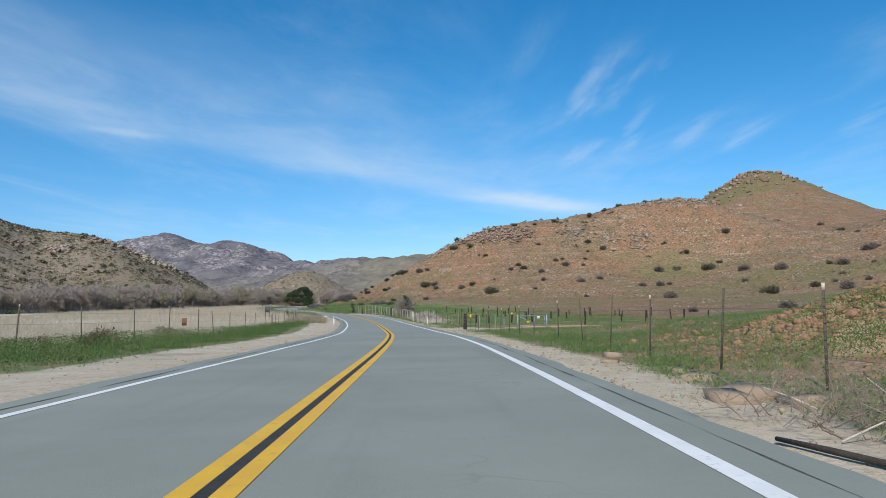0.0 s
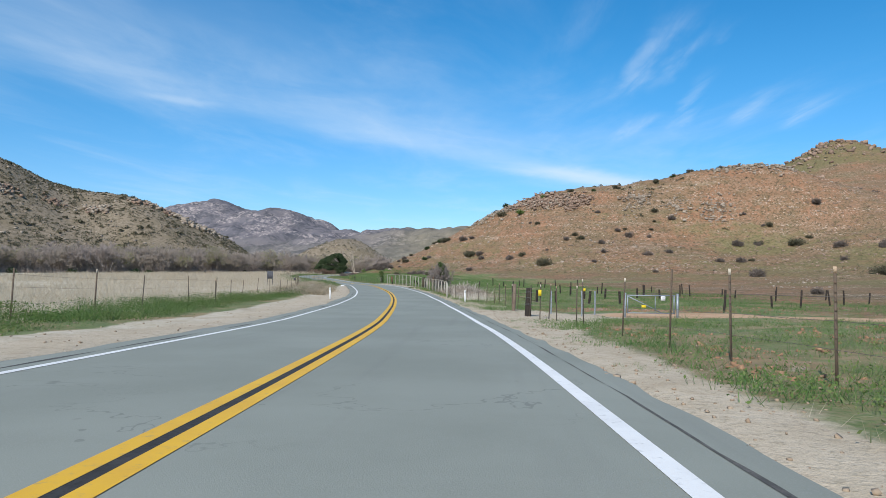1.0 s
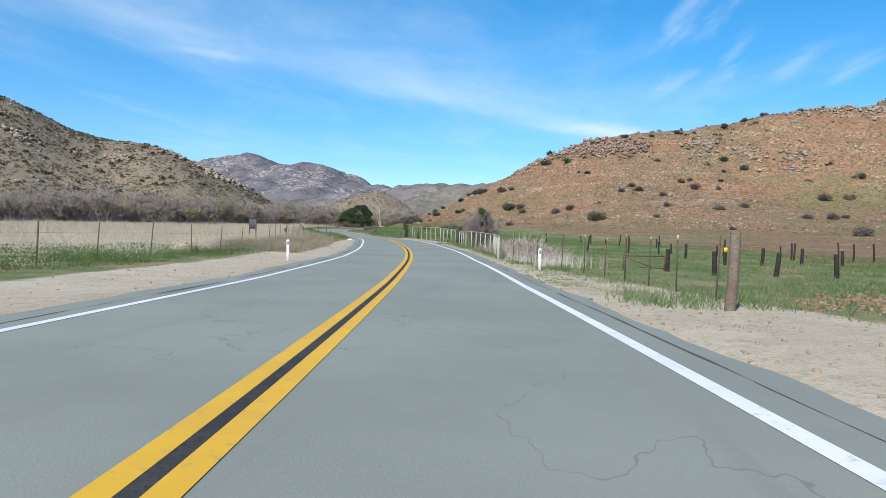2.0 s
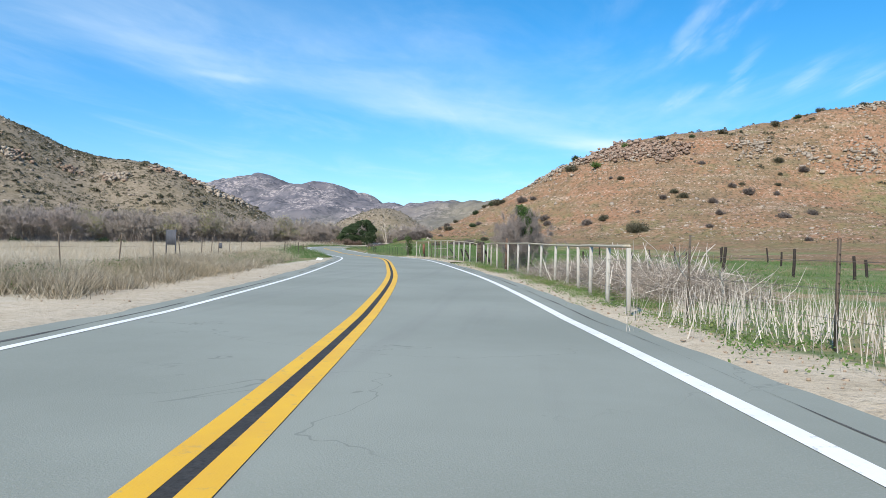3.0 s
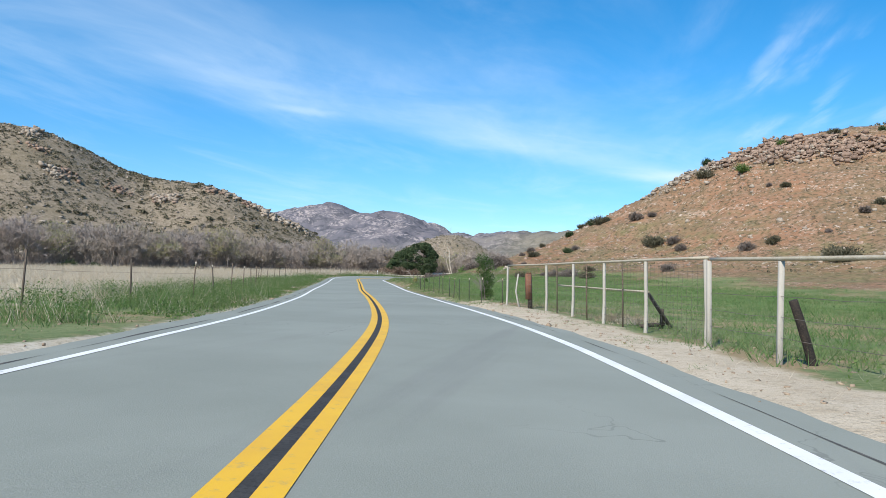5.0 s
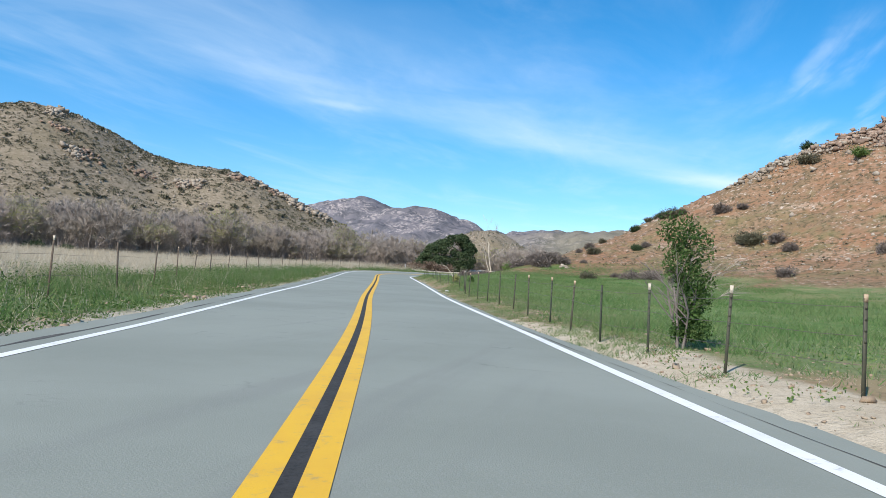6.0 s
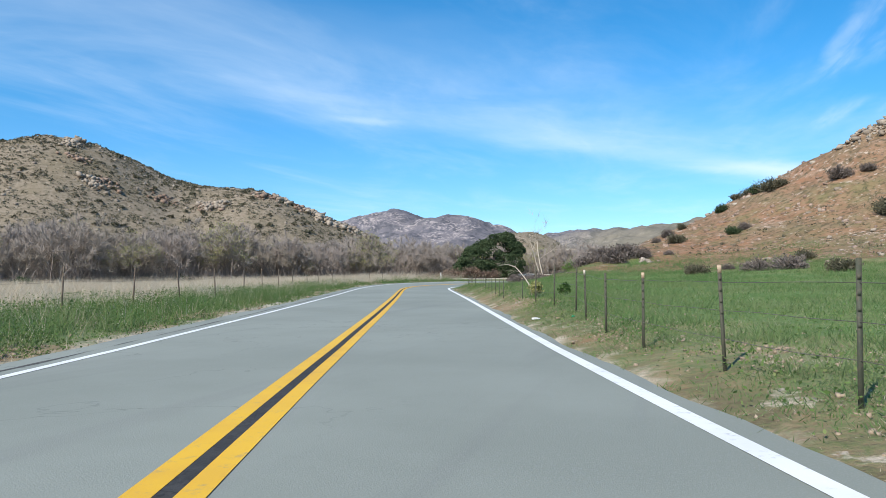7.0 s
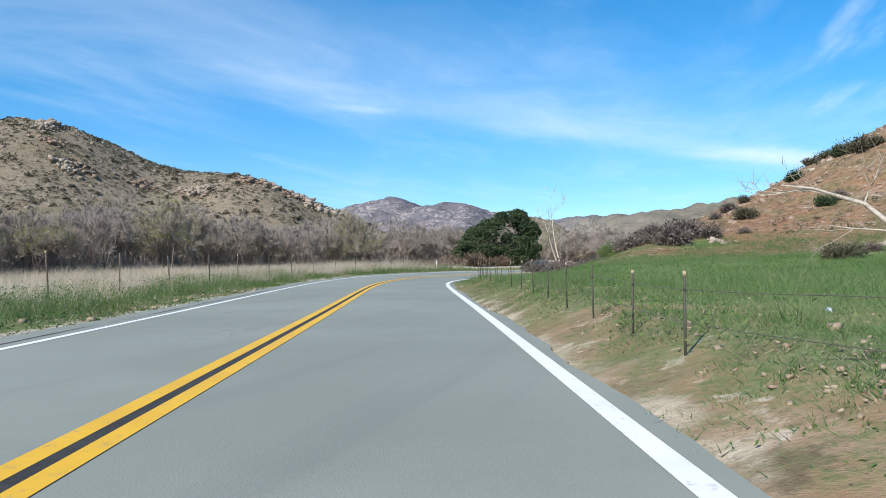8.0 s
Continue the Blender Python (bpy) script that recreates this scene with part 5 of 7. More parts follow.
FOOT_SHRUBS = ((-30.0, 267.9, 3.0), (-31.4, 262.8, 2.6), (-33.2, 267, 2.0), (-15.5, 263.6, 2.3), (-22.5, 231.2, 2.3), (-19.8, 237.2, 1.5), (-24.3, 256.4, 1.4), (-23.3, 265.2, 2.9), (-25.9, 268, 1.9),
               (-24.3, 271, 2.3), (-22.5, 275, 2.0), (-1.9, 265.5, 2.3), (-4.6, 266.6, 3.6), (-2, 253.6, 4.4), (0.9, 252.1, 3.4), (1.5, 246.2, 2.6), (-12.8, 241.4, 2.4), (-15.5, 231, 3.6), (-17.8, 232, 2.8), (-12.8, 225.9, 2.6),
               (-2, 231.5, 2.9), (9, 237, 3.4), (13, 237, 3.0))
CREST_SHRUBS = ((-17.4, 277.1, 2.2), (-15, 280.4, 2.0), (-13.4, 280.8, 2.1), (-12.6, 276.8, 2.3), (-11.5, 275.2, 3.2), (-9.8, 274.4, 2.2), (-16.8, 262.9, 1.9), (7.6, 269.7, 3.0), (6.3, 279.4, 2.0), (9.8, 278.8, 2.8),
                (24, 276, 2.0), (31, 271, 2.2), (38, 268, 1.8), (45, 268, 2.0), (58, 268, 2.4), (64, 270, 1.9), (70, 271, 2.2), (79, 268, 2.6), (95, 270, 2.2), (112, 276, 2.6))
for n, (x, y, size) in enumerate(HILL_SHRUBS):
    shrub(x, y, size * 0.85, (n * 5) % 6, "grey-brown round shrub on the stony red hillside" if (n * 5) % 6 % 3 != 1 else "dark chaparral shrub on the stony red hillside", "hillside shrubs")
SLOPE = random.Random(77)
count = 0
while count < 34:
    x, y = SLOPE.uniform(15, 150), SLOPE.uniform(175, 258)
    if 5 < float(land([x], [y])[1][0]) < 24:
        shrub(x, y, SLOPE.uniform(1.3, 3.0), SLOPE.randrange(6), "small grey-brown shrub on the stony red hillside", "hillside shrubs")
        count += 1
for n, (x, y, size) in enumerate(FOOT_SHRUBS):
    shrub(x, y, size * 0.9, (n * 5 + 2) % 6, "grey twiggy bush at the foot of the hill" if (n * 5 + 2) % 3 != 1 else "dark scrubby bush at the foot of the hill", "hill foot shrubs")
BEND = random.Random(23)
for n in range(26):
    u = n / 25
    shrub(-44.0 + 15 * u + BEND.uniform(-1.5, 1.5), 270 - 16 * u + BEND.uniform(-5, 3), BEND.uniform(2.2, 3.8), (0, 2, 3, 5)[n % 4], "grey bare bush in the brush beyond the meadow", "brush beyond the meadow")
for n, (x, y, size) in enumerate(CREST_SHRUBS):
    shrub(x, y, size * 1.15, 1 if n % 2 else 4, "dark chaparral bush on the crest of the hill", "crest shrubs", None if n % 3 else DARK_SHRUB)
for x, y, size in ((-35, 258, 3.0), (14, 265, 3.2), (22, 271, 2.6)):
    shrub(x, y, size, 0, "green leafy shrub on the slope", "green shrubs", GREEN_SHRUB)
for n, (x, y) in enumerate(((-60, 40), (-42, 34), (-70, 95), (-52, 62), (-90, 150), (-34, 22), (-95, 120), (-76, 70), (-16.6, 30.5), (-15.2, 29.6), (-15.4, 44.0), (-12.3, 28.4))):
    shrub(x, y, 1.5 + 0.25 * (n % 4) - 0.6 * (n > 7), (n * 2) % 6, "low brown bush in the dry grass field", "field bushes", RED_SHRUB if n > 7 else None)

# live oak by the bend
rng = np.random.default_rng(7)
oak = tagged(new("oak_tree"), "broad dark-green live oak beside the bend of the road", "tree")
oak.matrix_basis = pose(-50.2, 283, 2.85)
wood, ends = Soup(), []
for k in range(5):
    a = k * 1.26
    d = np.array([math.cos(a) * 0.55, math.sin(a) * 0.55, 0.8])
    grow(wood, ends, np.array([math.cos(a) * 0.2, math.sin(a) * 0.2, 0.6]), d / np.linalg.norm(d), 2.6, 0.24, 0, 2, rng)
wood.tube([(0, 0, -0.2), (0.05, 0, 0.8), (0, 0.05, 1.6)], [0.6, 0.48, 0.42], 9)
part("trunk", wood.mesh("trunk", M_BARK), oak)
# the crown is steep on its sunny side and slopes down to the thicket on the other
lobes = []
PROFILE_U, PROFILE_H = (-7.4, -6.4, -5.6, -4.5, -2.3, 0.0, 1.4, 2.8, 3.9, 4.4), (1.2, 2.6, 3.9, 5.3, 6.6, 7.9, 7.5, 6.5, 4.7, 2.4)
for k in range(120):
    u = rng.uniform(-6.6, 3.7)
    top = float(np.interp(u, PROFILE_U, PROFILE_H))
    half = 0.46 * top + 0.9
    v = half * rng.uniform(-1, 1)
    top = top * math.sqrt(max(0.12, 1 - (v / (half + 0.6)) ** 2))
    size = rng.uniform(0.55, 1.35)
    z = max(0.5, top - size * 0.75) if k % 3 else rng.uniform(0.3, max(0.9, top - 1.0))
    lobes.append((u, v, z, size, size * rng.uniform(0.85, 1.15), size * rng.uniform(0.6, 0.8)))
for k in range(30):
    u = rng.uniform(-6.5, 2.4)
    lobes.append((u, rng.uniform(-3.4, -1.6), rng.uniform(-0.3, 2.4), rng.uniform(0.7, 1.1), rng.uniform(0.7, 1.0), rng.uniform(0.6, 0.8)))
p = lobed_points(rng, lobes, 420, 0.72)
p = p[p[:, 2] > -0.2]
s = Soup()
s.add(*quads_at(p, rng.uniform(0.07, 0.17, len(p)), rng, 0.3))
part("crown", s.mesh("crown", M_OAK), oak, pose(0, 0, 0, 0, 0, 12.9), "dense dark evergreen leaves")
for u, v, size in ((-1.6, -5.2, 3.2), (-3.4, -5.6, 4.4), (-5.2, -5.4, 4.6), (-7.0, -4.2, 4.2), (-8.6, -3.0, 4.2), (-10.2, -2.0, 3.8)):
    shrub(-50.2 + 0.975 * u - 0.223 * v, 283 + 0.223 * u + 0.975 * v, size, 0, "reddish-brown twiggy bush under the live oak", "bushes under the oak", RED_SHRUB)

bare = bare_tree("bare_tree", "tall pale leafless tree behind the live oak", "tree", 12.5, 2, 301, twigs=5, twig_w=0.045, bark=M_PALE_BARK, twig_mat=M_PALE_BARK, lean=0.3, kids=(2, 3))
bare.matrix_basis = pose(-45.6, 297, gz(-45.6, 297), 0, -4, 40)
for n, (x, y) in enumerate(((-42, 330), (-37, 336), (-33, 328), (-28, 338), (-46, 342), (-24, 330), (-38, 346), (-20, 340))):
    t_ = copy_thing(KINDS[(n * 3 + 1) % 7], Matrix())
    t_.matrix_basis = pose(x, y, gz(x, y), 0, 0, n * 77) @ Matrix.Scale(0.85, 4)

# big twiggy bush grown through with ivy, behind the pipe-rail fence
rng = np.random.default_rng(21)
bush = tagged(new("twiggy_bush"), "large bare grey bush with green ivy behind the fence", "bush")
bush.matrix_basis = pose(-4.5, 118.1, gz(-4.5, 118.1)) @ Matrix.Diagonal((0.78, 0.85, 1, 1))
wood, ends = Soup(), []
for k in range(44):
    a = rng.uniform(0, 2 * math.pi)
    r0 = rng.uniform(0, 1.15)
    tilt = rng.uniform(0.05, 0.5)
    d = np.array([math.cos(a) * tilt, math.sin(a) * tilt, 1.0])
    grow(wood, ends, np.array([math.cos(a) * r0, math.sin(a) * r0, -0.1]), d / np.linalg.norm(d), rng.uniform(1.5, 2.0), 0.022, 0, 2, rng, 0.03, (3, 4), 0.75, 4)
part("woody_base", wood.mesh("woody_base", M_BUSH_TWIG), bush)
base, tip = twig_cloud(ends, 80, 0.42, 0.01, rng, 0.1)
s = Soup()
low_a, low_r = rng.uniform(0, 2 * math.pi, 2600), rng.uniform(0.3, 1.55, 2600)
low_b = np.column_stack([np.cos(low_a) * low_r, np.sin(low_a) * low_r, rng.uniform(0.0, 1.3, 2600)])
s.add(*slivers(low_b, low_b + rng.normal(size=low_b.shape) * np.array([0.2, 0.2, 0.3]) + np.array([0, 0, 0.1]), 0.008, rng))
s.add(*slivers(base, tip, 0.0075, rng))
base = base + (tip - base) * 0.5
s.add(*slivers(base, base + rng.normal(size=base.shape) * 0.12, 0.006, rng))
part("crown", s.mesh("crown", M_BUSH_TWIG), bush, None, "tangle of grey twigs")
lobes = [(0.3, -0.3, 3.05, 0.5, 0.5, 0.38), (0.05, 0.0, 3.2, 0.42, 0.45, 0.32), (0.42, -0.8, 2.5, 0.38, 0.38, 0.45), (0.6, -0.2, 2.9, 0.4, 0.4, 0.35), (0.35, -1.05, 2.0, 0.28, 0.26, 0.45), (0.2, -0.75, 2.75, 0.36, 0.3, 0.4), (0.5, -1.35, 2.45, 0.34, 0.25, 0.4), (0.62, -1.5, 2.05, 0.25, 0.22, 0.35)]
p = lobed_points(rng, lobes, 620, 0.35)
s = Soup()
s.add(*quads_at(p, rng.uniform(0.03, 0.075, len(p)), rng))
part("ivy", s.mesh("ivy", M_LEAF), bush, None, "glossy green ivy leaves")
lobes = [(0.7, -1.0, 0.2, 0.3, 0.3, 0.22)]
p = lobed_points(rng, lobes, 260, 0.3)
s = Soup()
s.add(*quads_at(p, rng.uniform(0.03, 0.07, len(p)), rng))
part("low_leaves", s.mesh("low_leaves", M_LEAF), bush, None, "low green leaves at its foot")

# young leafy tree on the fence line
rng = np.random.default_rng(33)
young = tagged(new("young_tree"), "slim young green-leaved tree on the fence line", "tree")
young.matrix_basis = pose(-17.45, 161.0, gz(-17.45, 161.0))
wood, ends = Soup(), []
for k in range(4):
    a = k * 1.7 + 0.4
    d = np.array([math.cos(a) * 0.16, math.sin(a) * 0.16, 1.0])
    grow(wood, ends, np.array([math.cos(a) * 0.05, math.sin(a) * 0.05, -0.1]), d / np.linalg.norm(d), 1.15, 0.028, 0, 2, rng, 0.0, (3, 4), 0.6, 6)
part("trunk", wood.mesh("trunk", M_BARK), young)
lobes = [(-0.1, 0.0, 2.0, 0.42, 0.4, 0.36), (0.1, 0.1, 1.75, 0.42, 0.42, 0.4), (-0.05, -0.05, 1.45, 0.36, 0.36, 0.35), (0.15, 0, 1.15, 0.36, 0.34, 0.3), (0.22, 0.05, 0.85, 0.3, 0.3, 0.28), (0.1, -0.1, 0.6, 0.22, 0.22, 0.2)]
lobes += [(0.25, -0.05, 0.35, 0.26, 0.26, 0.25), (0.0, 0.0, 0.3, 0.2, 0.2, 0.2)]
p = lobed_points(rng, lobes, 800, 0.2)
s = Soup()
s.add(*quads_at(p, rng.uniform(0.018, 0.04, len(p)), rng))
part("leaves", s.mesh("leaves", M_LEAF), young)
base, tip = twig_cloud(ends[:14], 14, 0.55, 0.01, rng, 0.2)
s = Soup()
s.add(*slivers(base, tip + np.array([0.25, 0.0, 0.0]), 0.008, rng))
part("twigs", s.mesh("twigs", M_TWIG), young, None, "bare twigs on its sunny side")

# leaning dead tree and two small bushes by the last fence
rng = np.random.default_rng(45)
dead = tagged(new("dead_tree"), "bleached leafless tree that leans over the wire fence", "tree")
dead.matrix_basis = pose(-29.4, 194.95, 0)
wood = Soup()
trunk = [np.array(q) for q in ((0.05, 0, gz(-29.4, 194.95) - 0.2), (-0.06, 0.02, 1.59), (-0.22, 0.07, 1.83), (-0.44, 0.11, 2.1), (-0.61, 0.15, 2.27), (-0.9, 0.05, 2.36), (-1.07, 0.0, 2.38))]
wood.tube(trunk, [0.026, 0.024, 0.021, 0.018, 0.014, 0.008, 0.004], 7)
ends = []
for a, b in (((-0.61, 0.15, 2.27), (-0.47, 0.15, 2.58)), ((-0.44, 0.11, 2.1), (-0.95, 0.3, 2.08)), ((-0.9, 0.05, 2.36), (-1.3, -0.1, 2.48)), ((-0.61, 0.15, 2.27), (-1.05, 0.35, 2.5)), ((-0.3, 0.09, 1.95), (0.05, 0.3, 2.18))):
    d = np.array(b) - np.array(a)
    grow(wood, ends, np.array(a), d / np.linalg.norm(d), float(np.linalg.norm(d)) * 0.66, 0.0055, 1, 2, rng, 0.02, (3, 4), 0.6, 5)
part("trunk", wood.mesh("trunk", M_PALE_BARK), dead)
base, tip = twig_cloud(ends, 5, 0.16, 0.006, rng, 0.1)
s = Soup()
s.add(*slivers(base, tip, 0.004, rng))
tagged(part("twigs", s.mesh("twigs", M_TWIG), dead), "fine bare twigs", kind="stuff")
for x, y, mt, lb, h in ((-29.25, 194.8, M_BUD, "small yellow-green bush at the foot of the dead tree", 0.5), (-28.3, 195.2, M_LEAF, "small broad-leaved green bush inside the wire fence", 0.42)):
    rng = np.random.default_rng(int(h * 100))
    ob = tagged(new("small_bush"), lb, "bush")
    ob.matrix_basis = pose(x, y, gz(x, y))
    p = lobed_points(rng, [(0, 0, h * 0.5, h * 0.55, h * 0.5, h * 0.5), (0.05, 0, h * 0.75, h * 0.4, h * 0.35, h * 0.4)], 190, 0.25)
    s = Soup()
    s.add(*quads_at(p, rng.uniform(0.03, 0.07, len(p)), rng))
    part("leaves", s.mesh("leaves", mt), ob)
    s = Soup()
    s.add(*slivers(np.column_stack([rng.normal(size=(24, 2)) * 0.04, np.full(24, -0.05)]), p[rng.choice(len(p), 24)], 0.014, rng))
    part("stems", s.mesh("stems", M_BARK), ob)

# heap of dead canes and brush behind the pipe-rail fence
rng = np.random.default_rng(52)
heap = tagged(new("brush_heap"), "long heap of dead pale canes and brown brush behind the fence", "brush heap")
i0 = [beside(y, 7.0) for y in (93, 110)]
n = 2100
u = rng.uniform(0, 1, n)
q = np.array(i0[0]) + (np.array(i0[1]) - np.array(i0[0])) * u[:, None]
side = np.array([0.97, 0.2])
w = rng.normal(size=n) * 0.75 + 0.4
prof = np.clip(1.2 - np.abs(u - 0.35) * 1.5, 0.25, 1)
base = np.column_stack([q + side * w[:, None], np.zeros(n)])
base[:, 2] = land(base[:, 0], base[:, 1])[0] + rng.uniform(0, 0.72, n) * prof * np.exp(-0.5 * (w - 0.4) ** 2)
dirs = rng.normal(size=(n, 3)) * np.array([0.9, 0.9, 0.5]) + np.array([0.1, 0.0, 0.42])
dirs /= np.linalg.norm(dirs, axis=1)[:, None]
tip = base + dirs * rng.uniform(0.3, 1.15, (n, 1)) * (0.5 + 0.6 * prof[:, None])
canes = Soup()
for a, b in zip(base[:700], tip[:700]):
    r = rng.uniform(0.5, 1.05)
    canes.tube([a, (a + b) / 2 + rng.normal(size=3) * 0.05, b], [0.011 * r, 0.009 * r, 0.004 * r], 4, False)
for a in sorted(base[700:860], key=lambda q: q[1])[:96]:
    d = rng.normal(size=3) * np.array([0.6, 0.6, 0.0]) + np.array([0, 0, 1.0])
    d *= rng.uniform(0.35, 1.1) / np.linalg.norm(d)
    mid = a + d * 0.55 + rng.normal(size=3) * 0.06
    canes.tube([a, mid, a + d], [0.017, 0.014, 0.008], 5, False)
    if rng.uniform() < 0.5:
        canes.tube([mid, mid + d * 0.3 + rng.normal(size=3) * 0.18], [0.011, 0.005], 4, False)
tagged(part("cane_tangle", canes.mesh("cane_tangle", M_WHITE_CANE), heap), "bleached dead canes", kind="stuff")
s = Soup()
reps = 26
bb = np.repeat(base[860:], reps, 0) + rng.normal(size=(len(base[860:]) * reps, 3)) * np.array([0.3, 0.3, 0.16])
bb[:, 2] = np.maximum(bb[:, 2], land(bb[:, 0], bb[:, 1])[0])
dd = rng.normal(size=bb.shape) * np.array([0.3, 0.3, 0.16]) + np.array([0, 0, 0.1])
s.add(*slivers(bb, bb + dd, 0.011, rng))
tagged(part("brushwood", s.mesh("brushwood", M_DARK_BRUSH), heap), "tangled dark brown brushwood", kind="stuff")


def weed_heap(label, x, y, w, h, count, seed, material, name="dry_weeds"):
    rng = np.random.default_rng(seed)
    b = np.column_stack([rng.normal(size=(count, 2)) * w * 0.4, np.zeros(count)])
    b += np.array([x, y, 0])
    b[:, 2] = land(b[:, 0], b[:, 1])[0]
    d = rng.normal(size=(count, 3)) * 0.55 + np.array([0, 0, 0.8])
    d /= np.linalg.norm(d, axis=1)[:, None]
    s = Soup()
    m = b + d * rng.uniform(0.25, 1, (count, 1)) * h
    s.add(*slivers(b, m, 0.012, rng))
    q = np.repeat(b + (m - b) * 0.6, 3, 0)
    s.add(*slivers(q, q + rng.normal(size=q.shape) * h * 0.25, 0.008, rng))
    return tagged(new(name, s.mesh(name, material)), label, "weeds", "dry weeds")


for n, (x, y, w, h, c) in enumerate(((4.6, 7.6, 0.7, 0.3, 160), (-16.9, 100.5, 1.6, 0.8, 900), (-18.2, 104.5, 1.5, 0.75, 800), (-18.6, 108.5, 1.6, 0.7, 800),
                                     (-20.2, 113.5, 1.5, 0.6, 600), (-20.8, 118.5, 1.4, 0.55, 500), (-22.2, 123, 1.4, 0.5, 500), (-12.2, 37.5, 0.9, 0.7, 500), (-11.4, 147.2, 0.8, 0.35, 500), (-11.0, 145.9, 0.7, 0.3, 400),
                                     (-1.5, 106, 0.9, 0.4, 500), (-3.0, 110.5, 0.8, 0.35, 400))):
    weed_heap("heap of dry brown weeds beside the fence", x, y, w, h, c, 70 + n, M_STRAW if n % 3 == 0 else M_WEED)

WD = random.Random(8)
for n in range(16):
    y = 96 + n * 2.35
    x = float(np.interp(y, [q[1] for q in left_line], [q[0] for q in left_line])) + WD.uniform(0.6, 2.6)
    weed_heap("tangle of tall dry weeds before the field fence", x, y, WD.uniform(1.5, 2.3), WD.uniform(0.55, 0.95), 900, 200 + n, M_STRAW if n % 4 == 3 else M_WEED)

def rock_template(seed):
    """An angular block: the hull of a few points."""
    bm = bmesh.new()
    r = random.Random(seed)
    for k in range(8):
        c = (k & 1, k >> 1 & 1, k >> 2 & 1)
        bm.verts.new([(2 * v - 1) * r.uniform(0.45, 1.1) for v in c])
    bmesh.ops.convex_hull(bm, input=bm.verts)
    bmesh.ops.triangulate(bm, faces=bm.faces)
    for v in [v for v in bm.verts if not v.link_faces]:
        bm.verts.remove(v)
    bm.verts.index_update()
    v = np.array([tuple(q.co) for q in bm.verts])
    f = np.array([[q.index for q in face.verts] for face in bm.faces])
    bm.free()
    return v, f


# dead bush, fallen log and earth mounds where the walk begins
rng = np.random.default_rng(17)
M_DEAD_BUSH = simple("dead_bush_twigs", (0.13, 0.095, 0.075), (0.2, 0.155, 0.125), 6, 0.95, by="island", c=(0.34, 0.28, 0.22))
dead_bush = tagged(new("dead_bush"), "low sprawling dead bush of dark brown twigs on the bank", "bush")
dead_bush.matrix_basis = pose(3.75, 8.4, gz(3.75, 8.4)) @ Matrix.Scale(1.25, 4)
wood, ends = Soup(), []
for k in range(26):
    a = rng.uniform(0, 2 * math.pi)
    d = np.array([math.cos(a), math.sin(a), rng.uniform(0.25, 0.9)])
    foot = np.array([rng.normal() * 0.28, rng.normal() * 0.5, -0.03])
    grow(wood, ends, foot, d / np.linalg.norm(d), rng.uniform(0.3, 0.55), 0.0075, 0, 2, rng, 0.05, (3, 4), 0.8, 4)
tagged(part("branch_tangle", wood.mesh("branch_tangle", M_DEAD_BUSH), dead_bush), kind="stuff")
base, tip = twig_cloud(ends, 5, 0.16, 0.003, rng, 0.0)
s = Soup()
s.add(*slivers(base, tip, 0.0035, rng))
tagged(part("twig_tangle", s.mesh("twig_tangle", M_DEAD_BUSH), dead_bush), kind="stuff")
for n, (x, y, turn, tilt, length) in enumerate(((3.35, 7.6, 12, 14, 0.9), (4.5, 8.2, 118, 35, 0.7), (3.6, 7.1, -25, 6, 0.8), (4.3, 7.3, 80, 48, 0.55), (4.1, 9.3, 150, 22, 0.6))):
    s = Soup()
    s.tube([(0, 0, 0), (length * 0.5, 0.03, 0.02), (length, -0.02, 0.0)], [0.011, 0.009, 0.005], 5)
    post_thing("dry_cane", "bleached dry cane lying against the dead bush", s.mesh("dry_cane", M_WHITE_CANE), x, y, 0, -tilt, turn, "fallen canes", "cane").location.z += 0.02
s = Soup()
s.tube([(2.86, 7.7, 0.0), (2.98, 7.1, 0.015), (3.15, 6.5, 0.01), (3.34, 5.8, 0.01)], [0.02, 0.027, 0.028, 0.024], 9)
tagged(new("fallen_log", s.mesh("fallen_log", M_DARK_WOOD)), "thin charred log lying along the gravel verge", "log")
for n, (x, y, size) in enumerate(((3.6, 10.5, 0.3), (4.0, 10.9, 0.36), (4.35, 10.1, 0.3), (4.25, 13.2, 0.3), (4.4, 14.6, 0.24), (3.85, 17.4, 0.2), (4.5, 19.6, 0.26))):
    bv, bf = rock_template(40 + n)
    place(tagged(new("earth_mound", mesh_from("earth_mound", bv * np.array([size, size * 1.2, size * 0.42]), bf, M_CLOD, True)), "pale crumbling mound of dug earth on the verge", "earth mound", "earth mounds"), x, y, 0, 0, n * 50)

# ---------------------------------------------------------------- rocks


ROCKS = [rock_template(k) for k in range(9)]


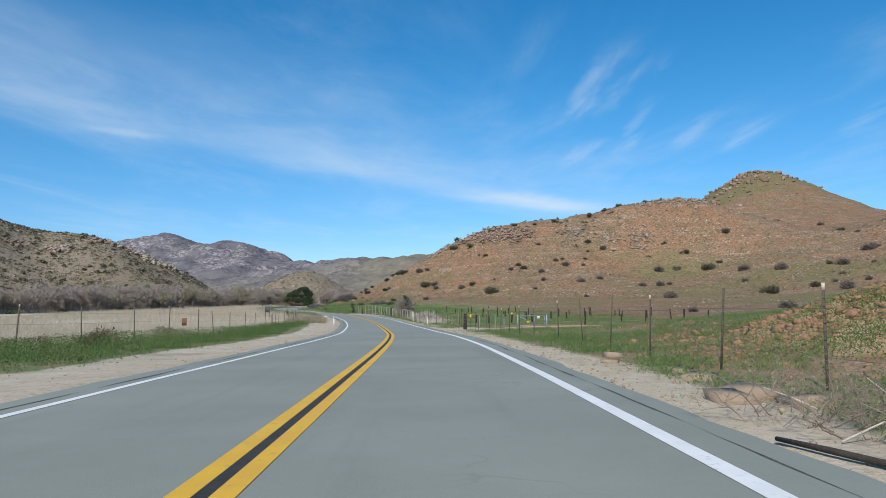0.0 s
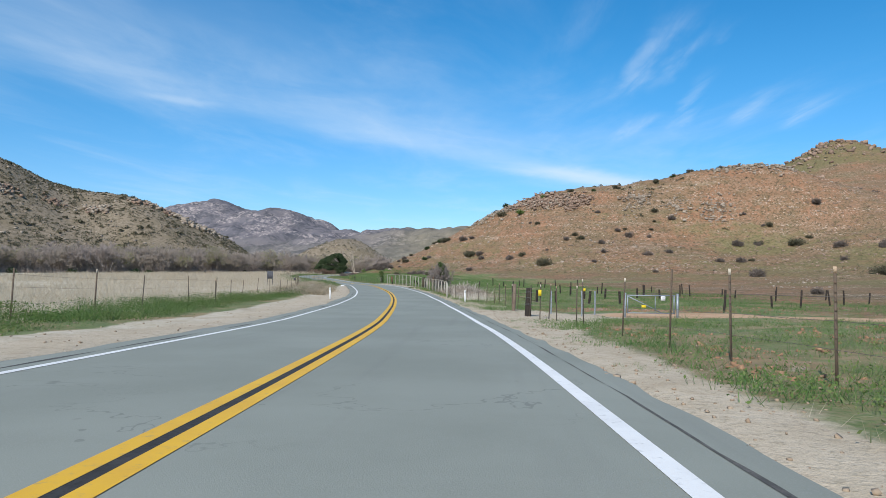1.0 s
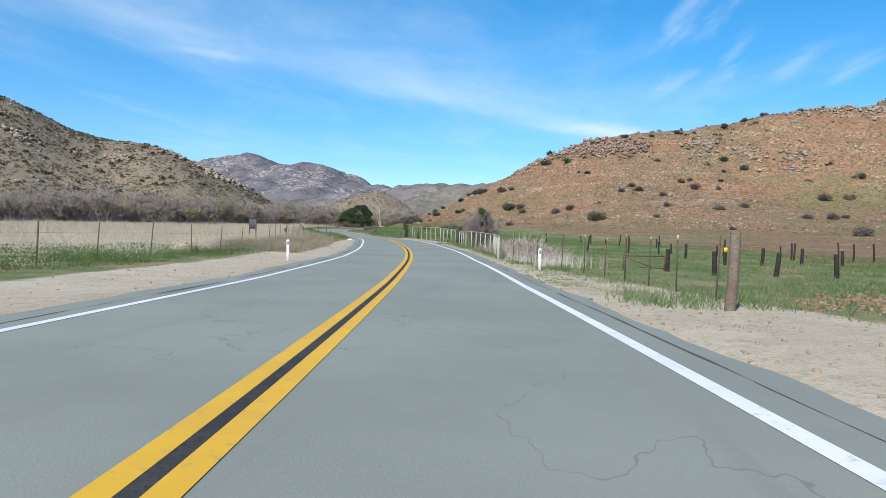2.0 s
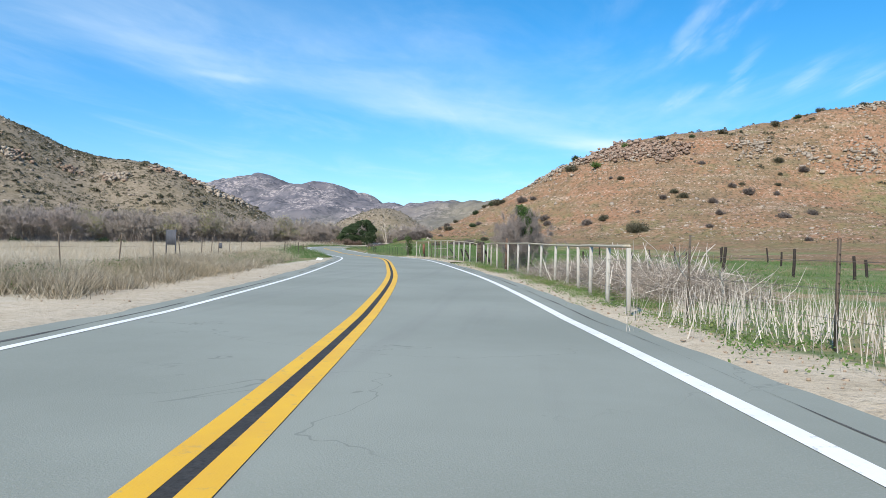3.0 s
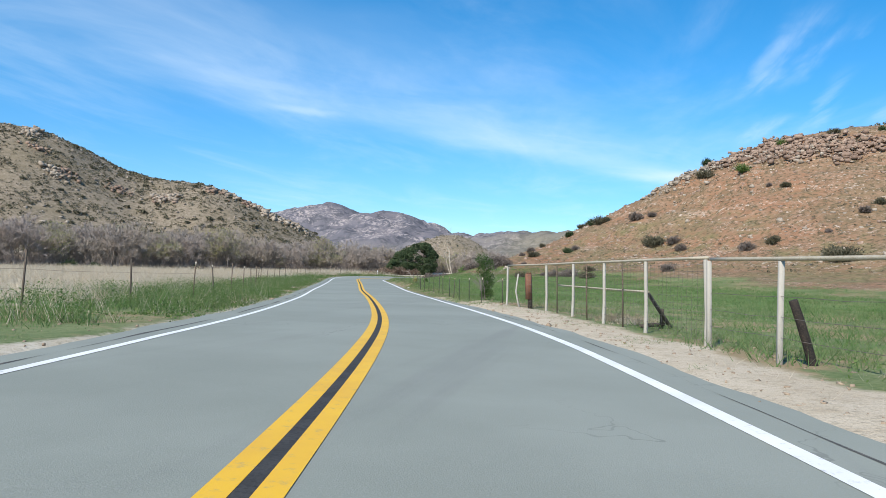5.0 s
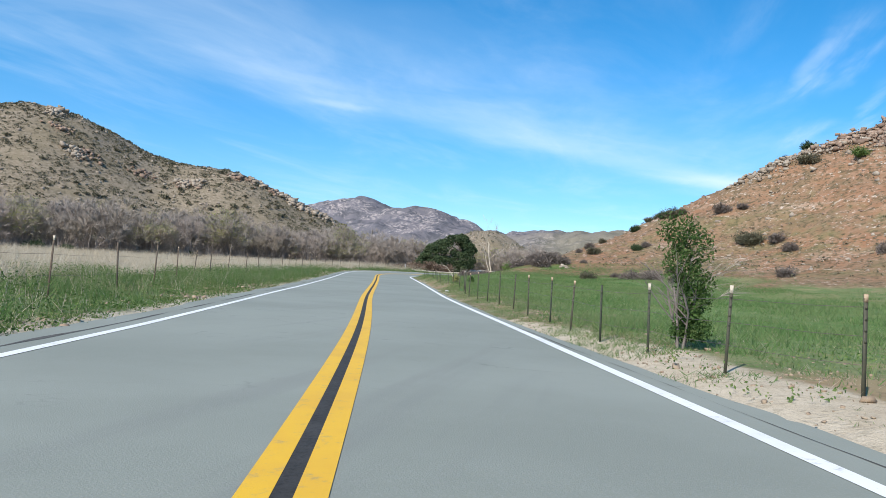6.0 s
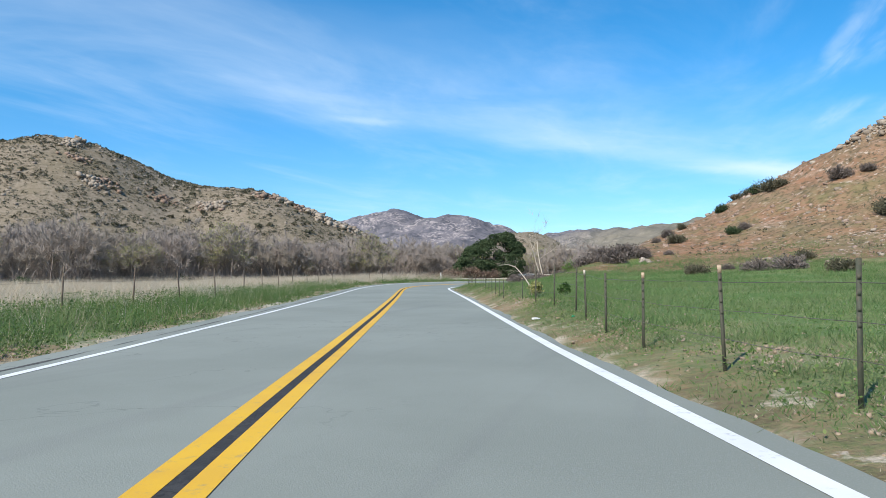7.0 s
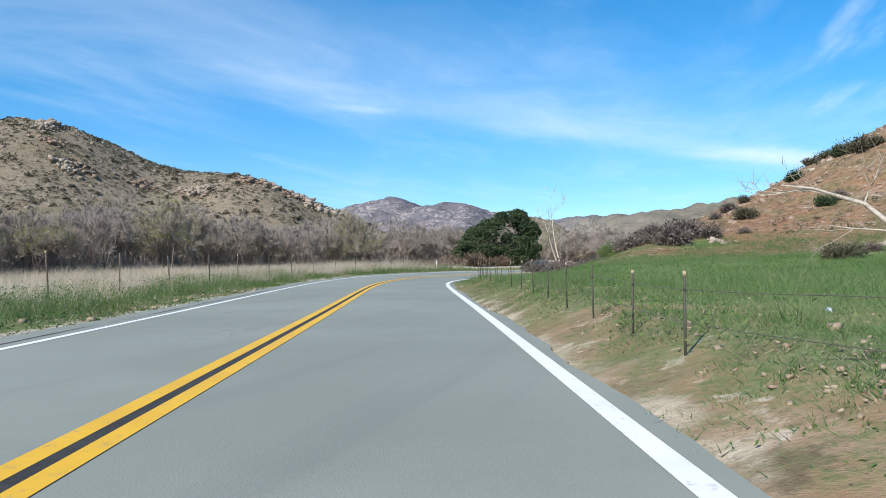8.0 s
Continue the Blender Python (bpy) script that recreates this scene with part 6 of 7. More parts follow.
def rock_field(name, label, xs, ys, sizes, material, seed, sink=0.25, stretch=0.5, heap=0.0):
    rng = np.random.default_rng(seed)
    z = land(xs, ys)[0]
    V, F, base = [], [], 0
    for x, y, zz, size in zip(xs, ys, z, sizes):
        v, f = ROCKS[int(rng.integers(9))]
        a = rng.uniform(0, 6.28)
        sc = size * np.array([rng.uniform(1 - stretch * 0.5, 1 + stretch), 1.0, rng.uniform(0.4, 0.95)])
        q = v * sc * 0.8
        tilt = rng.normal() * 0.5
        q = np.column_stack([q[:, 0], q[:, 1] * math.cos(tilt) - q[:, 2] * math.sin(tilt), q[:, 1] * math.sin(tilt) + q[:, 2] * math.cos(tilt)])
        q = np.column_stack([q[:, 0] * math.cos(a) - q[:, 1] * math.sin(a), q[:, 0] * math.sin(a) + q[:, 1] * math.cos(a), q[:, 2]])
        V.append(q + np.array([x, y, zz + size * sink + heap * rng.uniform(0, 1) ** 2]))
        F.append(f + base)
        base += len(v)
    ob = new(name, mesh_from(name, np.concatenate(V), np.concatenate(F), material))
    return tagged(ob, label, "rocks", kind="stuff")


def clustered(rng, centres, per, spread):
    c = np.array(centres, float)
    out = np.repeat(c, per, 0)
    return out + rng.normal(size=out.shape) * spread


rng = np.random.default_rng(61)
def outcrop(name, label, centres, per, spread, small, large, material, seed, heap):
    """Jumbled broken rock: few large blocks, many small ones heaped between them."""
    rng = np.random.default_rng(seed)
    c = clustered(rng, centres, per, spread)
    size = small + (large - small) * rng.uniform(0, 1, len(c)) ** 3.5
    return rock_field(name, label, c[:, 0], c[:, 1], size, material, seed, 0.2, 0.9, heap)


outcrop("cliff_rocks", "broken reddish rock face at the crest of the hill", ((18, 271), (20, 269), (22, 268), (24, 266), (27, 265), (22, 272), (30, 263), (33, 262), (13, 273)), 260, 1.8, 0.1, 0.62, M_ROCK_RED, 1, 0.8)
outcrop("pale_cliff_rocks", "pale weathered blocks in the rock face of the crest", ((20, 268), (24, 265), (29, 263), (14, 272), (8, 273)), 120, 2.2, 0.1, 0.55, M_ROCK, 71, 0.7)
outcrop("outcrop_rocks", "pale granite outcrops on the red hillside", ((49, 260), (52, 259), (71, 251), (74, 252), (85, 265), (90, 266), (80, 266), (96, 262), (62, 255), (2, 275), (6, 275)), 150, 2.2, 0.1, 0.6, M_ROCK, 2, 0.5)
outcrop("ledge_rocks", "low broken rock ledges on the red hillside", ((-10, 240), (-6, 247), (4, 240), (60, 170), (66, 178), (84, 196), (108, 214), (112, 222), (118, 228), (70, 232), (40, 222), (20, 235), (52, 150), (76, 160), (100, 206)), 45, 3.4, 0.04, 0.28, M_ROCK, 72, 0.08)
x, y = rng.uniform(-25, 175, 24000), rng.uniform(180, 330, 24000)
h = land(x, y)[1]
k = (h > 3) & (value_noise(x / 18, y / 18, 4) + rng.uniform(-0.3, 0.3, len(x)) > 0.5)
x, y = x[k][:8000], y[k][:8000]
rock_field("hill_stones", "scattered stones on the red hillside", x, y, 0.07 + 0.36 * rng.uniform(0, 1, len(x)) ** 3, M_ROCK_RED, 3, 0.0)
x, y = rng.uniform(-25, 175, 12000), rng.uniform(205, 330, 12000)
k = (land(x, y)[1] > 3) & (value_noise(x / 14, y / 9, 24) + 0.5 * value_noise(x / 40, y / 40, 25) > 0.93)
x, y = x[k][:1300], y[k][:1300]
rock_field("hill_boulders", "pale boulders strewn over the red hillside", x, y, 0.08 + 0.4 * rng.uniform(0, 1, len(x)) ** 3, M_ROCK, 33, 0.0)
c = clustered(rng, ((188, 421), (196, 415), (180, 414), (172, 405), (164, 397), (156, 388), (205, 430), (216, 440), (228, 450)), 80, 11)
rock_field("peak_rocks", "weathered rocks on the summit of the hill", c[:, 0], c[:, 1], 0.3 + 1.3 * rng.uniform(0, 1, len(c)) ** 3, M_ROCK_RED, 4)
outcrop("left_outcrops", "pale granite outcrops on the scrubby hill", ((-260, 509), (-257, 511), (-339, 493), (-345, 500), (-196, 562), (-201, 556), (-214, 547), (-206, 551), (-300, 466), (-235, 540), (-222, 556)), 150, 2.8, 0.25, 1.9, M_ROCK, 5, 2.0)
outcrop("left_red_outcrops", "rusty rock outcrops on the scrubby hill", ((-298, 472), (-322, 480), (-282, 500), (-240, 532), (-226, 545), (-262, 508)), 90, 3.4, 0.25, 1.6, M_ROCK_RED, 55, 1.0)
x, y = rng.uniform(-520, -150, 10400), rng.uniform(370, 620, 10400)
k = land(x, y)[1] > 3
x, y = x[k][:3000], y[k][:3000]
rock_field("left_stones", "scattered granite boulders on the scrubby hill", x, y, 0.2 + 1.1 * rng.uniform(0, 1, len(x)) ** 3, M_ROCK, 6, 0.05)
c = np.concatenate([clustered(rng, ((-26, 253), (-27, 251.5)), 5, 0.8), clustered(rng, ((-36, 264), (-34, 261), (-38, 266), (-16, 244)), 9, 1.3)])
rock_field("foot_rocks", "pale boulders at the foot of the hill", c[:, 0], c[:, 1], rng.uniform(0.12, 0.5, len(c)), M_ROCK, 7, 0.1)
bv, bf = ROCKS[2]
place(tagged(new("boulder", mesh_from("boulder", bv * np.array([0.75, 0.5, 0.42]), bf, M_ROCK)), "large pale boulder in the dry grass", "boulder"), -17.6, 87.0, lift=0.15)

# ---------------------------------------------------------------- scrub on the hills


def scrub_field(name, label, x, y, size, quads, material, seed, category="scrub"):
    rng = np.random.default_rng(seed)
    z = land(x, y)[0]
    n = len(x)
    d = rng.normal(size=(n, quads, 3))
    d /= np.linalg.norm(d, axis=2)[:, :, None]
    d[:, :, 2] = np.abs(d[:, :, 2]) * 0.8
    p = np.column_stack([x, y, z])[:, None] + d * size[:, None, None] * rng.uniform(0.35, 0.62, (n, quads, 1))
    s = Soup()
    s.add(*quads_at(p.reshape(-1, 3), np.repeat(size, quads) * rng.uniform(0.15, 0.32, n * quads), rng))
    return tagged(new(name, s.mesh(name, material)), label, category, kind="stuff")


x, y = rng.uniform(-520, -150, 90000), rng.uniform(370, 640, 90000)
k = (land(x, y)[1] > 2.0) & (value_noise(x / 9, y / 9, 17) + rng.uniform(-0.35, 0.35, len(x)) > 0.42)
x, y = x[k][:38000], y[k][:38000]
a, b = 15000, 29000
scrub_field("left_scrub", "dark chaparral all over the rocky hill", x[:a], y[:a], 0.7 + 1.7 * rng.uniform(0, 1, a) ** 2, 10, M_SHRUB, 11)
scrub_field("left_brush", "grey-brown brush all over the rocky hill", x[a:b], y[a:b], 0.7 + 1.4 * rng.uniform(0, 1, b - a) ** 2, 9, M_SCRUB, 12)
scrub_field("left_dry_brush", "tan dry brush all over the rocky hill", x[b:], y[b:], 0.5 + 1.0 * rng.uniform(0, 1, len(x) - b) ** 2, 7, M_BRUSH, 19)
x, y = rng.uniform(-480, -180, 1500), rng.uniform(430, 640, 1500)
k = land(x, y)[1] > 8
scrub_field("left_bushes", "large dark bushes dotted over the rocky hill", x[k][:420], y[k][:420], rng.uniform(1.6, 3.4, len(x[k][:420])), 40, M_SHRUB, 20, "bushes")
x, y = rng.uniform(-170, -30, 5200), rng.uniform(470, 640, 5200)
k = land(x, y)[1] > 2.5
scrub_field("cone_scrub", "grey-green brush over the low cone-shaped hill", x[k][:2600], y[k][:2600], 0.6 + 1.6 * rng.uniform(0, 1, len(x[k][:2600])) ** 2, 9, M_SCRUB, 23)
rock_field("cone_stones", "pale stones over the low cone-shaped hill", x[k][2600:3500], y[k][2600:3500], 0.25 + 0.9 * rng.uniform(0, 1, len(x[k][2600:3500])) ** 3, M_ROCK, 24, 0.05)
x, y = rng.uniform(-35, 260, 22000), rng.uniform(190, 470, 22000)
hh = land(x, y)[1]
k = (hh > 3) & (value_noise(x / 25, y / 25, 14) > 0.42)
x, y = x[k], y[k]
scrub_field("right_tufts", "dry ochre grass tufts dotted over the red hillside", x[4200:9000], y[4200:9000], rng.uniform(0.25, 0.8, len(x[4200:9000])), 8, M_BRUSH, 16)
rng3 = np.random.default_rng(188)
x, y = rng3.uniform(-30, 190, 26000), rng3.uniform(178, 300, 26000)
k = (land(x, y)[1] > 2.5) & (value_noise(x / 11, y / 5, 15) + rng3.uniform(-0.3, 0.3, len(x)) > 0.52)
x, y = x[k][:8000], y[k][:8000]
scrub_field("hill_tufts", "small dark dry tufts all over the red hillside", x, y, 0.16 + 0.5 * rng3.uniform(0, 1, len(x)) ** 3, 7, M_SHRUB, 189)
# low brush along the crest, where the slope levels out
x, y = rng3.uniform(-30, 260, 30000), rng3.uniform(240, 440, 30000)
rise = land(x + 2.0, y + 3.5)[0] - land(x - 2.0, y - 3.5)[0]
k = (land(x, y)[1] > 8) & (rise < 0.9) & (rise > -1.6) & (value_noise(x / 8, y / 8, 16) > 0.4)
x, y = x[k][:1100], y[k][:1100]
scrub_field("crest_brush", "low dark brush along the crest of the hill", x, y, 0.5 + 0.9 * rng3.uniform(0, 1, len(x)) ** 2, 14, M_SHRUB_GREY, 190)
x, y = x[:4200], y[:4200]
scrub_field("right_scrub", "low dry scrub dotted over the red hillside", x, y, 0.2 + 1.0 * rng.uniform(0, 1, len(x)) ** 3, 9, M_SHRUB_GREY, 13)
c = clustered(rng, ((150, 385), (165, 390), (120, 300), (95, 275), (70, 275), (40, 270), (60, 268), (110, 290)), 22, 9)
scrub_field("crest_scrub", "dark scrub along the crest of the hill", c[:, 0], c[:, 1], rng.uniform(0.6, 1.5, len(c)), 16, M_SHRUB, 14)

# undergrowth that closes the foot of the creek thicket
ends_ = np.array(sample_line(front, 0.16, random.Random(9), 0.05))
n = len(ends_) * 17
i = rng.integers(0, len(ends_), n)
back = rng.uniform(-2.5, 17, n)
x, y = ends_[i, 0] - 0.8 * back + rng.normal(size=n), ends_[i, 1] + 0.55 * back + rng.normal(size=n)
hgt = np.clip(0.8 + 3.6 * value_noise(x / 5, y / 5, 71) * np.clip((back + 3) / 5, 0.3, 1), 0.5, 4.2) * rng.uniform(0.6, 1.1, n)
base = np.column_stack([x, y, land(x, y)[0] - 0.05])
tip = base + np.column_stack([rng.normal(size=(n, 2)) * 0.4, np.ones(n)]) * hgt[:, None]
s = Soup()
s.add(*slivers(base, tip, 0.07, rng))
for k in range(3):
    q = base + (tip - base) * rng.uniform(0.25, 0.8, (n, 1))
    s.add(*slivers(q, q + (rng.normal(size=(n, 3)) * 0.55 + np.array([0, 0, 0.45])) * hgt[:, None] * 0.42, 0.05, rng))
tagged(new("undergrowth", s.mesh("undergrowth", M_UNDER)), "dense bare grey-brown undergrowth below the creek willows", "undergrowth", kind="stuff")
for n, (x, y, size) in enumerate(((-100, 233, 3.4), (-97, 237, 2.8), (-141, 172, 4.2), (-150, 158, 3.6), (-126, 193, 3.8), (-118, 206, 3.2), (-110, 219, 3.0), (-90, 256, 2.6), (-82, 278, 2.4), (-74, 300, 2.8))):
    shrub(x + 1.5, y - 1, size, 1, "dark green bush in the edge of the creek thicket", "thicket bushes", DARK_SHRUB)

# ---------------------------------------------------------------- grass


def grass_field(name, label, x, y, height, width, material, seed, lean=0.35, blades=1, tuft=0.0):
    rng = np.random.default_rng(seed)
    if blades > 1:
        x, y, height = np.repeat(x, blades), np.repeat(y, blades), np.repeat(height, blades)
        x, y = x + rng.normal(size=len(x)) * tuft, y + rng.normal(size=len(y)) * tuft
    z = land(x, y)[0] - 0.02
    base = np.column_stack([x, y, z])
    h = height * rng.uniform(0.55, 1.15, len(x))
    d = np.column_stack([rng.normal(size=(len(x), 2)) * lean, np.ones(len(x))])
    s = Soup()
    s.add(*slivers(base, base + d * h[:, None], width if np.isscalar(width) else np.repeat(width, blades), rng))
    return tagged(new(name, s.mesh(name, material)), label, "grass", kind="stuff")


def clumpy(x, y, seed):
    return value_noise(x / 1.3, y / 1.3, seed) * 0.6 + value_noise(x / 4.5, y / 4.5, seed + 1) * 0.4


def around_road(rng, n, lo, hi, y0, y1, power=1.0):
    i = rng.integers(int(np.argmin(np.abs(LINE[:, 1] - y0))), int(np.argmin(np.abs(LINE[:, 1] - y1))), n)
    o = lo + (hi - lo) * rng.uniform(0, 1, n) ** power
    return LINE[i, 0] + RIGHT[i, 0] * o + rng.normal(size=n) * 0.2, LINE[i, 1] + RIGHT[i, 1] * o + rng.normal(size=n) * 0.2, o


rng = np.random.default_rng(90)
LEFT = np.array(left_line)
fx = lambda y: np.interp(y, LEFT[:, 1], LEFT[:, 0])
# dry field between the left fence and the thicket
y = rng.uniform(6, 285, 190000)
x = fx(y) + np.interp(y, (88, 104), (-0.7, 1.0)) - np.interp(y, (122, 138, 180, 200, 212), (0, 3.2, 3.2, 1.0, 0.3)) - rng.uniform(0, 1, len(y)) ** 1.7 * np.clip(62 + 0.1 * (100 - y), 30, 110)
k = (value_noise(x / 3.5, y / 3.5, 8) + rng.uniform(-0.3, 0.3, len(x)) > 0.3) & ((y < 262) | (x < -62))
x, y = x[k], y[k]
away = np.abs(x - fx(y))
grass_field("dry_grass", "tall pale dry grass in the field", x, y, np.clip(0.36 + 0.45 * value_noise(x / 9, y / 9, 5), 0.25, 0.85) * np.interp(y, (118, 150), (1.0, 1.5)), 0.014 + away * 0.0009, M_STRAW, 91, 0.6)
# green verge on the left
x, y, o = around_road(rng, 46000, -5.2, -15.5, 2, 262)
k = (np.abs(o) < np.interp(y, (0, 50, 78, 110, 125, 140, 180, 200, 212), (11.3, 11.3, 11.3, 7.8, 8.2, 10.4, 10.4, 9.2, 8))) & (np.abs(o) > np.interp(y, (0, 45, 60, 84, 110, 130), (7.2, 7.4, 8.2, 8.4, 6.5, 5.2))) & ((np.abs(y - 113) > 20) | (rng.uniform(0, 1, len(y)) > 0.6)) & (value_noise(x / 2.2, y / 2.2, 31) + rng.uniform(-0.25, 0.25, len(x)) > 0.42)
grass_field("verge_grass", "green spring grass on the verge", x[k], y[k], np.clip(0.8 * clumpy(x[k], y[k], 6) - 0.17, 0.05, 0.45) * np.interp(y[k], (70, 90), (1.5, 1.0)), 0.014, M_GRASS, 92, 0.5, 6, 0.09)
x, y, o = around_road(rng, 3500, -6.5, -12.0, 88, 262)
k = (x > fx(y) - 1.0)
grass_field("verge_straw", "dry stalks among the green verge", x[k], y[k], np.full(k.sum(), 0.4), 0.015, M_STRAW, 95, 0.3, 2, 0.05)
# meadow on the right
x, y, o = around_road(rng, 62000, 6.0, 44, -6, 262, 1.6)
hh = land(x, y)[1]
drive = (np.abs(y - 60.5 - 0.12 * (x - 3)) < 2.6) & (x < 30) | (np.abs(y - 61) < 6.5) & (o < 8.2)
k = (hh < np.minimum(np.interp(y, (90, 150), (1.4, 4.5)), np.where(y < 178, np.interp(x, (8, 20), (4.5, 0.7)), 4.5))) & ~drive & (value_noise(x / 3.0, y / 3.0, 41) + rng.uniform(-0.3, 0.3, len(x)) > np.where(y < 55, 0.52, np.where(y > 160, 0.36, 0.52)) + np.where((y > 128) & (y < 156) & (o < 6.6), 0.3, 0))
grass_field("meadow_grass", "green spring grass and weeds of the meadow", x[k], y[k], np.clip(0.7 * clumpy(x[k], y[k], 7) - 0.18, 0.04, 0.34), 0.014, M_GRASS, 93, 0.6, 5, 0.1)
x, y, o = around_road(rng, 120000, 5.2, 36, 66, 262, 1.5)
k = (land(x, y)[1] < 4.0) & (value_noise(x / 2.4, y / 2.4, 43) * 0.6 + value_noise(x / 8, y / 8, 44) * 0.4 + rng.uniform(-0.22, 0.22, len(x)) > np.interp(o, (5.2, 7, 9), (0.62, 0.46, 0.36)) + 0.12 * (y < 160)) & ~((y > 126) & (y < 157) & (o < 6.6)) & (land(x, y)[1] < np.interp(y, (90, 150), (1.2, 4.0)))
grass_field("meadow_sward", "thick green spring grass of the meadow", x[k], y[k], np.clip(0.6 * clumpy(x[k], y[k], 45) - 0.1, 0.05, 0.3), 0.012 + o[k] * 0.0006, M_GRASS, 46, 0.55, 3, 0.12)
x, y, o = around_road(rng, 9000, 5.0, 16, -6, 262, 1.4)
k = ~((np.abs(y - 61) < 7) & (o < 9))
x, y = x[k], y[k]
grass_field("meadow_straw", "dry stalks among the meadow grass", x, y, np.full(len(x), 0.15), 0.005, M_STRAW, 94, 0.7, 2, 0.06)


def leaf_field(name, label, x, y, top, size, material, seed, per=1, spread=0.0, flat=0.2):
    """Broad little leaves held at all heights up to the top of the weeds."""
    rng = np.random.default_rng(seed)
    x, y, top = np.repeat(x, per), np.repeat(y, per), np.repeat(top, per)
    x, y = x + rng.normal(size=len(x)) * spread, y + rng.normal(size=len(y)) * spread
    z = land(x, y)[0] + top * rng.uniform(0.05, 1.0, len(x))
    s = Soup()
    s.add(*quads_at(np.column_stack([x, y, z]), size * rng.uniform(0.6, 1.4, len(x)), rng, flat))
    return tagged(new(name, s.mesh(name, material)), label, "weeds", kind="stuff")


x, y, o = around_road(rng, 24000, -4.3, -12.8, 139, 262, 1.15)
keep = np.abs(o) < np.interp(y, (125, 140, 180, 200, 212), (8.2, 10.4, 10.4, 9.2, 8.4)) + rng.normal(size=len(y)) * 0.7
x, y, o = x[keep], y[keep], o[keep]
rim = np.clip((np.abs(o) - 4.3) / 1.6, 0.12, 1)
tall = np.clip(rim * (1.9 * clumpy(x, y, 81) - 0.58), 0.04, 0.62)
k = clumpy(x, y, 83) + rng.uniform(-0.2, 0.2, len(x)) > 0.3
x, y, tall = x[k], y[k], tall[k]
leaf_field("lush_weeds", "lush dark green weeds on the verge", x, y, tall, 0.026, M_LUSH, 84, 8, 0.12)
grass_field("lush_grass", "tall green grass among the verge weeds", x[::2], y[::2], tall[::2] * 1.15, 0.013, M_GRASS, 85, 0.45, 7, 0.1)
grass_field("lush_straw", "dry stalks among the verge weeds", x[::11], y[::11], tall[::11] * 1.15 + 0.08, 0.012, M_STRAW, 86, 0.35, 3, 0.08)
x, y, o = around_road(rng, 26000, -6.0, -12.2, 2, 128)
a = np.abs(o)
k = (a > np.interp(y, (0, 45, 60, 84, 110, 124), (6.7, 7.0, 8.2, 8.4, 6.6, 5.4)) + rng.normal(size=len(y)) * 0.3) & (a < np.interp(y, (0, 50, 78, 110, 125), (11.6, 11.5, 11.3, 8.4, 8.6)) + rng.normal(size=len(y)) * 0.5) & (clumpy(x, y, 121) + rng.uniform(-0.15, 0.15, len(x)) > np.where(np.abs(y - 113) < 16, 0.6, 0.27))
leaf_field("verge_weeds", "dark green weeds at the foot of the field fence", x[k], y[k], np.clip(1.6 * clumpy(x[k], y[k], 123) - 0.36, 0.08, 0.6), 0.024, M_LUSH, 122, 10, 0.12)
x, y, o = around_road(rng, 3200, 4.8, 6.0, 86, 124)
k = clumpy(x, y, 131) + 0.2 * np.exp(-((o - 5.35) / 0.3) ** 2) > 0.6
leaf_field("fence_weeds", "low green weeds along the foot of the pipe-rail fence", x[k], y[k], np.full(k.sum(), 0.1), 0.02, M_WEED_LEAF, 132, 9, 0.1, 0.1)
x, y, o = around_road(rng, 26000, 4.4, 40, 60, 262, 1.7)
k = (land(x, y)[1] < np.minimum(np.interp(y, (90, 150), (1.3, 4)), np.where(y < 178, np.interp(x, (8, 20), (4, 0.7)), 4))) & (clumpy(x, y, 87) + rng.uniform(-0.12, 0.12, len(x)) > np.interp(o, (4.4, 7, 10), (0.6, 0.54, 0.47)) - 0.12 * (y > 162)) & ~((y > 128) & (y < 156) & (o < 6.3)) & ~((np.abs(y - 61) < 7) & (o < 30))
leaf_field("meadow_weeds", "low broad-leaved weeds in the meadow", x[k], y[k], np.clip(0.9 * clumpy(x[k], y[k], 111) - 0.3, 0.04, 0.32), 0.022, M_WEED_LEAF, 88, 8, 0.13, 0.1)
x, y, o = around_road(rng, 15000, 5.5, 26, -6, 56, 1.3)
k = clumpy(x, y, 89) + rng.uniform(-0.12, 0.12, len(x)) > 0.47 + np.clip((y - 36) / 40, 0, 0.22)
leaf_field("bank_weeds", "green weeds on the stony bank", x[k], y[k], np.full(k.sum(), 0.18), 0.024, M_WEED_LEAF, 90, 8, 0.14, 0.1)
grass_field("bank_grass", "green grass on the stony bank", x[k], y[k], np.full(k.sum(), 0.22), 0.012, M_GRASS, 99, 0.55, 6, 0.1)
x, y, o = around_road(rng, 12000, 6.4, 24, -6, 50, 1.2)
k = clumpy(x, y, 91) > 0.5
rock_field("bank_clods", "reddish clods of earth on the bank", x[k], y[k], 0.012 + 0.075 * rng.uniform(0, 1, k.sum()) ** 3, M_RED_CLOD, 92, 0.05)
rng4 = np.random.default_rng(211)
c = np.array([10.6, 18.5]) + rng4.normal(size=(3600, 2)) * np.array([2.0, 4.2])
k = (clumpy(c[:, 0], c[:, 1], 212) + rng4.uniform(-0.1, 0.1, len(c)) > 0.46) & (c[:, 0] > 6.6)
leaf_field("knoll_weeds", "green weeds over the dug earth knoll", c[k][:, 0], c[k][:, 1], np.full(k.sum(), 0.15), 0.026, M_WEED_LEAF, 213, 9, 0.16, 0.1)
k = ~k & (c[:, 0] > 6.6)
rock_field("knoll_clods", "red-orange clods over the dug earth knoll", c[k][:, 0], c[k][:, 1], 0.03 + 0.13 * rng4.uniform(0, 1, k.sum()) ** 3, M_RED_CLOD, 214, 0.1, 0.7)
x, y, o = around_road(rng, 700, 4.8, 12, 158, 240, 2.0)
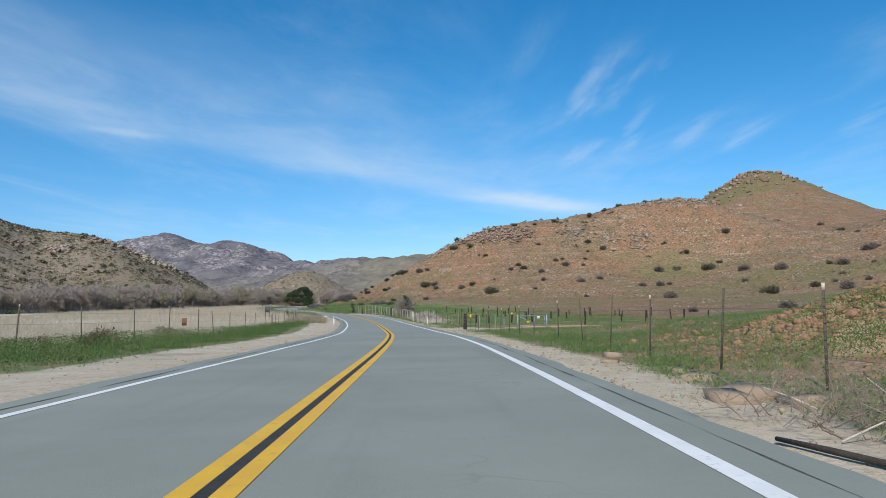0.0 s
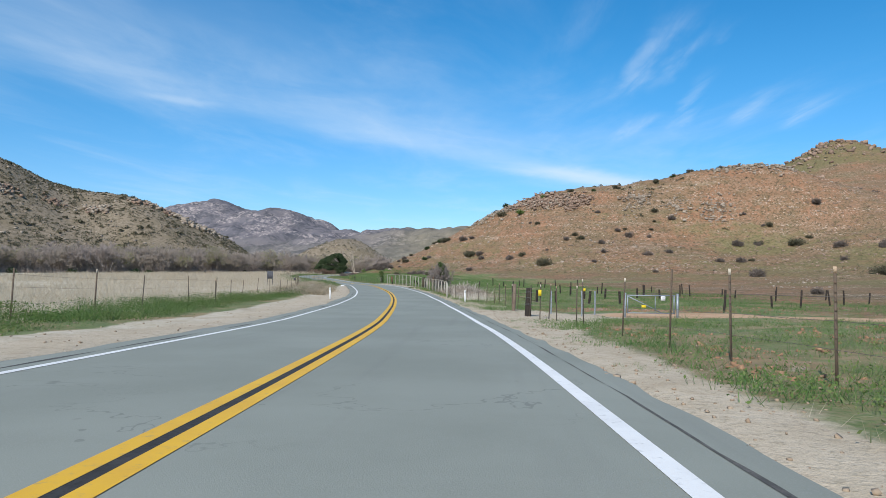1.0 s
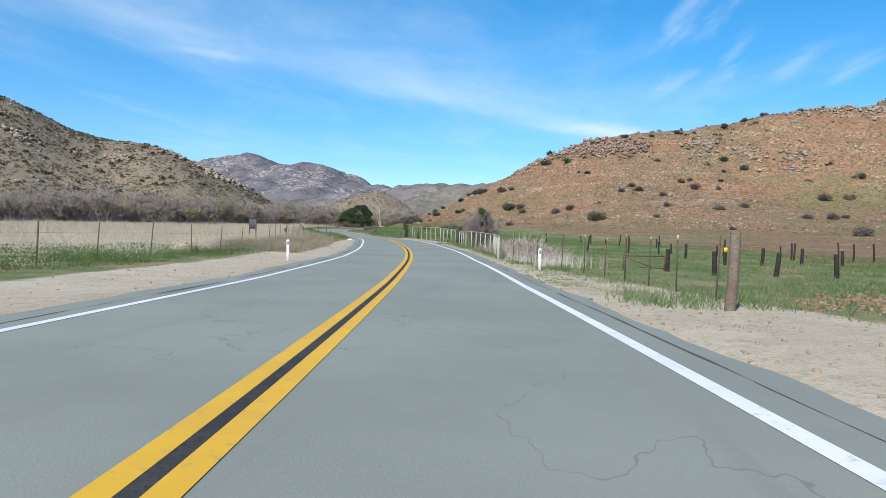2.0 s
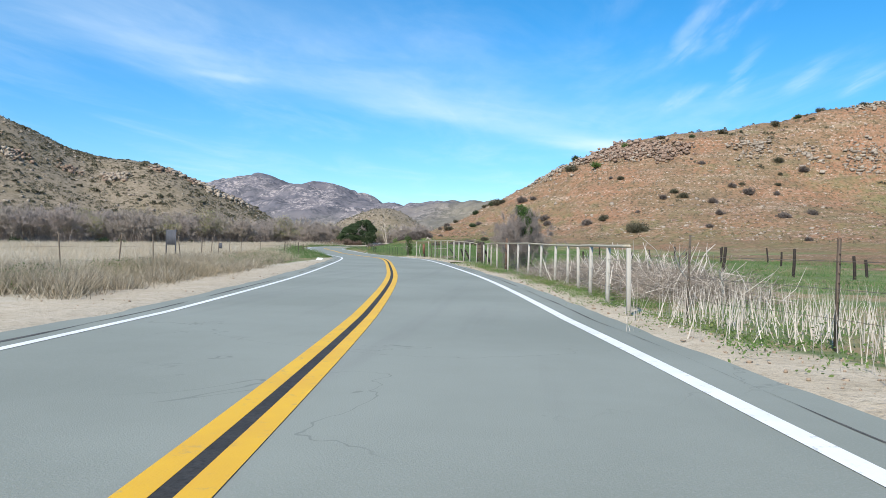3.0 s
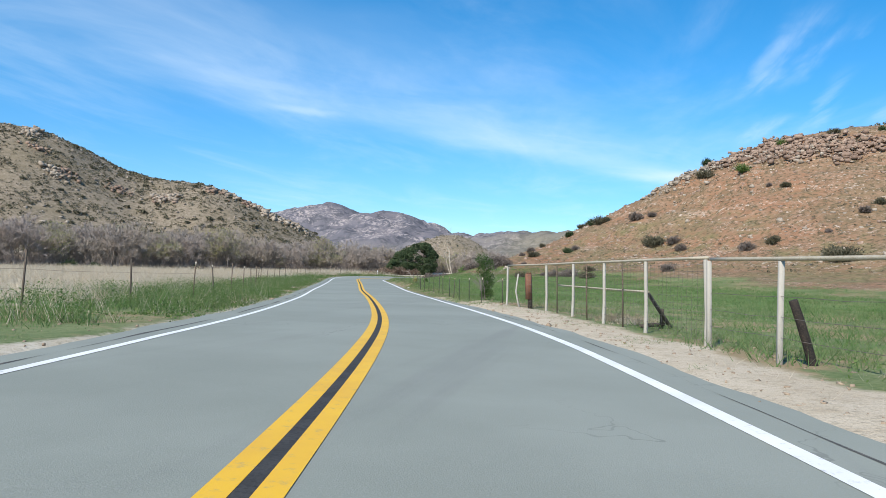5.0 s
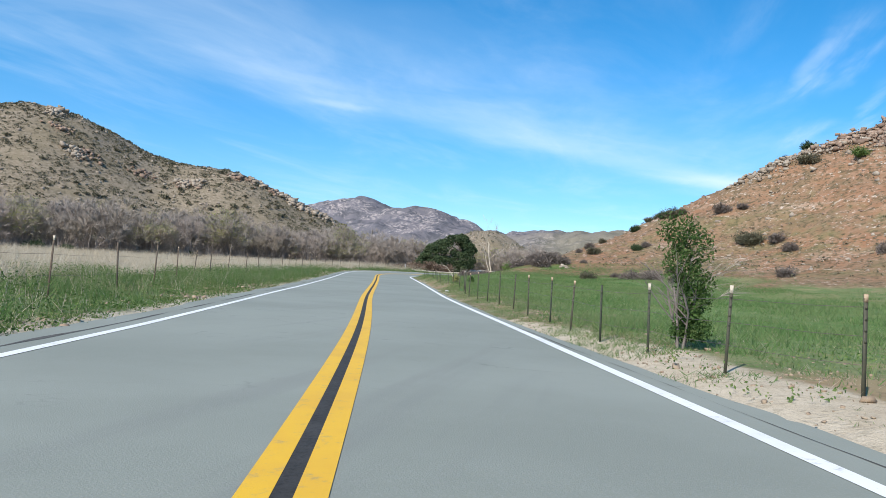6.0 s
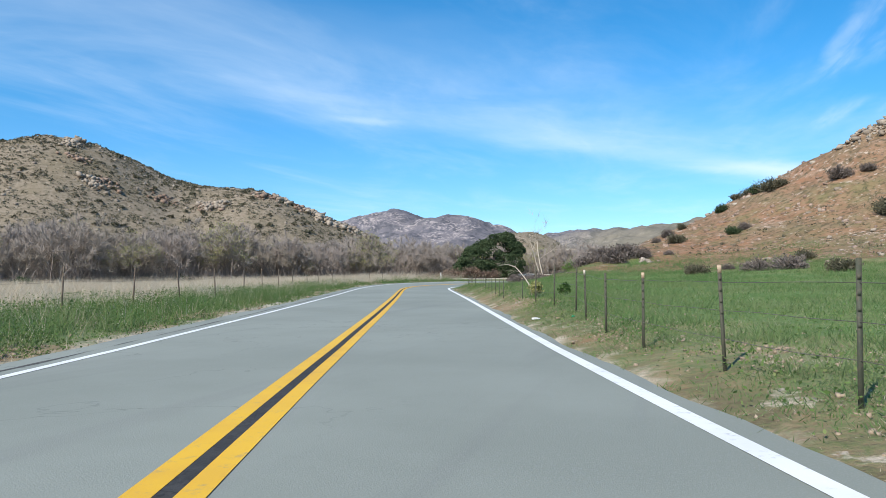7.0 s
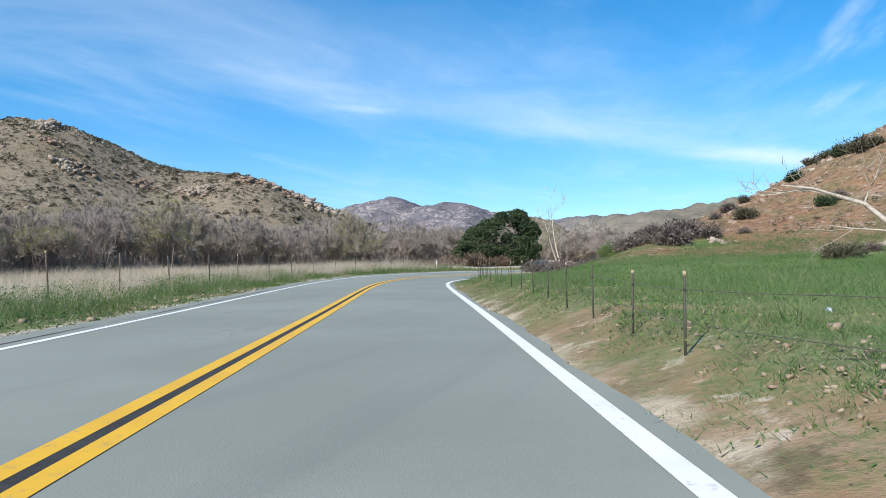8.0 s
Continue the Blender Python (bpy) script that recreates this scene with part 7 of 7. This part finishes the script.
k = clumpy(x, y, 93) > 0.52
rock_field("meadow_clods", "tan clods of earth by the last fence", x[k], y[k], 0.008 + 0.034 * rng.uniform(0, 1, k.sum()) ** 3, M_CLOD, 94, 0.0)
x, y, o = around_road(rng, 5200, -4.3, -6.4, 150, 250, 1.0)
k = clumpy(x, y, 101) > 0.52
grass_field("rim_straw", "trampled dry grass along the rim of the verge", x[k], y[k], np.full(k.sum(), 0.1), 0.008, M_STRAW, 102, 1.0, 5, 0.12)
rock_field("rim_clods", "clods of dug earth along the rim of the verge", x[k][::3], y[k][::3], 0.02 + 0.07 * rng.uniform(0, 1, len(x[k][::3])) ** 2, M_CLOD, 103, 0.15)
x, y, o = around_road(rng, 17000, 4.0, 6.4, 156, 262, 1.0)
k = clumpy(x, y, 104) > 0.45
grass_field("verge_tufts", "grass tufts on the tan dirt verge", x[k], y[k], np.full(k.sum(), 0.09), 0.011, M_GRASS, 105, 0.8, 6, 0.08)
k = clumpy(x, y, 106) > 0.55
grass_field("verge_dry_tufts", "flattened dry grass on the tan dirt verge", x[k], y[k], np.full(k.sum(), 0.045), 0.006, M_STRAW, 107, 1.1, 4, 0.1)
rock_field("verge_clods", "small clods of dirt beside the last fence", x[k][::2], y[k][::2], 0.008 + 0.035 * rng.uniform(0, 1, len(x[k][::2])) ** 3, M_CLOD, 108, 0.05)
x, y, o = around_road(rng, 9000, -6.2, -10.5, 92, 128)
k = clumpy(x, y, 141) + rng.uniform(-0.1, 0.1, len(x)) > 0.44
tall = np.clip(1.7 * clumpy(x[k], y[k], 142) - 0.45, 0.12, 0.85)
grass_field("dry_brush", "dry tan brush before the field fence", x[k], y[k], tall, 0.01, M_STRAW, 143, 0.5, 5, 0.16)
grass_field("brown_brush", "dry brown brush before the field fence", x[k], y[k], tall * 0.9, 0.012, M_BRUSH, 144, 0.7, 6, 0.18)
x, y = rng.normal(size=260) * 0.9 - 0.3, rng.uniform(84, 91, 260)
grass_field("dry_canes", "upright pale dry canes before the pipe-rail fence", x + (88 - y) * 0.18, y, np.full(260, 0.75), 0.016, M_WHITE_CANE, 151, 0.18, 3, 0.08)
# thin weeds at the road's rim
x, y, o = around_road(rng, 9000, 4.6, 6.6, -4, 262)
k = value_noise(x / 1.6, y / 1.6, 51) > 0.58
grass_field("rim_weeds", "low weeds on the gravel verge", x[k], y[k], np.full(k.sum(), 0.06), 0.009, M_GRASS, 96, 0.9, 7, 0.06)
# clods and stones on the verge
x, y, o = around_road(rng, 7000, 4.2, 7.6, -4, 240, 1.2)
rng2 = np.random.default_rng(177)
c = np.concatenate([np.array(m) + rng2.normal(size=(k, 2)) * np.array(sd) for m, sd, k in (((7.4, 70.5), (1.0, 1.4), 240), ((9.5, 68.0), (2.0, 2.4), 420), ((5.8, 66.5), (1.2, 2.2), 160), ((14.0, 72.0), (2.8, 2.6), 300))])
c = c[c[:, 1] > 66.8]
rock_field("driveway_rubble", "scattered broken reddish stones behind the driveway", c[:, 0], c[:, 1], 0.02 + 0.07 * rng2.uniform(0, 1, len(c)) ** 2.5, M_ROCK_RED, 178, 0.1, 0.5, 0.03)
c = np.repeat(c, 2, 0) + rng2.normal(size=(len(c) * 2, 2)) * 0.45
rock_field("driveway_clods", "red-brown clods of earth behind the driveway", c[:, 0], c[:, 1], 0.03 + 0.07 * rng2.uniform(0, 1, len(c)) ** 2, M_RED_CLOD, 179, -0.1, 0.8)
rock_field("verge_stones", "loose stones and earth clods on the verge", x, y, (0.006 + 0.03 * rng.uniform(0, 1, len(x)) ** 2) * np.where(rng.uniform(0, 1, len(x)) > 0.97, 2.2, 1), M_CLOD, 97, 0.1)
x, y, o = around_road(rng, 2200, -4.3, -8.0, 2, 240)
rock_field("left_verge_stones", "loose stones on the far verge", x, y, 0.006 + 0.03 * rng.uniform(0, 1, len(x)) ** 2, M_CLOD, 98, 0.1)

# ---------------------------------------------------------------- litter
s = Soup()
s.add([(-0.22, -0.08, 0.03), (0.2, -0.1, 0.04), (0.22, 0.1, 0.15), (-0.15, 0.1, 0.18), (0, 0, 0.02)], [(0, 1, 2), (0, 2, 3), (0, 4, 1)])
place(tagged(new("litter_sheet", s.mesh("litter_sheet", M_SIGN_WHITE)), "crumpled white plastic sheet lying on the verge", "litter"), -18.4, 127.4)
s = Soup()
s.tube([(-0.35, 0, 0.04), (0, 0.03, 0.06), (0.4, 0, 0.04)], [0.04, 0.055, 0.03], 7)
place(tagged(new("dead_branch", s.mesh("dead_branch", M_DARK_WOOD)), "dark piece of dead branch on the gravel verge", "branch"), -8.9, 127.8, 0, 0, 20)


s = Soup()
s.tube([(-0.1, 0, 0.035), (-0.02, 0, 0.035), (0.03, 0, 0.035), (0.09, 0, 0.035), (0.12, 0, 0.035)], [0.03, 0.033, 0.033, 0.016, 0.013], 10)
place(tagged(new("plastic_bottle", s.mesh("plastic_bottle", M_SIGN_WHITE)), "crushed white plastic bottle lying on the verge", "bottle"), -27.95, 187.3, 0, 0, 35)
s = Soup()
s.add([(-0.05, -0.03, 0.0), (0.04, -0.04, 0.01), (0.05, 0.03, 0.03), (-0.03, 0.04, 0.04), (0, 0, 0.06)], [(0, 1, 4), (1, 2, 4), (2, 3, 4), (3, 0, 4), (0, 2, 1), (0, 3, 2)])
place(tagged(new("litter_wrapper", s.mesh("litter_wrapper", simple("green_plastic", (0.02, 0.3, 0.13), (0.03, 0.36, 0.17), 9, 0.4))), "crumpled bright green wrapper on the verge", "litter"), -26.9, 186.15)
s = Soup()
s.add([(-0.06, -0.04, 0.03), (0.06, -0.04, 0.05), (0.06, 0.04, 0.1), (-0.04, 0.04, 0.11), (0, 0, 0.13)], [(0, 1, 4), (1, 2, 4), (2, 3, 4), (3, 0, 4), (0, 2, 1), (0, 3, 2)])
place(tagged(new("litter_bag", s.mesh("litter_bag", simple("pale_blue_plastic", (0.45, 0.55, 0.75), (0.75, 0.78, 0.8), 9, 0.4))), "crumpled blue and white bag in the meadow grass", "litter"), -29.1, 200.75, lift=-0.06)
